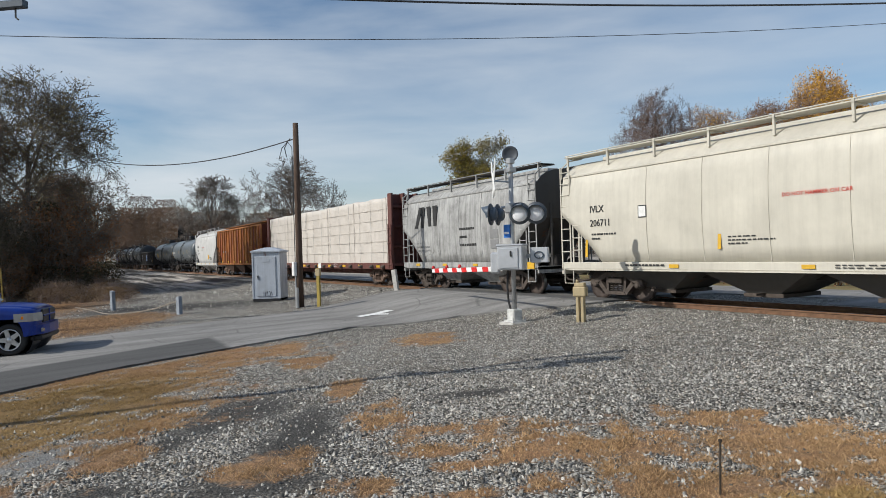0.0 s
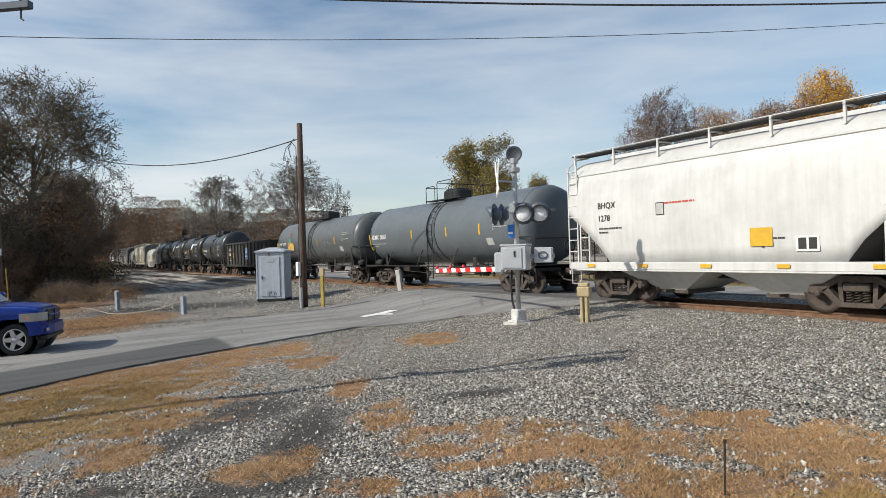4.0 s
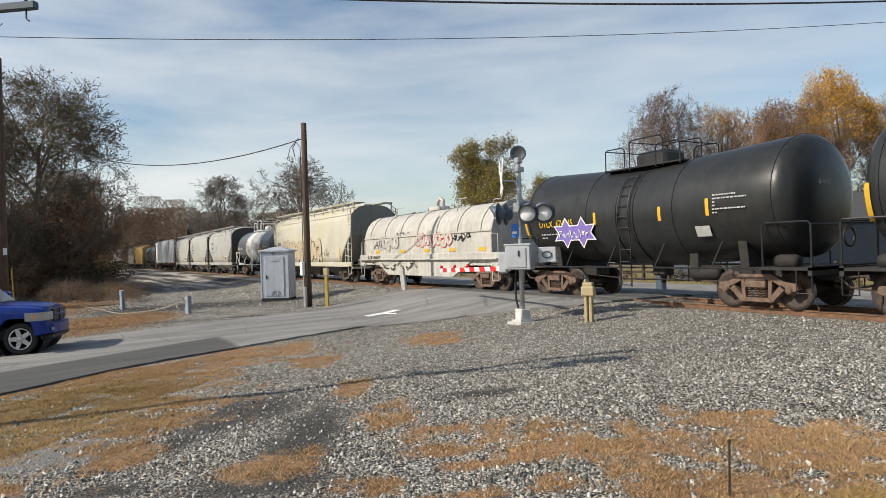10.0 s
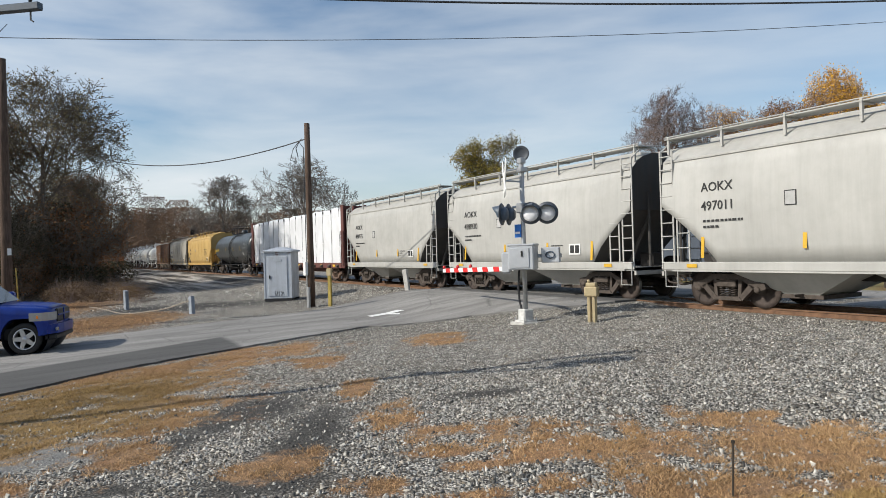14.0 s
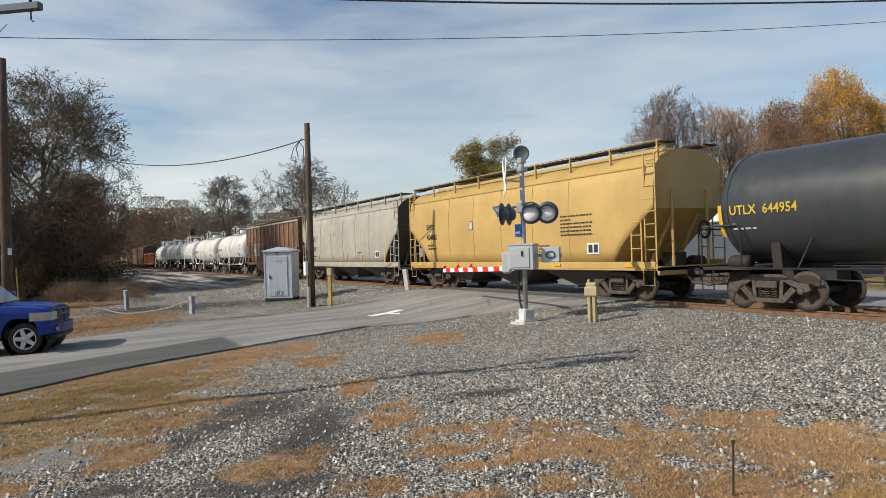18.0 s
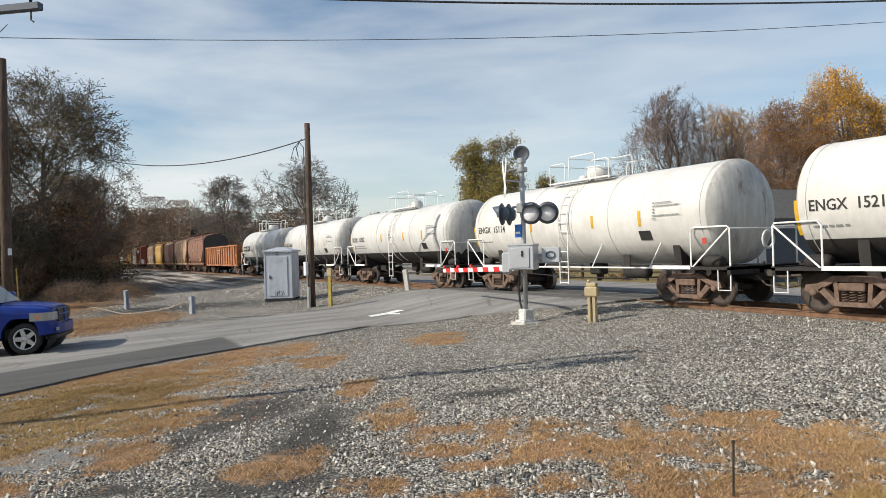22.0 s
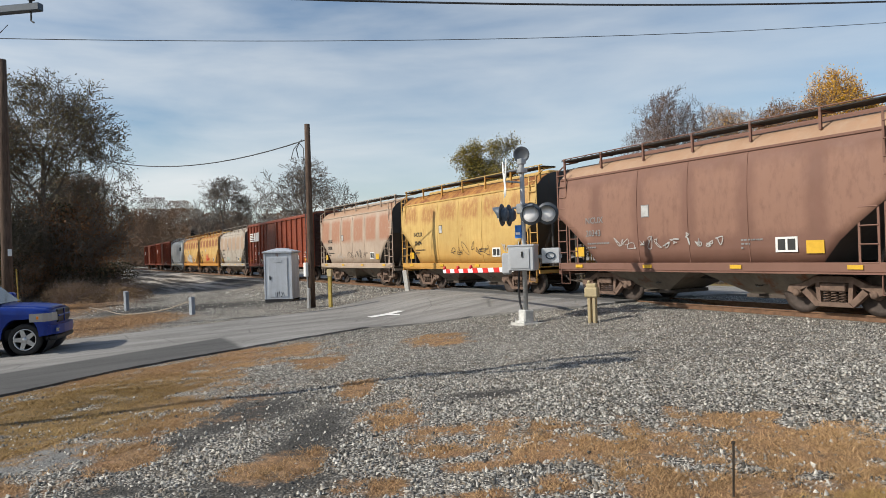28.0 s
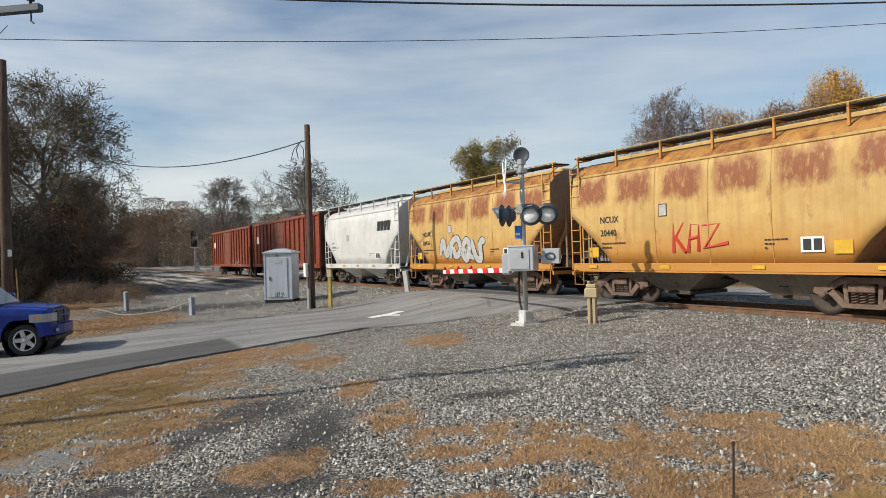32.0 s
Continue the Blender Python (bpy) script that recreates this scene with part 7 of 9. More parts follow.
def tank_car(car, L, R, zc, shell, belt=None, under=None, rails=None, platform="guard", dome=None, sill="stub", rusty=False, spine=True, jacket=True, half_belt=1.6, head=None, lean=0.0):
    """A tank on two bogies: shell with dished heads, saddles, dome, walkway and ladder, end rails."""
    half = L / 2
    under, rails = under or M_UNDER, rails or M_BLACK
    sides = 40
    prof = [(-half, 0.0), (-half + 0.02, 0.35), (-half + 0.09, 0.66), (-half + 0.22, 0.87), (-half + 0.38, 0.97), (-half + 0.55, 1.0)]
    if head is not None:
        prof = [(-half, 0.0), (-half + 0.03, 0.35), (-half + 0.11, 0.66), (-half + 0.22, 0.87), (-half + 0.31, 0.965), (-half + 0.36, 0.985), (-half + 0.37, 1.0)]
    xs = prof + [(x, 1.0) for x in np.linspace(-half + 1.2, half - 1.2, 13)] + [(-x, r) for x, r in prof[::-1]]
    bm, rings = B(), []
    for x, r in xs:
        if r == 0:
            rings.append([bm.verts.new((x, 0, zc + lean * abs(x) / half))])
        else:
            rings.append([bm.verts.new((x, R * r * math.sin(a), zc + lean * abs(x) / half - R * r * math.cos(a))) for a in [2 * math.pi * j / sides for j in range(sides)]])
    for u, v in zip(rings, rings[1:]):
        for j in range(sides):
            q = [u[j % len(u)], u[(j + 1) % len(u)], v[(j + 1) % len(v)], v[j % len(v)]]
            q = [a for i, a in enumerate(q) if a not in q[:i]]
            f = bm.faces.new(q)
            f.smooth = True
            cx = sum(w.co.x for w in q) / len(q)
            cz = sum(w.co.z for w in q) / len(q)
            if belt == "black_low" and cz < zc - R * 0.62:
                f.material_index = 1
            elif belt == "white_mid" and abs(cx) < half_belt:
                f.material_index = 1
            elif belt == "white_mid" and cz < zc - R * 0.42:
                f.material_index = 3
            elif abs(cx) > half - (0.37 if head is not None else 0.5):
                f.material_index = 2
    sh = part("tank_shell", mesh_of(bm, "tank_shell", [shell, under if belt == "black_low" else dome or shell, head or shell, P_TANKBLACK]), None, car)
    for x in [-half + 0.56, half - 0.56] + ([-half * 0.33, half * 0.33] if jacket else []):
        bm = B()
        ring = [(x, (R + 0.004) * math.sin(a), zc + lean * abs(x) / half - (R + 0.004) * math.cos(a)) for a in [2 * math.pi * j / 36 for j in range(37)]]
        tube(bm, ring, 0.014, 4, cap=False)
        part("weld_band", bm, shell, sh)
    for s in (-1, 1):
        c = s * (half - 1.65)
        bm = prism(B(), [(-0.9, zc - R * 0.72), (-1.15, zc - R * 0.55), (-1.05, 0.98), (1.05, 0.98), (1.15, zc - R * 0.55), (0.9, zc - R * 0.72)], 0.25, pose(c, 0, 0, 0, 0, 90))
        part("saddle", bm, under, car)
        part("end_platform", box(box(B(), s * (half - 1.2), s * (half + 0.35), -1.45, 1.45, 0.98, 1.05), s * (half + 0.25), s * (half + 0.35), -1.45, 1.45, 0.86, 1.08), under, car)
        bm = B()
        for q in (-1, 1):
            tube(bm, [(s * (half - 0.9), q * 1.42, 1.0), (s * (half - 0.9), q * 1.42, 2.0), (s * (half - 0.80), q * 1.42, 2.12), (s * (half + 0.25), q * 1.42, 2.12), (s * (half + 0.32), q * 1.40, 2.05), (s * (half + 0.32), q * 1.40, 1.0)], 0.024, 6)
            tube(bm, [(s * (half + 0.32), q * 1.4, 1.0), (s * (half + 0.32), q * 1.4, 0.45), (s * (half - 0.05), q * 1.42, 0.45), (s * (half - 0.05), q * 1.42, 1.0)], 0.02, 5)
        tube(bm, [(s * (half + 0.32), -1.4, 2.05), (s * (half + 0.32), 1.4, 2.05)], 0.024, 6)
        if rails is M_WHITE:
            tube(bm, [(s * (half - 0.85), -1.42, 1.05), (s * (half + 0.28), -1.42, 2.05)], 0.024, 6)
            box(bm, s * (half - 2.3), s * (half - 0.9), -1.47, -1.41, 0.99, 1.09)
        part("handrail", bm, rails, car)
        bm = lathe(B(), [(0, -0.3), (0.14, -0.3), (0.17, -0.2), (0.17, 0.2), (0.14, 0.3), (0, 0.3)], 14, pose(s * (half - 0.55), -0.95, 1.18, 0, 90, 0))
        part("brake_cylinder", bm, under, car)
    part("brake_wheel", lathe(B(), [(0.19, -0.015), (0.27, -0.015), (0.27, 0.015), (0.19, 0.015), (0.19, -0.015)], 18, pose(half + 0.3, 0.2, 1.75, 0, 90, 0)), rails, car)
    if spine:
        for s in (-1, 1):
            part("side_rail", tube(B(), [(-half + 1.0, s * 1.44, 1.02), (half - 1.0, s * 1.44, 1.02)], 0.026, 6), rails, car)
        for x in np.linspace(-half + 2.4, half - 2.4, 4):
            for q in (-1, 1):
                part("brace", tube(B(), [(x, q * 1.43, 1.02), (x + 0.25, q * R * 0.82, zc - R * 0.55)], 0.022, 5), rails, car)
    part("bottom_outlet", lathe(box(B(), -0.26, 0.26, -0.22, 0.22, 0.72, zc - R + 0.1, bevel=0.05), [(0, 0), (0.08, 0), (0.1, 0.1), (0.1, 0.4), (0, 0.4)], 12, pose(0, 0, 0.5)), under, car)
    # dome, top platform and ladders
    top = zc + R
    if platform == "guard":
        dm = part("dome_housing", box(box(B(), -0.62, 0.62, -0.42, 0.42, top - 0.25, top + 0.42, bevel=0.07), -0.5, 0.5, -0.35, 0.35, top + 0.40, top + 0.47, bevel=0.03), dome or rails, car)
    else:
        dm = part("dome_housing", lathe(B(), [(0, 0), (0.42, 0), (0.42, 0.36), (0.38, 0.46), (0, 0.5)] if platform == "drum" else [(0, 0), (0.30, 0), (0.33, 0.15), (0.30, 0.32), (0.16, 0.44), (0, 0.46)], 18, pose(0.15, 0, top - 0.05)), dome or shell, car)
        lathe_bm = lathe(B(), [(0, 0), (0.18, 0), (0.18, 0.22), (0.12, 0.28), (0, 0.28)], 12, pose(-0.75, 0.1, top - 0.03))
        part("valve_cover", lathe_bm, dome or shell, dm)
    pl = part("platform", box(box(B(), -1.55, 1.55, -0.86, -0.45, top - 0.04, top), -1.55, 1.55, 0.45, 0.86, top - 0.04, top), rails, car)
    h = top + 0.82
    loops = []
    for q in (-1, 1):
        y = q * 0.84
        loops.append([(-1.5, y, top - 0.1), (-1.5, y, h - 0.25), (-1.42, y, h - 0.17), (-0.75, y, h - 0.17), (-0.67, y, h - 0.25), (-0.67, y, top - 0.1)])
        loops.append([(-0.45, y, top - 0.1), (-0.45, y, h - 0.08), (-0.37, y, h), (0.8, y, h), (0.88, y, h - 0.1), (0.88, y, top - 0.1)])
        loops.append([(0.6, y, top - 0.1), (0.6, y, h - 0.35), (0.7, y, h - 0.25), (1.42, y, h - 0.25), (1.5, y, h - 0.33), (1.5, y, top - 0.1)])
    loops.append([(-1.5, -0.84, h - 0.2), (-1.5, 0.84, h - 0.2)])
    loops.append([(1.5, -0.84, h - 0.3), (1.5, 0.84, h - 0.3)])
    loops.append([(-0.45, -0.84, h - 0.05), (-0.45, 0.84, h - 0.05)])
    for lp in loops:
        part("platform_rail", tube(B(), lp, 0.019, 6), rails, pl)
    for q in (-1, 1):
        bm = B()
        for x in (-0.30, 0.14):
            pts = [(x, q * (R + 0.07) * math.sin(a), zc - (R + 0.07) * math.cos(a)) for a in np.linspace(1.35, 2.45, 8)]
            tube(bm, [(x, q * 1.50, 0.45), (x, q * 1.50, 1.6)] + pts, 0.022, 5)
        rungs = [(q * 1.50, z) for z in (0.5, 0.85, 1.2, 1.55)] + [(q * (R + 0.07) * math.sin(a), zc - (R + 0.07) * math.cos(a)) for a in np.linspace(1.35, 2.4, 6)]
        for y, z in rungs:
            tube(bm, [(-0.30, y, z), (0.14, y, z)], 0.016, 5)
        part("ladder", bm, rails, car)
        bm = box(B(), -0.36, -0.32, q * (R - 0.02), q * (R + 0.03), zc - 0.1, zc + 0.1)
        for x in (-0.42, 0.28):
            pts = [(x, q * (R + 0.006) * math.sin(a), zc - (R + 0.006) * math.cos(a)) for a in np.linspace(0.5, 2.6, 14)]
            tube(bm, pts, 0.022, 5)
        part("ladder_band", bm, rails, sh)
    running_gear(car, half + 0.35, half - 1.35, rusty, True)
    # brake gear slung under the belly
    x = half * 0.42
    part("air_reservoir", lathe(B(), [(0, -0.5), (0.12, -0.5), (0.2, -0.42), (0.2, 0.42), (0.12, 0.5), (0, 0.5)], 16, pose(x, -0.75, 0.86, 0, 90, 0)), under, car)
    part("hanger_plate", box(B(), x - 0.42, x - 0.12, -0.95, -0.90, 0.84, 1.40, bevel=0.02), under, car)
    part("brake_rod", tube(B(), [(-half + 2.4, -0.35, 0.72), (-1.2, -0.4, 0.62), (1.2, -0.4, 0.62), (half - 2.4, -0.35, 0.72)], 0.022, 5), M_UNDER, car)
    # yellow reflectors
    for x, tall in ((-half + 0.32, 0.85), (-1.35 - (half > 6) * 0.6, 0.4), (1.3, 0.4), (half * 0.55, 0.45), (half - 0.62, 0.85)):
        reflector(car, x, R, zc + lean * abs(x) / half, tall, end=abs(x) > half - 0.7)


def reflector(car, x, R, zc, tall, end=False):
    a0 = math.asin(min(0.95, tall / 2 / R))
    shift = -0.25 if end else -0.05
    bm, rows = B(), []
    rr = R + 0.008 if not end else R * 0.985 + 0.008
    for a in np.linspace(math.pi / 2 + shift - a0, math.pi / 2 + shift + a0, 6):
        rows.append([bm.verts.new((x + dx, -rr * math.sin(a), zc - rr * math.cos(a))) for dx in (-0.055, 0.055)])
    for u, v in zip(rows, rows[1:]):
        bm.faces.new((u[0], u[1], v[1], v[0]))
    part("reflector", bm, M_REFLEX, car)


def side_tabs(car, L, z, n, y, w=0.5, h=0.13):
    w, h = w * 0.8, h * 0.8
    for i in range(n):
        plate(car, M_REFLEX, -L / 2 + 0.7 + (L - 1.4) * i / max(1, n - 1), y, z, w, h, "reflector")


def gondola(car, L, body, trim, n_rib, top, floor=1.05, rusty=True):
    half = L / 2
    for s in (-1, 1):
        part("side_wall", box(B(), -half, half, s * 1.36, s * 1.42, floor - 0.15, top, bevel=0.01), body, car)
        part("top_chord", box(B(), -half, half, s * 1.34, s * 1.52, top - 0.07, top + 0.08, bevel=0.02), trim, car)
        part("side_sill", box(B(), -half, half, s * 1.38, s * 1.47, floor - 0.22, floor, bevel=0.015), trim, car)
        part("end_wall", box(B(), s * (half - 0.07), s * half, -1.36, 1.36, floor - 0.15, top + 0.04, bevel=0.01), body, car)
        for k in range(3):
            part("end_rib", box(B(), s * half, s * (half + 0.10), -1.36, 1.36, floor + 0.2 + k * (top - floor - 0.3) / 2.2, floor + 0.32 + k * (top - floor - 0.3) / 2.2, bevel=0.02), trim, car)
        for i in range(n_rib + 1):
            x = -half + 0.1 + (L - 0.2) * i / n_rib
            part("rib", once(("grib", body.name, top), lambda: mesh_of(prism(B(), [(-0.10, floor - 0.1), (0.10, floor - 0.1), (0.06, top - 0.05), (-0.06, top - 0.05)], 0.10), "rib", trim)), None, car).matrix_basis = pose(x, s * 1.46, 0)
        for q in (-1, 1):
            t = part("ladder", once(("ladder", top - 0.9, trim.name), lambda: ladder_mesh(top - 0.9, 0.4, 5, mat=trim)), None, car)
            t.matrix_basis = pose(s * (half - 0.12) - (0.4 if s > 0 else 0), q * 1.53, 0.75)
        part("end_platform", box(B(), s * half, s * (half + 0.45), -1.4, 1.4, 0.92, 1.0), M_UNDER, car)
    part("floor_plate", box(B(), -half, half, -1.36, 1.36, floor - 0.15, floor - 0.05), M_UNDER, car)
    part("brake_wheel", lathe(B(), [(0.19, -0.015), (0.27, -0.015), (0.27, 0.015), (0.19, 0.015), (0.19, -0.015)], 18, pose(half + 0.16, 0.6, top - 0.2, 0, 90, 0)), M_UNDER, car)
    running_gear(car, half + 0.3, half - 1.9, rusty)


def bulkhead_flat(car, L, steel):
    """The centre-partition flat wagon that carries wrapped lumber."""
    half = L / 2
    part("deck", box(box(B(), -half, half, -1.40, 1.40, 1.02, 1.16, bevel=0.02), -half + 2, half - 2, -0.5, 0.5, 0.55, 1.02), steel, car)
    for s in (-1, 1):
        part("side_sill", box(B(), -half, half, s * 1.38, s * 1.50, 0.84, 1.17, bevel=0.02), steel, car)
        bh = part("bulkhead", box(B(), s * (half - 0.42), s * (half - 0.30), -1.45, 1.45, 1.1, 4.62, bevel=0.02), steel, car)
        for y in (-1.42, -0.75, 0.0, 0.75, 1.42):
            part("bulkhead_post", box(B(), s * (half - 0.44), s * (half - 0.02), y - 0.06, y + 0.06, 1.1, 4.66, bevel=0.02), steel, bh)
        for z in (2.0, 3.0, 4.0):
            part("bulkhead_rib", box(B(), s * (half - 0.30), s * (half - 0.14), -1.40, 1.40, z - 0.07, z + 0.07, bevel=0.02), steel, bh)
        part("ladder", once(("ladder", 2.2, steel.name), lambda: ladder_mesh(2.2, 0.32, 6, mat=steel)), None, car).matrix_basis = pose(s * (half - 0.02) - (0.36 if s > 0 else -0.04), -1.52, 0.9)
        n = int(L / 1.45)
        for i in range(n):
            part("tie_down_winch", once(("winch", steel.name), lambda: mesh_of(lathe(box(B(), -0.14, 0.14, -0.08, 0.02, 0.02, 0.2, bevel=0.02), [(0, -0.12), (0.07, -0.12), (0.07, 0.12), (0, 0.12)], 10, pose(0, -0.08, 0.1, 0, 90, 0)), "tie_down_winch", M_TRUCK)), None, car).matrix_basis = pose(-half + 1.0 + (L - 2) * i / (n - 1), s * 1.50, 0.86, 0, 0, 0 if s < 0 else 180)
    part("centre_truss", box(B(), -half + 0.4, half - 0.4, -0.1, 0.1, 1.16, 4.5), steel, car)
    running_gear(car, half + 0.15, half - 2.6, True)


def wrapped_load(L, wrap, strap, seed, rumple, cells, label, straps):
    """Lumber bundles under sheeting, strapped down: two long stacks, one each side of the wagon's centre wall."""
    load = thing("lumber_load", label, "lumber load", "wrapped lumber loads")
    rng = random.Random(seed)
    half = L / 2 - 0.5
    for s in (-1, 1):
        nx, nz = 90, 14
        verts, faces = [], []
        tops = {}
        for i in range(nx + 1):
            x = -half + 2 * half * i / nx
            for k in range(nz + 1):
                z = 1.17 + 3.30 * k / nz
                bulge = 0.02 * math.sin(x * 4.1 + k) + rumple * noise.noise(Vector((x * 1.9, z * 0.7, seed)))
                verts.append((x, s * (1.36 + bulge), z))
            ztop = 4.50 + rumple * 1.8 * noise.noise(Vector((x * 0.9, 3.3, seed)))
            tops[i] = ztop
            verts.append((x, s * 1.25, ztop + 0.03))
            verts.append((x, s * 0.11, ztop + 0.10 + rumple * noise.noise(Vector((x * 1.3, 8.1, seed)))))
        n = nz + 3
        for i in range(nx):
            for k in range(n - 1):
                q = i * n + k
                faces.append((q, q + n, q + n + 1, q + 1))
        faces.append(list(range(n)))
        faces.append([nx * n + k for k in range(n)])
        me = raw("sheeting", verts, faces, wrap)
        for p in me.polygons:
            p.use_smooth = len(p.vertices) == 4
        part("sheeting", me, None, load)
        if s < 0:
            for i in range(straps):
                x = -half + 0.4 + (2 * half - 0.8) * i / (straps - 1) + rng.uniform(-0.12, 0.12)
                part("strap", box(B(), x - 0.012, x + 0.012, -1.40, -1.385, 1.17, 4.50 + rng.uniform(-0.05, 0.05)), strap, load)
            if cells:
                for k in range(1, 6):
                    z = 1.17 + 3.3 * k / 6 + 0.0
                    part("strap", box(B(), -half, half, -1.392, -1.383, z - 0.009, z + 0.009), strap, load)
                for i in range(14):
                    x = -half + 2 * half * (i + 0.5) / 14
                    part("sheet_seam", box(B(), x - 0.008, x + 0.008, -1.391, -1.384, 1.17, 4.45), M_GREYWHITE, load)
            else:
                for i in range(straps):
                    x = -half + 0.4 + (2 * half - 0.8) * i / (straps - 1)
                    part("edge_protector", box(B(), x - 0.06, x + 0.06, -1.41, -1.36, 4.32, 4.50, bevel=0.01), M_BLACK, load)
    return load


def coil_car(car, L, white, lower):
    half = L / 2
    prof = [(1.42, 1.55), (1.42, 2.45), (1.36, 2.75), (1.20, 3.10), (0.95, 3.40), (0.60, 3.60), (0.0, 3.68)]
    bm, rows = B(), []
    hx = half - 0.55
    xs = [-hx, -hx + 0.2] + list(np.linspace(-hx + 1.0, hx - 1.0, 9)) + [hx - 0.2, hx]
    for x in xs:
        rows.append([bm.verts.new((x, -w, z)) for w, z in prof] + [bm.verts.new((x, w, z)) for w, z in prof[::-1][1:]])
    n = len(rows[0])
    for u, v in zip(rows, rows[1:]):
        for j in range(n - 1):
            bm.faces.new((u[j], v[j], v[j + 1], u[j + 1])).smooth = True
    bm.faces.new(rows[0]), bm.faces.new(rows[-1])
    hood = part("hood", bm, white, car)
    for s in (-1, 1):
        part("hood_flange", box(B(), -hx, hx, s * 1.42, s * 1.47, 2.43, 2.49), white, hood)
        for x in np.linspace(-hx + 0.8, hx - 0.8, 7):
            part("hood_stiffener", tube(B(), [(x, -w * 1.008, z * 1.004) for w, z in prof[1:]] + [(x, w * 1.008, z * 1.004) for w, z in prof[::-1][1:-1]], 0.018, 4), white, hood)
        part("side_sill", box(box(B(), -half, half, s * 1.40, s * 1.50, 1.30, 1.58, bevel=0.02), -half, half, s * 1.50, s * 1.62, 1.30, 1.34), white, car)
        bm = prism(B(), [(-half + 1.9, 1.30), (half - 1.9, 1.30), (half - 3.6, 0.55), (-half + 3.6, 0.55)], 0.10, pose(0, s * 1.42, 0))
        part("fishbelly_sill", bm, lower, car)
        part("end_platform", box(B(), s * (half - 0.6), s * (half + 0.1), -1.45, 1.45, 1.0, 1.30), white, car)
        bm = B()
        for q in (-1, 1):
            tube(bm, [(s * (half - 0.1), q * 1.45, 1.3), (s * (half - 0.1), q * 1.45, 2.3), (s * (half - 0.55), q * 1.45, 2.3), (s * (half - 0.55), q * 1.45, 1.3)], 0.022, 5)
            tube(bm, [(s * (half - 0.1), q * 1.47, 1.1), (s * (half - 0.1), q * 1.47, 0.45), (s * (half - 0.5), q * 1.47, 0.45), (s * (half - 0.5), q * 1.47, 1.1)], 0.022, 5)
        part("handrail", bm, white, car)
    for x in (-half * 0.45, half * 0.45):
        part("lifting_bracket", tube(tube(B(), [(x - 0.25, -0.9, 3.42), (x, -0.9, 3.95), (x + 0.6, -0.9, 3.95)], 0.025, 5), [(x - 0.25, 0.9, 3.42), (x, 0.9, 3.95), (x + 0.6, 0.9, 3.95)], 0.025, 5), white, hood)
    part("lifting_eye", tube(box(B(), -0.8, 0.2, -0.35, 0.35, 3.62, 3.85, bevel=0.06), [(-0.5, 0, 3.7), (-0.45, 0, 4.15), (-0.2, 0, 4.25), (0.05, 0, 4.15), (0.1, 0, 3.7)], 0.09, 8), white, hood)
    part("trough", box(B(), -half + 0.6, half - 0.6, -1.40, 1.40, 1.05, 1.55), lower, car)
    running_gear(car, half + 0.2, half - 1.6, True)


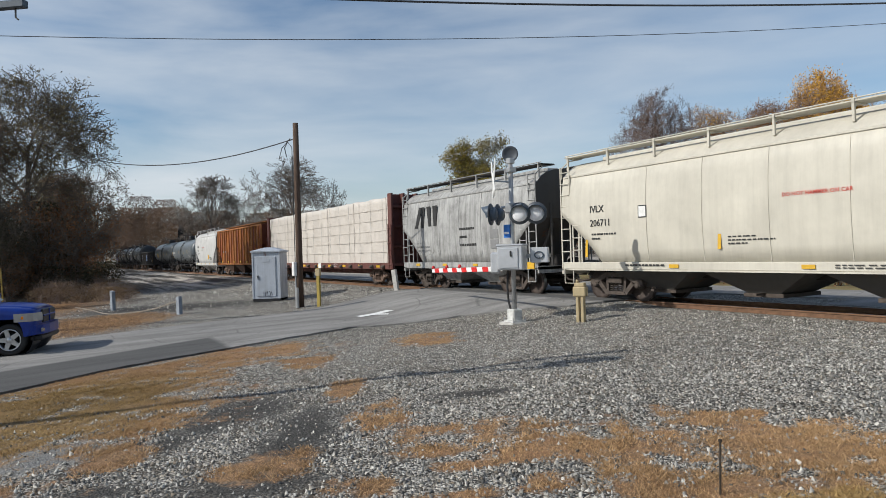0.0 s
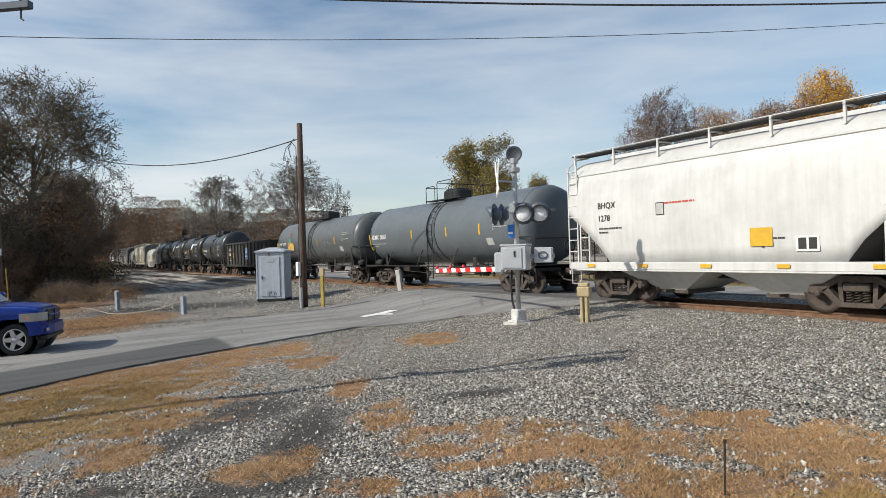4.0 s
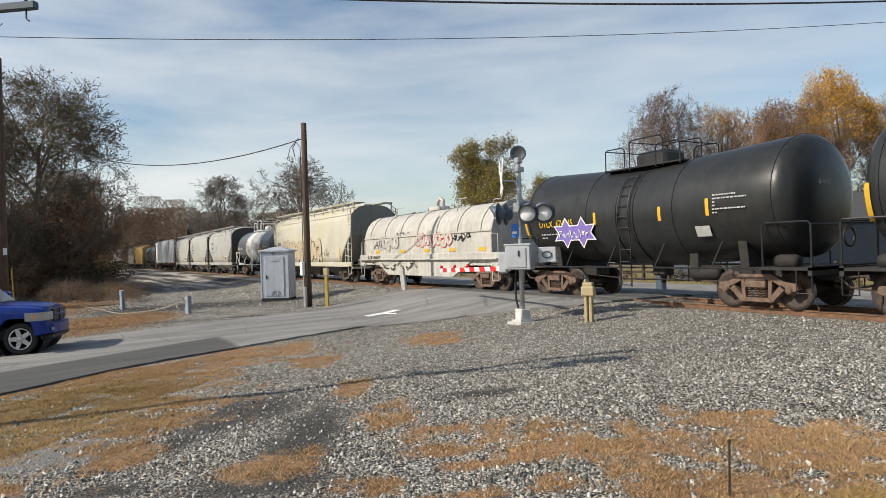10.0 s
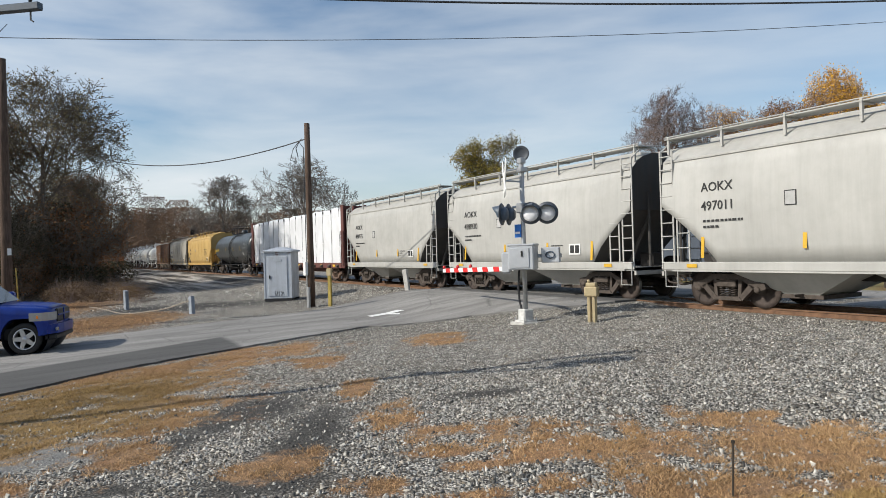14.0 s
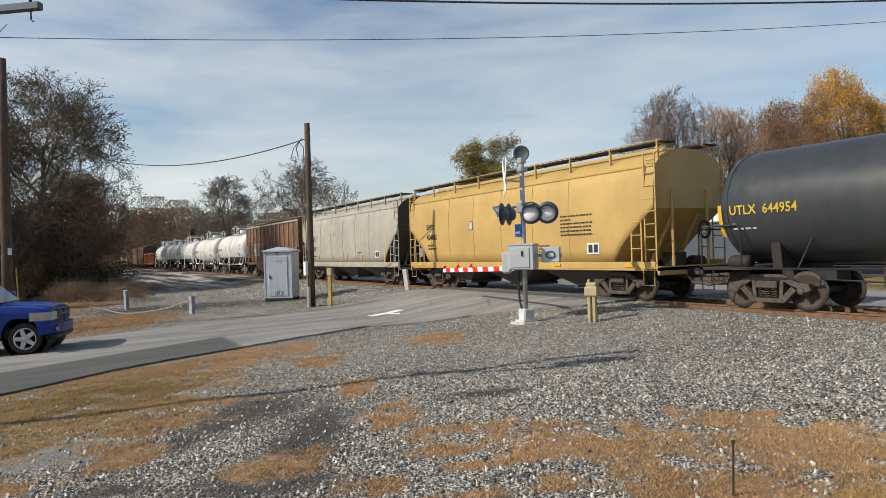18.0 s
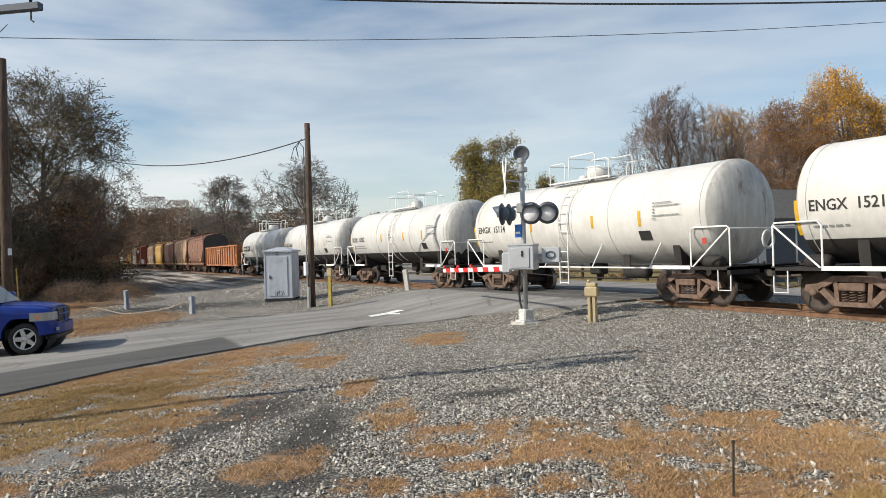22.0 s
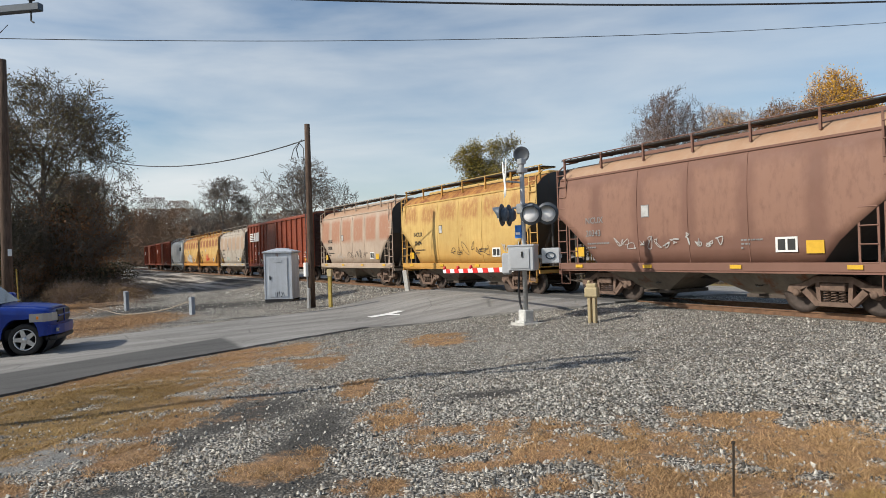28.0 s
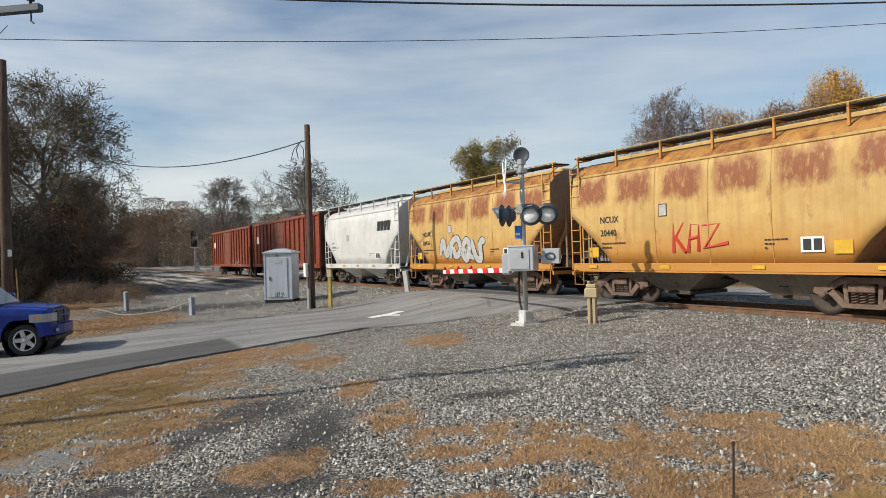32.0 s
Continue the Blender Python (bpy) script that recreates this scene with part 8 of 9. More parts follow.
def boxcar(car, L, body, dark, door_x, n_left, n_right, roof_mat):
    half, z0, z1 = L / 2, 0.92, 4.55
    part("body", box(B(), -half, half, -1.42, 1.42, z0 + 0.1, z1, bevel=0.015), body, car)
    roof = part("roof", prism(B(), [(-1.5, z1), (1.5, z1), (1.46, z1 + 0.07), (0, z1 + 0.24), (-1.46, z1 + 0.07)], L + 0.06, pose(0, 0, 0, 0, 0, 90)), roof_mat, car)
    for i in range(12):
        x = -half + 0.5 + (L - 1) * i / 11
        part("roof_rib", prism(B(), [(-1.47, z1 + 0.06), (0, z1 + 0.235), (1.47, z1 + 0.06), (1.47, z1 + 0.10), (0, z1 + 0.285), (-1.47, z1 + 0.10)], 0.09, pose(x, 0, 0, 0, 0, 90)), roof_mat, roof)
    dw = 3.05
    for s in (-1, 1):
        part("side_sill", box(B(), -half, half, s * 1.40, s * 1.51, z0, z0 + 0.26, bevel=0.015), body, car)
        part("top_rail", box(B(), -half, half, s * 1.40, s * 1.52, z1 - 0.14, z1 + 0.02, bevel=0.015), body, car)
        spans = []
        for a, b, n in ((-half, door_x - dw / 2, n_left), (door_x + dw / 2, half, n_right)):
            edges = [a + (b - a) * i / n for i in range(n + 1)]
            for x in edges:
                part("side_post", box(B(), x - 0.05, x + 0.05, s * 1.42, s * 1.53, z0 + 0.2, z1 - 0.1, bevel=0.012), body, car)
            spans += list(zip(edges, edges[1:]))
        for a, b in spans:
            for k in range(7):
                z = z0 + 0.62 + k * 0.44
                w = round(b - a, 3)
                part("panel_rib", once(("prib", w, body.name), lambda: mesh_of(prism(B(), [(-w / 2 + 0.12, 0), (-w / 2 + 0.16, -0.03), (w / 2 - 0.16, -0.03), (w / 2 - 0.12, 0), (w / 2 - 0.16, 0.03), (-w / 2 + 0.16, 0.03)], 0.045), "panel_rib", body)), None, car).matrix_basis = pose((a + b) / 2, s * 1.43, z)
        door = part("sliding_door", box(B(), door_x - dw / 2 + 0.04, door_x + dw / 2 - 0.04, s * 1.42, s * 1.50, z0 + 0.22, z1 - 0.2, bevel=0.02), dark, car, "brown sliding door")
        for k in range(1, 6):
            z = z0 + 0.2 + (z1 - z0 - 0.4) * k / 6
            part("door_rib", box(B(), door_x - dw / 2 + 0.1, door_x + dw / 2 - 0.1, s * 1.50, s * 1.535, z - 0.03, z + 0.03, bevel=0.01), dark, door)
        for q in (-1, 1):
            part("door_rod", tube(B(), [(door_x + q * (dw / 2 - 0.25), s * 1.55, z0 + 0.3), (door_x + q * (dw / 2 - 0.25), s * 1.55, z1 - 0.4)], 0.022, 6), dark, door)
        part("door_track", box(B(), door_x - dw * 1.1, door_x + dw / 2, s * 1.51, s * 1.58, z0 + 0.08, z0 + 0.2), body, car)
        bm = B()
        for k in range(9):
            z = z0 + 0.35 + k * 0.4
            box(bm, s * half, s * (half + 0.08), -1.30, 1.30, z - 0.10, z + 0.10, bevel=0.05)
        part("end_corrugation", bm, P_BOXEND, car)
        part("end_sheet", box(B(), s * half, s * (half + 0.012), -1.40, 1.40, z0 + 0.12, z1 - 0.02), P_BOXEND, car)
        for q in (-1, 1):
            t = part("ladder", once(("ladder", 1.7, body.name), lambda: ladder_mesh(1.7, 0.40, 4, mat=body)), None, car)
            t.matrix_basis = pose(s * (half - 0.03) - (0.40 if s > 0 else 0), q * 1.55, 1.0)
            st = part("step", once(("stirrup2", body.name), lambda: mesh_of(tube(B(), [(0, 0, 0.5), (0, 0, 0), (0.42, 0, 0), (0.42, 0, 0.5)], 0.022, 5), "step", body)), None, car)
            st.matrix_basis = pose(s * (half - 0.05) - (0.42 if s > 0 else 0), q * 1.48, 0.45)
        part("end_platform", box(B(), s * half, s * (half + 0.35), -1.2, 1.2, 0.95, 1.02), M_UNDER, car)
    part("brake_wheel", lathe(B(), [(0.19, -0.015), (0.27, -0.015), (0.27, 0.015), (0.19, 0.015), (0.19, -0.015)], 18, pose(half + 0.2, 0.6, 2.2, 0, 90, 0)), M_UNDER, car)
    running_gear(car, half + 0.35, half - 2.3, True)
# ---- the wagons in order: where the two ends of each body lie along the track at the start ----
TRAIN = []


def at_start(left, right):
    return (left + right) / 2, right - left


def wagon(name, left, right, label, category, group=""):
    x, L = at_start(left, right)
    ob = thing(name, label, category, group)
    TRAIN.append((ob, x))
    return ob, L


P_CREAM = paint("cream_paint", (0.58, 0.55, 0.47), 0.0, 0.14, rough=0.45)
P_CREAM2 = paint("yellowed_cream_paint", (0.53, 0.505, 0.43), 0.0, 0.2, rough=0.5, dirt_color=(0.40, 0.34, 0.17), blotch=0.5, rust_color=(0.52, 0.47, 0.29))
P_OLDGREY = paint("weathered_grey_paint", (0.40, 0.40, 0.39), 0.0, 0.75, rough=0.65, dirt_color=(0.09, 0.088, 0.085), blotch=0.25, rust_color=(0.55, 0.55, 0.53))
P_LGREY = paint("light_grey_paint", (0.44, 0.435, 0.41), 0.0, 0.14, rough=0.45)
P_TAUPE = paint("taupe_grey_paint", (0.39, 0.365, 0.315), 0.0, 0.25, rough=0.5)
P_WHITE = paint("wagon_white", (0.62, 0.62, 0.605), 0.0, 0.16, rough=0.42)
P_TANKWHITE = paint("tank_white", (0.66, 0.65, 0.62), 0.0, 0.14, rough=0.4, rust_color=(0.30, 0.20, 0.13))
# hopper ends face away from the sun; their shade is put into this colour
P_ENDDARK = paint("shaded_dark_paint", (0.075, 0.072, 0.07), 0.1, 0.4, rough=0.7)
P_RUSTSIDE = paint("rusty_orange_side", (0.37, 0.122, 0.024), 0.55, 0.7, rust_color=(0.10, 0.026, 0.011), rough=0.72, blotch=0.75, vary=0.3, streak=1.2, dirt_color=(0.13, 0.03, 0.012), tones=((0.46, 0.20, 0.045), (0.19, 0.045, 0.017)))
P_RUSTRIB = paint("rusty_rib", (0.42, 0.16, 0.04), 0.35, 0.3, rust_color=(0.16, 0.055, 0.02), rough=0.7)
P_BROWNSIDE = paint("rusty_brown_side", (0.19, 0.095, 0.055), 0.25, 0.55, rust_color=(0.30, 0.105, 0.04), rough=0.7, blotch=0.6, vary=0.3, dirt_color=(0.07, 0.055, 0.042))
P_BROWNRIB = paint("brown_rib", (0.36, 0.24, 0.16), 0.3, 0.4, rough=0.7)
# boxcar red darkened to hold the shade on the sunless ends
P_BOXEND = paint("shaded_boxcar_end", (0.055, 0.02, 0.016), 0.1, 0.4, rough=0.7)
P_CHUTE = paint("dirty_chute", (0.21, 0.175, 0.14), 0.3, 0.6, rough=0.75)
P_TANKHEAD = paint("streaked_tank_head", (0.58, 0.57, 0.54), 0.30, 0.4, rust_color=(0.16, 0.085, 0.05), rough=0.5)
P_COIL = paint("dirty_cream_hood", (0.52, 0.50, 0.455), 0.08, 0.35, rust_color=(0.28, 0.16, 0.09), rough=0.55)
P_PALECHUTE = paint("pale_rusty_chute", (0.42, 0.36, 0.28), 0.4, 0.5, rough=0.75)
P_RUSTCHUTE = paint("rust_brown_chute", (0.06, 0.028, 0.018), 0.3, 0.5, rough=0.8)
P_YELROOF = paint("rusted_yellow_roof", (0.48, 0.24, 0.06), 0.75, 0.3, rust_color=(0.17, 0.06, 0.022), rough=0.65)
# low here paints the shaded underside of the round tank
P_TANKGREY = paint("tank_grey", (0.105, 0.117, 0.122), 0.0, 0.3, rough=0.34, low=((0.03, 0.03, 0.03), 2.35, 1.75), dirt_color=(0.07, 0.06, 0.05))
P_TANKBLUE = paint("tank_blue_grey", (0.12, 0.14, 0.155), 0.0, 0.2, rough=0.34)
P_TANKBLACK = paint("tank_black", (0.020, 0.022, 0.023), 0.0, 0.14, rough=0.35, dirt_color=(0.10, 0.09, 0.08))
P_TANKSLATE = paint("tank_slate", (0.036, 0.042, 0.047), 0.0, 0.18, rough=0.33, dirt_color=(0.10, 0.09, 0.08))
P_GONBLACK = paint("gondola_black", (0.030, 0.029, 0.028), 0.1, 0.35, rough=0.7)
P_GONORANGE = paint("gondola_orange", (0.47, 0.20, 0.09), 0.55, 0.5, rust_color=(0.15, 0.055, 0.03), rough=0.75, blotch=0.45, dirt_color=(0.20, 0.08, 0.035))
P_YELLOW = paint("wagon_yellow", (0.47, 0.315, 0.11), 0.0, 0.16, rough=0.5, dirt_color=(0.35, 0.22, 0.08))
P_YELRUST = paint("rusting_yellow", (0.55, 0.37, 0.135), 0.20, 0.45, rust_color=(0.22, 0.075, 0.028), rough=0.6, dirt_color=(0.33, 0.15, 0.04), cells=(1.8, 3.05, 3.85, (0.22, 0.065, 0.03), 0.75, 0.9), low=((0.46, 0.20, 0.035), 2.75, 1.7))
P_YELRUST2 = paint("worn_yellow", (0.54, 0.37, 0.13), 0.15, 0.35, rust_color=(0.26, 0.10, 0.03), rough=0.6, dirt_color=(0.35, 0.18, 0.05), cells=(1.8, 3.1, 3.8, (0.30, 0.12, 0.045), 0.55, 0.9), low=((0.48, 0.25, 0.055), 2.6, 1.5))
P_BROWN = paint("red_brown_paint", (0.19, 0.098, 0.072), 0.0, 0.4, rough=0.65, dirt_color=(0.16, 0.09, 0.065), cells=(1.8, 1.9, 3.6, (0.25, 0.138, 0.098), 0.7, 0.6))
P_TANBROWN = paint("tan_brown_paint", (0.38, 0.235, 0.15), 0.0, 0.35, rough=0.65, dirt_color=(0.42, 0.34, 0.26), cells=(1.8, 2.7, 3.7, (0.50, 0.40, 0.28), 0.35, 1.0))
P_TAN = paint("tan_grey_paint", (0.42, 0.335, 0.265), 0.0, 0.3, rough=0.65, dirt_color=(0.26, 0.17, 0.12), cells=(1.8, 2.45, 3.75, (0.35, 0.185, 0.12), 0.85, 0.35))
P_GREYTAN = paint("grey_tan_paint", (0.44, 0.39, 0.33), 0.0, 0.35, rough=0.65, cells=(1.8, 2.5, 3.7, (0.37, 0.26, 0.18), 0.8, 0.4))
P_BOXRED = paint("boxcar_red", (0.255, 0.058, 0.027), 0.0, 0.3, rough=0.5, dirt_color=(0.10, 0.05, 0.04))
P_BOXDOOR = paint("boxcar_door", (0.22, 0.065, 0.035), 0.2, 0.35, rough=0.55)
P_FLATRED = paint("flat_wagon_brown", (0.13, 0.045, 0.038), 0.2, 0.4, rough=0.65)
P_GREYLOW = paint("grey_green_low", (0.10, 0.13, 0.135), 0.0, 0.3, rough=0.5)
P_HEADGREY = paint("head_grey", (0.20, 0.20, 0.19), 0.0, 0.3, rough=0.5)


def wrap_material(name, color, crease):
    k = Nodes(name)
    n = k.noise(1.4, k.at((1, 1, 0.6)), detail=6.0, rough=0.6, distort=0.6)
    c = k.mix(k.ramp(n, 0.35, 0.7), tuple(v * 0.88 for v in color), color)
    f = k.noise(9.0, k.at((0.5, 1, 2.5)), detail=4.0)
    c = k.mix(k.ramp(f, 0.55, 0.8, 0.0, 0.25), c, tuple(v * 0.7 for v in color))
    k.bump(k.calc("ADD", n, k.calc("MULTIPLY", f, 0.3)), crease, 0.12)
    return k.done(c, 0.5, 0.0, 0.4)


M_WRAP1 = wrap_material("cream_sheeting", (0.60, 0.555, 0.50), 0.35)
M_WRAP2 = wrap_material("white_sheeting", (0.72, 0.73, 0.75), 0.4)
M_SEAM = plain("seam_tape", (0.40, 0.36, 0.32), 0.6, 0.0, 0.15)
M_NDYX = plain("grey_patch", (0.27, 0.28, 0.285), 0.6)
HOPPERS, TANKS = "covered hoppers of the train", "tank wagons of the train"
LOADS = []


def marks(car, a, b, x, z, size, mat, y=None, gap=None, tilt=0.0):
    """Owner's letters over the wagon's number, with the two weight lines under them."""
    gap = gap or size * 1.45
    for i, txt in enumerate((a, b)):
        zz = z - i * gap
        if txt:
            lettering(txt, size, mat, car, x, (y if y is not None else skin_y(zz + size * 0.4)) - 0.012, zz, tilt=tilt)
    zz = z - gap - size * 0.75
    bars(car, mat, x + 0.05, (y if y is not None else skin_y(zz)) - 0.010, zz, size * 3.6, size * 0.9, 2, int(x * 10) + 7)


def acf_box(car, x, z, mat=None):
    """The black consolidated stencil panel."""
    y = skin_y(z) - 0.01
    plate(car, M_CHALK, x, y, z, 0.56, 0.36, "stencil_panel")
    for d in (-0.12, 0.13):
        plate(car, M_INK, x + d, y - 0.008, z, 0.19, 0.26, "stencil_panel")


def hopper_marks(car, L, a, b, mat, size=0.30, z=2.85, x=None, tabs=5):
    h = L / 2
    marks(car, a, b, -h + 1.35 if x is None else x, z, size, mat)
    bars(car, mat, h * 0.30, skin_y(1.75) - 0.01, 1.78, 0.9, 0.3, 3, 11)
    acf_box(car, h - 2.6, 1.62)
    side_tabs(car, L - 0.6, 1.09, tabs, -1.525, 0.42, 0.12)
    plate(car, mat, h * -0.28, skin_y(2.7) - 0.008, 2.70, 0.30, 0.36, "clearance_plate", thick=0.003)
    plate(car, M_GREYWHITE, h * -0.28, skin_y(2.7) - 0.013, 2.70, 0.25, 0.31, "clearance_plate", thick=0.003)


def stripes(car, L, xs, z=1.62):
    """Upright yellow reflecting strips."""
    for x, t in xs:
        plate(car, M_REFLEX, x, skin_y(z) - 0.012, z, 0.10, t, "reflector", tilt=-4)


# cream three-bay hopper
c, L = wagon("covered_hopper", -17.45, -0.6, "cream covered hopper wagon with bulging sides and black lettering", "covered hopper", HOPPERS)
round_hopper(c, L, 4, P_CREAM, P_CREAM, dark_end=P_CREAM, under=P_ENDDARK, small=False)
marks(c, "IVLX", "206711", -L / 2 + 1.35, 2.75, 0.30, M_INK)
lettering("DO NOT HAMMER ON CAR", 0.13, M_REDLET, c, -0.6, skin_y(2.75) - 0.012, 2.72)
plate(c, M_INK, -4.9, skin_y(2.62) - 0.01, 2.66, 0.32, 0.36, "clearance_plate", thick=0.003)
plate(c, M_CHALK, -4.9, skin_y(2.62) - 0.016, 2.66, 0.26, 0.30, "clearance_plate", thick=0.003)
plate(c, M_GREYSPRAY, 5.2, skin_y(2.3) - 0.012, 2.3, 0.9, 0.8, "stencil_panel")
bars(c, M_INK, -2.1, skin_y(1.8) - 0.01, 1.85, 1.3, 0.26, 3, 5)
bars(c, M_INK, -5.6, -1.525, 1.13, 1.5, 0.13, 1, 6)
bars(c, M_INK, 0.6, -1.525, 1.13, 2.2, 0.12, 2, 8)
stripes(c, L, [(-L / 2 + 1.15, 0.8), (-2.35, 0.45), (2.6, 0.5), (L / 2 - 1.2, 0.8)], 1.75)
side_tabs(c, 9, 1.08, 3, -1.525, 0.4, 0.12)

# grey two-bay hopper
c, L = wagon("covered_hopper", -29.02, -18.92, "short grey covered hopper, heavily weathered, with dark end", "covered hopper", HOPPERS)
round_hopper(c, L, 2, P_OLDGREY, P_OLDGREY, dark_end=P_ENDDARK)
bm = prism(B(), [(0, 0), (0.25, 0), (0.75, 0.95), (0.45, 0.95)], 0.01)
prism(bm, [(0.55, 0), (0.85, 0), (0.95, 0.95), (0.68, 0.95)], 0.01)
prism(bm, [(1.15, 0.95), (1.3, 0.05), (1.55, 0.05), (1.45, 0.95)], 0.01)
prism(bm, [(1.7, 0.95), (1.75, 0.05), (2.0, 0.05), (2.1, 0.95)], 0.01)
part("emblem", bm, M_INK, c).matrix_basis = pose(-L / 2 + 1.2, skin_y(3.1) - 0.02, 2.75)
for i, w in enumerate((1.15, 0.55, 1.25)):
    bars(c, M_INK, 0.05, skin_y(2.5 - 0.33 * i) - 0.012, 2.62 - 0.33 * i, w, 0.24, 1, 40 + i, name="worn_lettering")
for d in (0.15, -0.18):
    plate(c, M_GREYSPRAY, 2.55, skin_y(2.1 + d) - 0.012, 2.12 + d * 1.2, 0.55, 0.34, "stencil_panel", thick=0.004)
bars(c, M_GREYSPRAY, -L / 2 + 1.3, skin_y(2.0) - 0.012, 2.1, 1.3, 0.5, 3, 17)
scribble(c, M_GREYWHITE, -L / 2 + 1.4, skin_y(1.45) - 0.02, 1.45, 2.2, 0.5, 3, 5, 0.02, tilt=4.4)
side_tabs(c, L - 1.5, 1.09, 4, -1.525, 0.42, 0.13)
plate(c, M_REFLEX, L / 2 - 0.35, -1.53, 1.08, 0.62, 0.24, "reflector")

# flat wagon with cream-wrapped lumber
c, L = wagon("bulkhead_flat_wagon", -52.1, -30.3, "dark red-brown flat wagon with tall end bulkheads", "flat wagon", "lumber wagons")
bulkhead_flat(c, L, P_FLATRED)
lettering("120375", 0.24, M_CHALK, c, -L / 2 + 4.1, -1.512, 0.90)
bars(c, M_CHALK, -L / 2 + 2.9, -1.512, 1.13, 0.6, 0.24, 1, 3)
side_tabs(c, L - 2, 1.0, 9, -1.515, 0.55, 0.16)
bars(c, M_CHALK, 3.0, -1.512, 1.12, 1.1, 0.2, 3, 21)
plate(c, M_CHALK, 0.6, -1.515, 1.0, 0.5, 0.3, "stencil_panel")
LOADS.append((wrapped_load(L, M_WRAP1, M_SEAM, 3, 0.035, True, "stacked lumber wrapped in cream sheeting on a flat wagon", 6), TRAIN[-1][1]))

# rusty orange ribbed hopper
c, L = wagon("covered_hopper", -69.42, -53.7, "rusty orange ribbed hopper wagon with dark rust stains", "covered hopper", HOPPERS)
ribbed_hopper(c, L, 3, P_RUSTSIDE, P_RUSTRIB, P_RUSTCHUTE, P_RUSTSIDE, n_rib=17, rail=P_RUSTRIB)
lathe_bm = lathe(B(), [(0, -0.004), (0.30, -0.004), (0.30, 0.004), (0, 0.004)], 28, pose(0, 0, 0, 90, 0, 0))
part("round_emblem", lathe_bm, P_RUSTRIB, c).matrix_basis = pose(L / 2 - 1.35, -1.44, 3.6)
side_tabs(c, L - 3, 1.28, 6, -1.545, 0.4, 0.16)
plate(c, M_TAN, L / 2 - 2.0, -1.445, 1.9, 0.34, 0.24, "stencil_panel")
bars(c, M_INK, -3.9, -1.44, 2.35, 0.6, 0.6, 3, 4)
bars(c, M_GREYSPRAY, -5.9, -1.44, 2.3, 1.6, 0.3, 1, 9, name="worn_lettering")

# white two-bay hopper
c, L = wagon("covered_hopper", -81.0, -70.3, "clean white covered hopper wagon with black lettering", "covered hopper", HOPPERS)
round_hopper(c, L, 2, P_WHITE, P_WHITE, dark_end=P_ENDDARK, seam=False)
hopper_marks(c, L, "BHQX", "1278", M_INK, 0.27)
plate(c, M_REFLEX, 1.6, skin_y(1.8) - 0.012, 1.8, 0.6, 0.45, "reflector")
bars(c, M_REDLET, -1.6, skin_y(2.85) - 0.01, 2.87, 1.3, 0.12, 1, 14)


def tank_marks(car, L, R, zc, a, b, mat, size=0.30, x=None, print_mat=None, one_line=True):
    h, y = L / 2, -(R + 0.012)
    x = -h + 0.62 if x is None else x
    size *= 1.1
    def flat(z):
        """Where the shell lies at a height, and its lean."""
        return -math.sqrt(R * R - (z - zc) ** 2) - 0.004, -math.degrees(math.asin((z - zc) / R))
    if one_line:
        fy, ft = flat(zc - 0.2 + size * 0.36)
        lettering((a + "  " + b).strip(), size, mat, car, x, fy - 0.36 * size * math.sin(radians(ft)) * -1 - 0.002, zc - 0.2, tilt=ft, wide=0.92)
    else:
        lettering(a, size, mat, car, x, y, zc + 0.1), lettering(b, size, mat, car, x, y, zc - 0.35)
    fy, ft = flat(zc - 0.42)
    bars(car, M_GREYSPRAY if mat is M_INK else M_GREYWHITE, x + 0.05, fy, zc - 0.42, size * 5.0, 0.24, 2, int(L * 7) + len(b), tilt=ft)
    pm = print_mat or M_GREYWHITE
    tone = M_GREYSPRAY if mat is M_INK else M_GREYWHITE
    fy, ft = flat(zc + 0.1)
    bars(car, tone, h - 2.2, fy - 0.01, zc + 0.36, 1.0, 0.55, 6, 19, tilt=ft)
    fy, ft = flat(zc - 0.58)
    plate(car, M_INK if mat is M_INK else pm, h - 2.6, fy, zc - 0.58, 0.46, 0.30, "stencil_panel", tilt=ft, thick=0.003)
    fy, ft = flat(zc - 0.45)
    bars(car, tone, 1.0, fy - 0.004, zc - 0.30, 0.8, 0.35, 4, 23, tilt=ft)
    if zc > 2.3:
        lettering(b, 0.16, pm, car, h + 0.0, -0.5, zc + 0.45, side=2)


# blue-grey and grey tank wagons
for left, right, a, b, m in ((-97.59, -83.3, "ADMX", "26011", P_TANKBLUE), (-114.64, -99.0, "ADMX", "25457", P_TANKGREY)):
    c, L = wagon("tank_wagon", left, right, "long dark grey tank wagon with black rails and yellow strips", "tank wagon", TANKS)
    tank_car(c, L, 1.47, 2.60, m, jacket=False)
    tank_marks(c, L, 1.47, 2.60, a, b, M_CHALK)
part("spray_figure", prism(prism(B(), [(0, 0.1), (0.25, 0), (0.8, 0.05), (1.25, 0.1), (1.5, 0.45), (1.3, 0.65), (1.1, 0.55), (0.95, 0.75), (0.75, 0.55), (0.55, 0.62), (0.35, 0.4), (0.1, 0.55)], 0.004), [(0.2, 0.55), (0.35, 0.75), (0.42, 0.5)], 0.006), M_SKIN, c, "sprayed ochre scrawl").matrix_basis = pose(-L / 2 + 2.9, -1.385, 1.95, 13)
part("spray_figure", prism(B(), [(0, 0), (0.22, 0.05), (0.3, 0.4), (0.22, 0.7), (0.05, 0.75), (0.08, 0.35)], 0.004), M_GREEN, c, "sprayed green scrawl").matrix_basis = pose(-L / 2 + 3.3, -1.482, 2.62, -8) @ Matrix.Diagonal((0.8, 1, 0.5, 1))
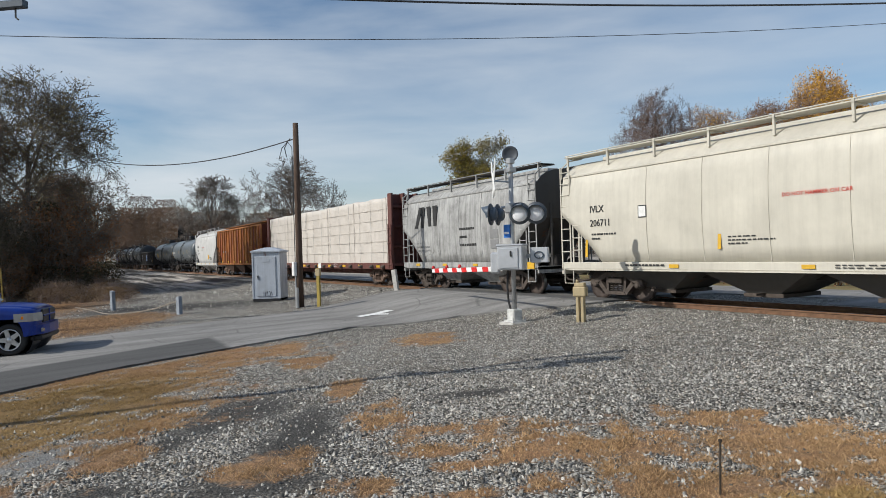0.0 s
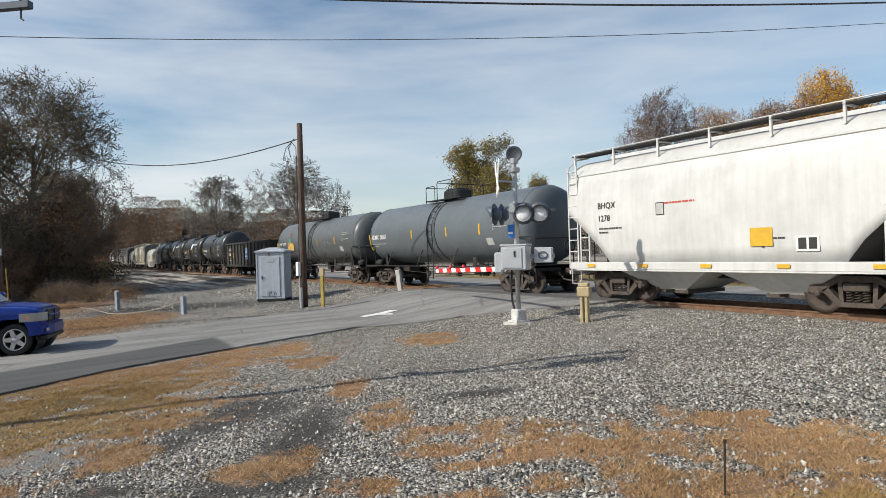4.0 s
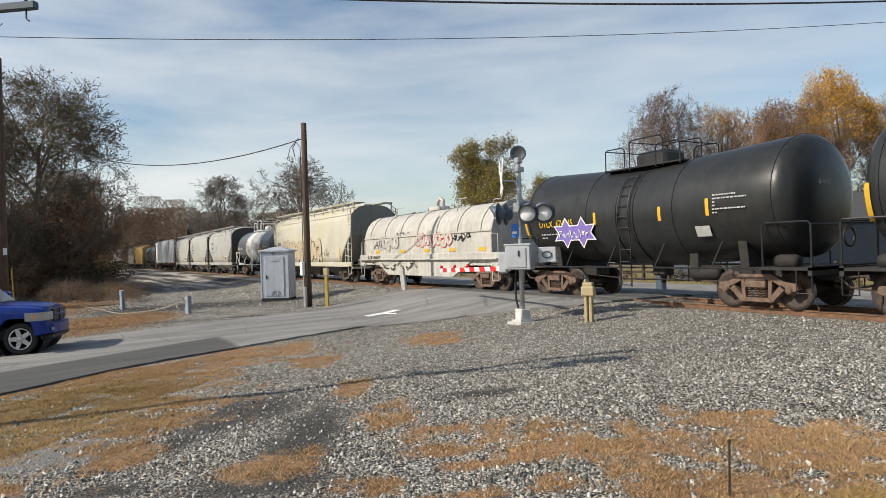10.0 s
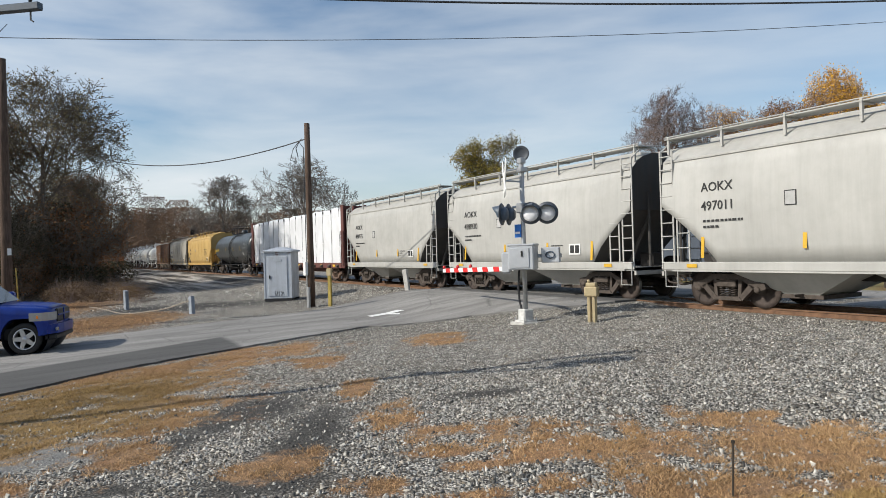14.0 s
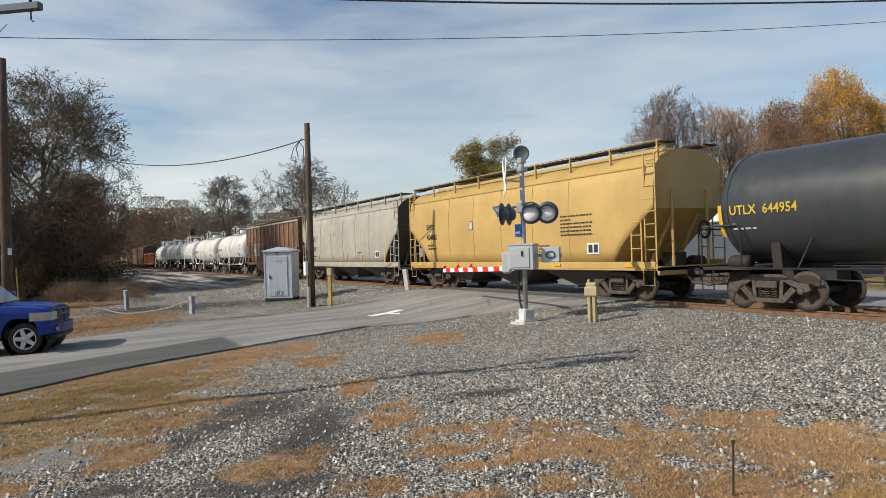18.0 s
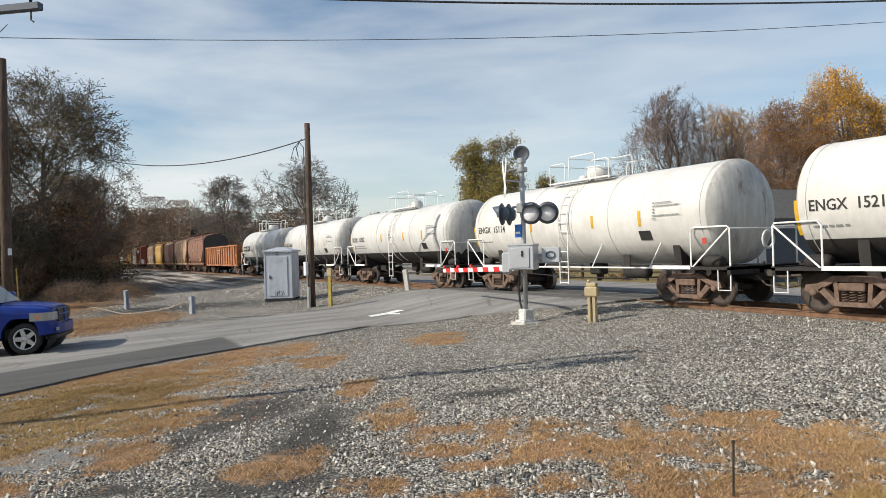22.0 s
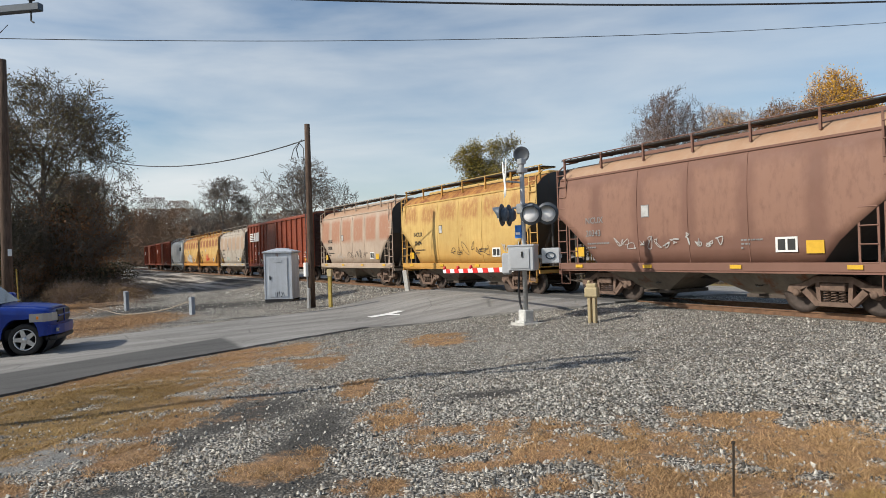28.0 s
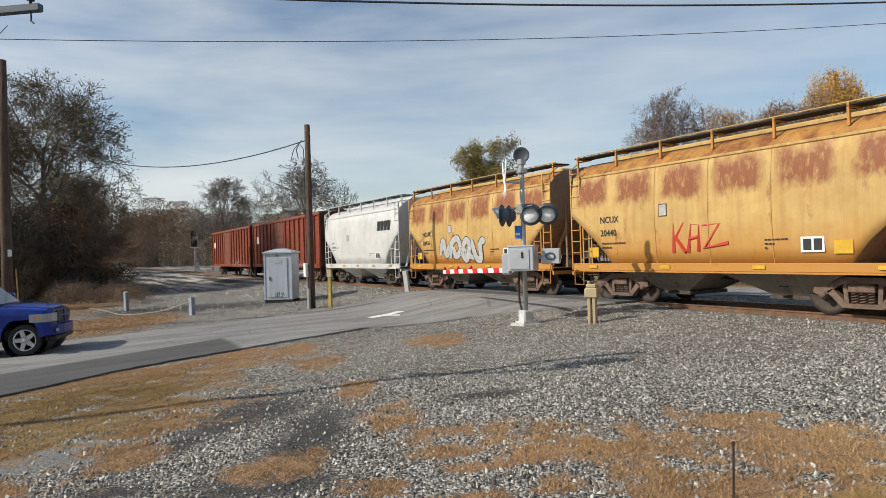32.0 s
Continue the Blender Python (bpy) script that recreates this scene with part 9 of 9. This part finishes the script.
part("spray_figure", prism(B(), [(0, 0), (0.2, 0.05), (0.14, 0.35), (0.02, 0.3)], 0.004), M_REDLET, c, "sprayed red scrawl").matrix_basis = pose(-L / 2 + 3.36, -1.435, 3.0, -18)
scribble(c, M_GREYWHITE, 2.6, -1.49, 2.2, 1.2, 0.5, 8, 3, 0.012)

# black gondola
c, L = wagon("gondola_wagon", -131.65, -116.3, "black ribbed open gondola wagon with white lettering", "gondola", "gondolas of the train")
gondola(c, L, P_GONBLACK, P_GONBLACK, 13, 2.95)
lettering("DJTX", 0.32, M_CHALK, c, -L / 2 + 1.35, -1.435, 2.30)
lettering("30048", 0.34, M_CHALK, c, -L / 2 + 1.33, -1.435, 1.86)
bars(c, M_CHALK, -L / 2 + 1.4, -1.435, 1.62, 0.9, 0.35, 2, 3)
plate(c, M_CHALK, 0.45, -1.525, 2.0, 0.68, 1.0, "placard", label="white and blue painted panel")
plate(c, M_BLUE, 0.45, -1.535, 1.95, 0.58, 0.26, "placard_bar")
plate(c, M_BLUE, 0.45, -1.535, 1.62, 0.58, 0.14, "placard_bar")
part("placard_mark", prism(B(), [(-0.25, 0), (-0.1, 0.3), (0.12, 0.2), (0.28, 0.3), (0.2, 0.05), (0.05, -0.04)], 0.004), M_BLUE, c).matrix_basis = pose(0.45, -1.535, 2.2)
for x, t in ((-L / 2 + 0.7, 0.8), (-L / 2 + 2.9, 0.5), (1.4, 0.5), (4.6, 0.5), (L / 2 - 1.0, 1.2)):
    plate(c, M_REFLEX, x, -1.43, 1.85, 0.12, t, "reflector")
plate(c, M_GREYWHITE, 5.2, -1.43, 1.55, 0.5, 0.35, "stencil_panel")
scribble(c, M_GREYWHITE, 3.0, -1.43, 1.5, 0.9, 0.5, 5, 3, 0.015)
scribble(c, M_GREYWHITE, 5.0, -1.43, 2.1, 0.9, 0.5, 15, 3, 0.012)

# four short black tank wagons
for left, right, a, b, m, lm in ((-143.41, -132.8, "UTLX", "600667", P_TANKSLATE, M_CHALK), (-155.67, -145.0, "CCLX", "2100", P_TANKBLACK, M_CHALK),
                                 (-167.98, -157.2, "CCLX", "1999", P_TANKBLACK, M_CHALK), (-179.92, -169.3, "UTLX", "674645", P_TANKBLACK, M_YLET)):
    c, L = wagon("tank_wagon", left, right, "short black tank wagon with rusty bogies and %s lettering" % ("yellow" if lm is M_YLET else "white"), "tank wagon", TANKS)
    tank_car(c, L, 1.54, 2.56, m, rusty=True, lean=0.26)
    tank_marks(c, L, 1.54, 2.58, a, b, lm, 0.29, x=-L / 2 + 1.15)
    if a == "CCLX":
        disc = lathe(B(), [(0, -0.003), (0.42, -0.003), (0.42, 0.003), (0, 0.003)], 26, pose(0, 0, 0, 90, 0, 0))
        part("round_emblem", disc, M_CHALK, c).matrix_basis = pose(0.75 if b == "2100" else -0.9, -1.49, 3.10, -20)
        for i, (w, h2) in enumerate(((2.6, 0.36), (2.4, 0.2))):
            bars(c, M_CHALK, 1.3 if b == "2100" else 0.75, -1.44 - 0.05 * i, 3.39 - 0.42 * i, w, h2, 1, 31 + i, tilt=-20, name="brand_lettering")
        scribble(c, M_PURPLE if b == "2100" else M_GREYWHITE, 2.0 if b == "2100" else -1.2, -1.545, 1.9, 1.2 if b == "2100" else 3.0, 0.42, 12, 6, 0.018, tilt=8)
        scribble(c, M_GREYWHITE, -L / 2 + 1.0, -1.51, 1.62, 2.2, 0.28, 22, 7, 0.02, tilt=12)
    if b == "674645":
        for i, sx in enumerate((2.6, 3.4)):
            star = [((0.62 + (0.28 if k % 2 else -0.1)) * 0.8 * math.cos(2 * math.pi * k / 12), (0.5 + (0.2 if k % 2 else -0.12)) * 0.75 * math.sin(2 * math.pi * k / 12)) for k in range(12)]
            part("spray_star", prism(B(), star, 0.004), M_CHALK, c).matrix_basis = pose(-L / 2 + sx, -1.548 - 0.004 * i, 2.15, 6)
            part("spray_star", prism(B(), [(x * 0.86, z * 0.86) for x, z in star], 0.004), M_PURPLE, c).matrix_basis = pose(-L / 2 + sx, -1.554 - 0.004 * i, 2.15, 6)
            scribble(c, M_CHALK, -L / 2 + sx - 0.35, -1.562 - 0.004 * i, 1.98, 0.7, 0.36, 60 + i, 4, 0.025, tilt=6)

# white coil wagon
c, L = wagon("coil_wagon", -195.1, -181.4, "white coil steel wagon with a rounded hood and graffiti", "coil wagon")
coil_car(c, L, P_COIL, P_COIL)
lettering("AOK 494619", 0.30, M_INK, c, -L / 2 + 1.1, -1.512, 1.32)
for i, x in enumerate((-4.6, -1.6, 0.9, 3.2, 5.6)):
    plate(c, M_REFLEX, x, -1.43, 1.72, 0.5, 0.14, "reflector")
scribble(c, M_INK, -4.6, -1.435, 1.85, 2.6, 0.7, 31, 6, 0.035)
fat_loops(c, -0.2, 1.92, 3.4, 0.55, (2, 4, 0, 3, 2, 1, 2), M_REDLET, P_COIL, lambda z: -1.43, "red outlined spray loops", 0.40, 0.03)
fat_loops(c, -4.4, 1.86, 2.3, 0.62, (4, 2, 1, 0, 2), M_GREYSPRAY, P_COIL, lambda z: -1.43, "grey outlined spray loops", 0.40, 0.025)
scribble(c, M_INK, 2.9, -1.44, 2.0, 1.9, 0.55, 33, 5, 0.05)
scribble(c, M_INK, -5.4, -1.485, 0.75, 5.5, 0.5, 34, 12, 0.035)
scribble(c, M_INK, -2.4, -1.43, 2.52, 1.5, 0.25, 35, 6, 0.02, tilt=-12)
scribble(c, M_INK, -L / 2 + 1.8, -1.44, 1.9, 1.1, 0.5, 36, 4, 0.03)

# yellowed cream hopper with large graffiti
c, L = wagon("covered_hopper", -212.23, -196.48, "yellowed cream covered hopper with large beige graffiti", "covered hopper", HOPPERS)
round_hopper(c, L, 3, P_CREAM2, P_CREAM2, dark_end=P_HEADGREY, under=P_ENDDARK, small=False, seam=False)
marks(c, "ACFX", "45404", -L / 2 + 1.2, 2.45, 0.28, M_INK)
fat_loops(c, -L / 2 + 2.3, 1.30, 8.4, 1.35, (2, 1, 4, 0, 3, 1, 2, 4, 0, 1), M_INK, M_BEIGESPRAY, skin_y, "large beige spray loops with dark edges", 0.36)
scribble(c, M_INK, 2.9, skin_y(1.5) - 0.02, 1.5, 1.4, 0.6, 42, 4, 0.03, tilt=4.4)
scribble(c, M_TEAL, -L / 2 + 2.2, skin_y(1.25) - 0.02, 1.25, 0.9, 0.7, 43, 3, 0.05, tilt=4.4)
bars(c, M_INK, 1.6, skin_y(2.2) - 0.012, 2.3, 2.0, 0.35, 3, 9)
plate(c, M_REFLEX, L / 2 - 1.8, skin_y(1.7) - 0.012, 1.75, 0.12, 0.9, "reflector")

# grey tank with white middle
c, L = wagon("tank_wagon", -225.0, -213.3, "grey tank wagon with a broad white middle and white rails", "tank wagon", TANKS)
tank_car(c, L, 1.45, 2.52, P_TANKGREY, belt="white_mid", dome=P_TANKWHITE, rails=M_WHITE, half_belt=2.1, platform="none", jacket=True, rusty=True)
tank_marks(c, L, 1.45, 2.52, "WAGX", "6066", M_CHALK, 0.28)
plate(c, M_REFLEX, 2.5, -1.455, 2.25, 0.75, 0.32, "placard")

# three light grey two-bay hoppers
for left, right, num in ((-237.88, -227.1, "497011"), (-249.97, -239.1, "498930"), (-261.98, -251.2, "496975")):
    c, L = wagon("covered_hopper", left, right, "light grey two-bay covered hopper with dark shaded ends", "covered hopper", HOPPERS)
    round_hopper(c, L, 2, P_LGREY, P_LGREY, dark_end=P_ENDDARK, under=P_LGREY, small=False, seam=False)
    hopper_marks(c, L, "AOKX", num, M_INK, 0.34, 3.05, tabs=2)
    stripes(c, L, [(-L / 2 + 1.35, 0.8), (-1.2, 0.4), (1.4, 0.4), (L / 2 - 1.75, 0.9)], 1.7)

# flat wagon with white-wrapped lumber
c, L = wagon("bulkhead_flat_wagon", -284.9, -262.6, "red-brown flat wagon with end bulkheads under white-wrapped lumber", "flat wagon", "lumber wagons")
bulkhead_flat(c, L, P_FLATRED)
lettering("73142", 0.24, M_CHALK, c, -L / 2 + 3.6, -1.512, 0.90)
bars(c, M_CHALK, -L / 2 + 2.5, -1.512, 1.13, 0.7, 0.24, 1, 3)
side_tabs(c, L - 2, 1.0, 9, -1.515, 0.55, 0.16)
LOADS.append((wrapped_load(L, M_WRAP2, M_BLACK, 9, 0.09, False, "stacked lumber wrapped in crumpled white sheeting on a flat wagon", 15), TRAIN[-1][1]))

# long dark tank
c, L = wagon("tank_wagon", -301.48, -286.0, "long dark grey tank wagon with yellow lettering", "tank wagon", TANKS)
tank_car(c, L, 1.47, 2.58, P_TANKSLATE, jacket=False, platform="none")
tank_marks(c, L, 1.47, 2.58, "UTLX", "644954", M_YLET)

# yellow and taupe three-bay hoppers
c, L = wagon("covered_hopper", -318.88, -303.36, "mustard yellow covered hopper wagon with bulging sides", "covered hopper", HOPPERS)
round_hopper(c, L, 3, P_YELLOW, P_YELLOW, dark_end=P_YELLOW, under=P_ENDDARK)
hopper_marks(c, L, "SHPX", "454602", M_INK, 0.32, 2.68, x=-L / 2 + 1.7)
bars(c, M_INK, 3.6, skin_y(2.4) - 0.012, 2.75, 1.6, 0.75, 6, 71)
plate(c, M_GREYSPRAY, -L / 2 + 1.05, skin_y(1.7) - 0.012, 1.65, 0.35, 0.4, "stencil_panel")
c, L = wagon("covered_hopper", -335.57, -320.33, "taupe grey covered hopper wagon with bulging sides", "covered hopper", HOPPERS)
round_hopper(c, L, 3, P_TAUPE, P_TAUPE, dark_end=P_ENDDARK, under=P_ENDDARK)
plate(c, M_NDYX, -L / 2 + 2.2, -1.494, 2.42, 1.75, 1.0, "stencil_panel", thick=0.003, tilt=1.2)
hopper_marks(c, L, "NDYX", "841569", M_INK, 0.42, 2.55, x=-L / 2 + 1.42)
stripes(c, L, [(-L / 2 + 1.3, 0.75), (-4.4, 0.35), (-1.9, 0.4), (0.6, 0.4), (2.9, 0.45), (L / 2 - 1.6, 0.95)], 1.6)

# brown ribbed hopper
c, L = wagon("covered_hopper", -351.9, -336.7, "rusty brown ribbed hopper wagon with dirty pale chutes", "covered hopper", HOPPERS)
ribbed_hopper(c, L, 3, P_BROWNSIDE, P_BROWNRIB, P_PALECHUTE, P_ENDDARK, n_rib=13, rail=P_LGREY)
for i, (a, b) in enumerate((("NO", "KL"), ("82", "98"))):
    for j, t in enumerate((a, b)):
        plate(c, M_GREYWHITE, -L / 2 + 2.85 + 1.16 * j, -1.446, 2.55 - 0.55 * i, 0.9, 0.52, "stencil_panel", thick=0.003)
        lettering(t, 0.36, M_INK, c, -L / 2 + 2.50 + 1.16 * j, -1.452, 2.43 - 0.55 * i)
lettering("34", 0.36, M_INK, c, -L / 2 + 4.82, -1.442, 1.88)
for x in (-1.1, 2.4, 5.8):
    plate(c, M_REFLEX, x, -1.54, 1.6, 0.12, 0.7, "reflector")
plate(c, M_GREYSPRAY, 5.3, -1.43, 2.0, 0.5, 0.9, "stencil_panel")

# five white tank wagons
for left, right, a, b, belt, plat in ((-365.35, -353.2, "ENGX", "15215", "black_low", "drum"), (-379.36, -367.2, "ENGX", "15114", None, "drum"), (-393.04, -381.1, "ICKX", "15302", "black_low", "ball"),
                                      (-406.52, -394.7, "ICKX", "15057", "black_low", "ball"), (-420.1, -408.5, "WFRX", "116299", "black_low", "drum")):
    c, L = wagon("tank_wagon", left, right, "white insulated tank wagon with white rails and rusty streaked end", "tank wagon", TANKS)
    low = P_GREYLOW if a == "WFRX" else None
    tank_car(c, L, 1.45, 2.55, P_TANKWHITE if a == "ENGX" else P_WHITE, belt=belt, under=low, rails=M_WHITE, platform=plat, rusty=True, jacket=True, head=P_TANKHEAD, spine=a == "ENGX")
    if a == "WFRX":
        plate(c, M_INK, -L / 2 + 2.0, -1.462, 2.45, 2.3, 0.42, "stencil_panel", thick=0.004)
        lettering("WFRX 116299", 0.32, M_CHALK, c, -L / 2 + 0.95, -1.475, 2.34, wide=0.93)
        bars(c, M_INK, -L / 2 + 1.0, -1.46, 2.1, 2.4, 0.25, 2, 7)
    else:
        tank_marks(c, L, 1.45, 2.55, a, b, M_INK, 0.32, print_mat=M_GREYWHITE)
    plate(c, M_REDLET, L / 2 - 0.5, -1.36, 1.75, 0.12, 0.16, "placard")

# rusty orange gondola
c, L = wagon("gondola_wagon", -437.88, -421.8, "rusty orange ribbed open gondola wagon", "gondola", "gondolas of the train")
gondola(c, L, P_GONORANGE, P_GONORANGE, 14, 2.85)
bars(c, M_CHALK, -L / 2 + 6.4, -1.435, 2.55, 1.2, 0.8, 3, 81, name="worn_lettering")
plate(c, M_REFLEX, L / 2 - 0.9, -1.43, 1.85, 0.5, 0.3, "reflector")
plate(c, M_REFLEX, 2.6, -1.43, 1.2, 0.5, 0.16, "reflector")
plate(c, M_GREYSPRAY, 4.0, -1.43, 2.1, 0.6, 0.5, "stencil_panel")


def round_wagon(left, right, label, body, num, mat, roof=None, bays=2, end=None, chute=None, letters="NCUX", size=0.28, tabs=4):
    c, L = wagon("covered_hopper", left, right, label, "covered hopper", HOPPERS)
    round_hopper(c, L, bays, body, body, dark_end=end or P_ENDDARK, rusty=True, roof=roof, under=chute or P_CHUTE)
    if num:
        hopper_marks(c, L, letters, num, mat, size, 2.45, tabs=tabs)
    for x in (-L / 2 + 1.0, L / 2 - 1.9):
        plate(c, M_REFLEX, x, skin_y(1.6) - 0.012, 1.55, 0.42, 0.30, "reflector")
    for i in range(bays):
        scribble(c, M_INK, (-1.7 if i == 0 else 1.7) - 0.3, -1.06, 0.55, 0.6, 0.3, 90 + i, 3, 0.03, tilt=-42, name="chute_scrawl")
    return c, L


round_wagon(-450.4, -439.4, "dark red-brown covered hopper wagon, rusty and dull", P_BROWN, "20371", M_GREYSPRAY)
round_wagon(-462.34, -451.6, "tan-brown covered hopper wagon with worn paint", P_TANBROWN, "20355", M_INK)
c, L = round_wagon(-474.39, -463.5, "red-brown covered hopper wagon with dusty roof", P_BROWN, "20343", M_GREYSPRAY, roof=P_TANBROWN)
scribble(c, M_GREYWHITE, -2.9, skin_y(1.6) - 0.02, 1.6, 2.6, 0.4, 51, 8, 0.02, tilt=4.4)
scribble(c, M_GREYWHITE, -0.1, skin_y(1.6) - 0.02, 1.6, 1.3, 0.4, 52, 4, 0.025, tilt=4.4)
c, L = round_wagon(-486.57, -475.69, "worn yellow covered hopper with rust stains on its roof", P_YELRUST2, "20434", M_INK, roof=P_YELROOF)
scribble(c, M_GREYWHITE, 3.2, skin_y(1.6) - 0.02, 1.6, 1.2, 0.5, 53, 4, 0.03, tilt=4.4)
scribble(c, M_INK, -0.8, skin_y(1.5) - 0.02, 1.5, 3.2, 0.7, 54, 6, 0.02, tilt=4.4)
c, L = round_wagon(-498.61, -487.81, "tan-grey covered hopper with red-brown worn patches", P_TAN, "20528", M_INK, roof=P_TANBROWN)
scribble(c, M_GREYWHITE, -2.7, skin_y(1.45) - 0.02, 1.45, 1.5, 0.5, 55, 5, 0.02, tilt=4.4)
scribble(c, M_INK, -1.0, skin_y(1.45) - 0.02, 1.45, 2.4, 0.62, 56, 6, 0.025, tilt=4.4)

# red boxcar
c, L = wagon("boxcar", -518.07, -500.14, "brick red ribbed boxcar with white graffiti along its base", "boxcar", "boxcars of the train")
boxcar(c, L, P_BOXRED, P_BOXDOOR, -1.3, 6, 7, P_BOXDOOR)
for k in range(5):
    part("emblem_bar", prism(B(), [(0, 0), (1.35 - 0.05 * k, 0), (1.39 - 0.05 * k, 0.09), (0, 0.09)], 0.012), M_CHALK, c).matrix_basis = pose(-L / 2 + 0.85, -1.54, 3.10 + 0.15 * k)
part("emblem", prism(prism(B(), [(0, 0), (0.30, 0), (0.50, 0.75), (0.20, 0.75)], 0.012),
     [(0.5, 0), (1.6, 0), (1.8, 0.75), (0.7, 0.75)], 0.012), M_CHALK, c).matrix_basis = pose(-L / 2 + 2.2, -1.545, 3.08)
lettering("463", 0.32, M_CHALK, c, -L / 2 + 2.0, -1.46, 1.95)
lettering("501", 0.32, M_CHALK, c, -L / 2 + 3.25, -1.46, 1.95)
bars(c, M_CHALK, -L / 2 + 1.95, -1.46, 2.75, 0.62, 0.30, 1, 2)
bars(c, M_CHALK, -L / 2 + 2.0, -1.46, 1.72, 0.8, 0.3, 2, 3)
scribble(c, M_CHALK, -L / 2 + 3.6, -1.55, 1.02, 3.0, 0.95, 61, 7, 0.025)
fat_loops(c, 0.7, 1.12, 4.6, 0.82, (4, 0, 3, 0, 4, 1, 0, 4, 3), M_GREYSPRAY, M_CHALK, lambda z: -1.54, "white spray graffiti along the sill", 0.30, 0.014)
fat_loops(c, 0.6, 0.98, 5.0, 0.42, (0, 3, 0, 4, 0, 3), M_GREYWHITE, M_CHALK, lambda z: -1.532, "white spray graffiti along the sill", 0.7, 0.012)
for x in (-L / 2 + 0.9, -L / 2 + 4.6, -L / 2 + 7.3, 2.6, 5.2, L / 2 - 1.7):
    plate(c, M_REFLEX, x, -1.47, 1.45, 0.55, 0.13, "reflector")
plate(c, M_CHALK, L / 2 - 3.6, -1.46, 1.62, 0.55, 0.3, "stencil_panel")
bars(c, M_CHALK, L / 2 - 2.2, -1.46, 2.0, 0.8, 0.45, 3, 12)

c, L = round_wagon(-530.33, -519.57, "grey-tan covered hopper with brown streaks", P_GREYTAN, "20526", M_INK)
scribble(c, M_TEAL, -2.3, skin_y(1.5) - 0.02, 1.5, 1.5, 0.4, 63, 5, 0.025, tilt=4.4)
scribble(c, M_GREYSPRAY, 1.9, skin_y(1.6) - 0.02, 1.6, 1.6, 0.6, 64, 5, 0.015, tilt=4.4)
c, L = round_wagon(-542.44, -531.6, "yellow covered hopper, heavily rusted top, with red spray letters", P_YELRUST, "20440", M_INK, roof=P_YELROOF, end=P_BROWNRIB)
bm = B()
for pts in ([(0, 0), (0.05, 0.8)], [(0.05, 0.35), (0.4, 0.8)], [(0.12, 0.4), (0.42, 0)], [(0.5, 0), (0.65, 0.75), (0.9, 0.72), (0.85, 0.02)], [(0.58, 0.35), (0.85, 0.4)], [(1.0, 0.7), (1.55, 0.72), (1.05, 0.1), (1.8, 0.22)]):
    tube(bm, [(x, 0, z) for x, z in pts], 0.07, 5)
part("graffiti", bm, M_REDLET, c, "red sprayed scrawl").matrix_basis = pose(-1.2, skin_y(1.7) + 0.03, 1.5)
c, L = round_wagon(-554.46, -543.65, "yellow covered hopper rusting along its top, with silver graffiti", P_YELRUST, "20436", M_INK, roof=P_YELROOF, end=P_BROWNRIB)
fat_loops(c, -2.4, 1.32, 3.6, 1.0, (0, 2, 4, 3), M_INK, M_GREYWHITE, skin_y, "silver spray loops with dark edges", 0.36, 0.035)
c, L = wagon("covered_hopper", -566.49, -555.77, "white covered hopper with dark lettering near its end", "covered hopper", HOPPERS)
round_hopper(c, L, 2, P_WHITE, P_WHITE, dark_end=P_WHITE, seam=False)
hopper_marks(c, L, "", "", M_GREYSPRAY)
for k in range(4):
    part("brand_lettering", prism(B(), [(0.42 * k, 0), (0.42 * k + 0.34, 0), (0.42 * k + 0.42, 0.5), (0.42 * k + 0.08, 0.5)], 0.006), M_INK, c).matrix_basis = pose(L / 2 - 2.55, skin_y(3.1) - 0.02, 2.95)
bars(c, M_GREYSPRAY, -L / 2 + 1.3, skin_y(2.3) - 0.012, 2.5, 0.6, 0.5, 2, 5)
for left, right in ((-585.0, -567.6), (-603.4, -586.2)):
    c, L = wagon("boxcar", left, right, "dull red ribbed boxcar with faded lettering", "boxcar", "boxcars of the train")
    boxcar(c, L, P_BOXRED, P_BOXDOOR, -0.6, 6, 7, P_BOXDOOR)
    scribble(c, M_GREYWHITE, 1.5, -1.55, 1.0, 4.0, 0.8, 66, 6, 0.03)
    plate(c, M_CHALK, -L / 2 + 1.4, -1.46, 3.2, 0.9, 0.6, "emblem")


def run(t):
    """How far the train has come along the track at t seconds."""
    return 15.9227 * t + 0.000345 * t * t + 0.000459 * t ** 3


def motions():
    steps = [0, 2, 4, 6, 8, 10, 12, 14, 16, 18, 20, 22, 24, 26, 28, 30, 32]
    for ob, x in TRAIN + LOADS:
        walk(ob, [(t, pose(x + run(t), TRACK_Y, 0)) for t in steps])

ground()
road()
track()
crossing_signal(-15.15, 11.15)
junction_post(-13.47, 12.05)
equipment_cabinet(-33.7, 9.75)
poles()
posts()
pickup_truck()
beyond()
trees()
far_woods()
scatter_grass()
scatter_stones()

motions()
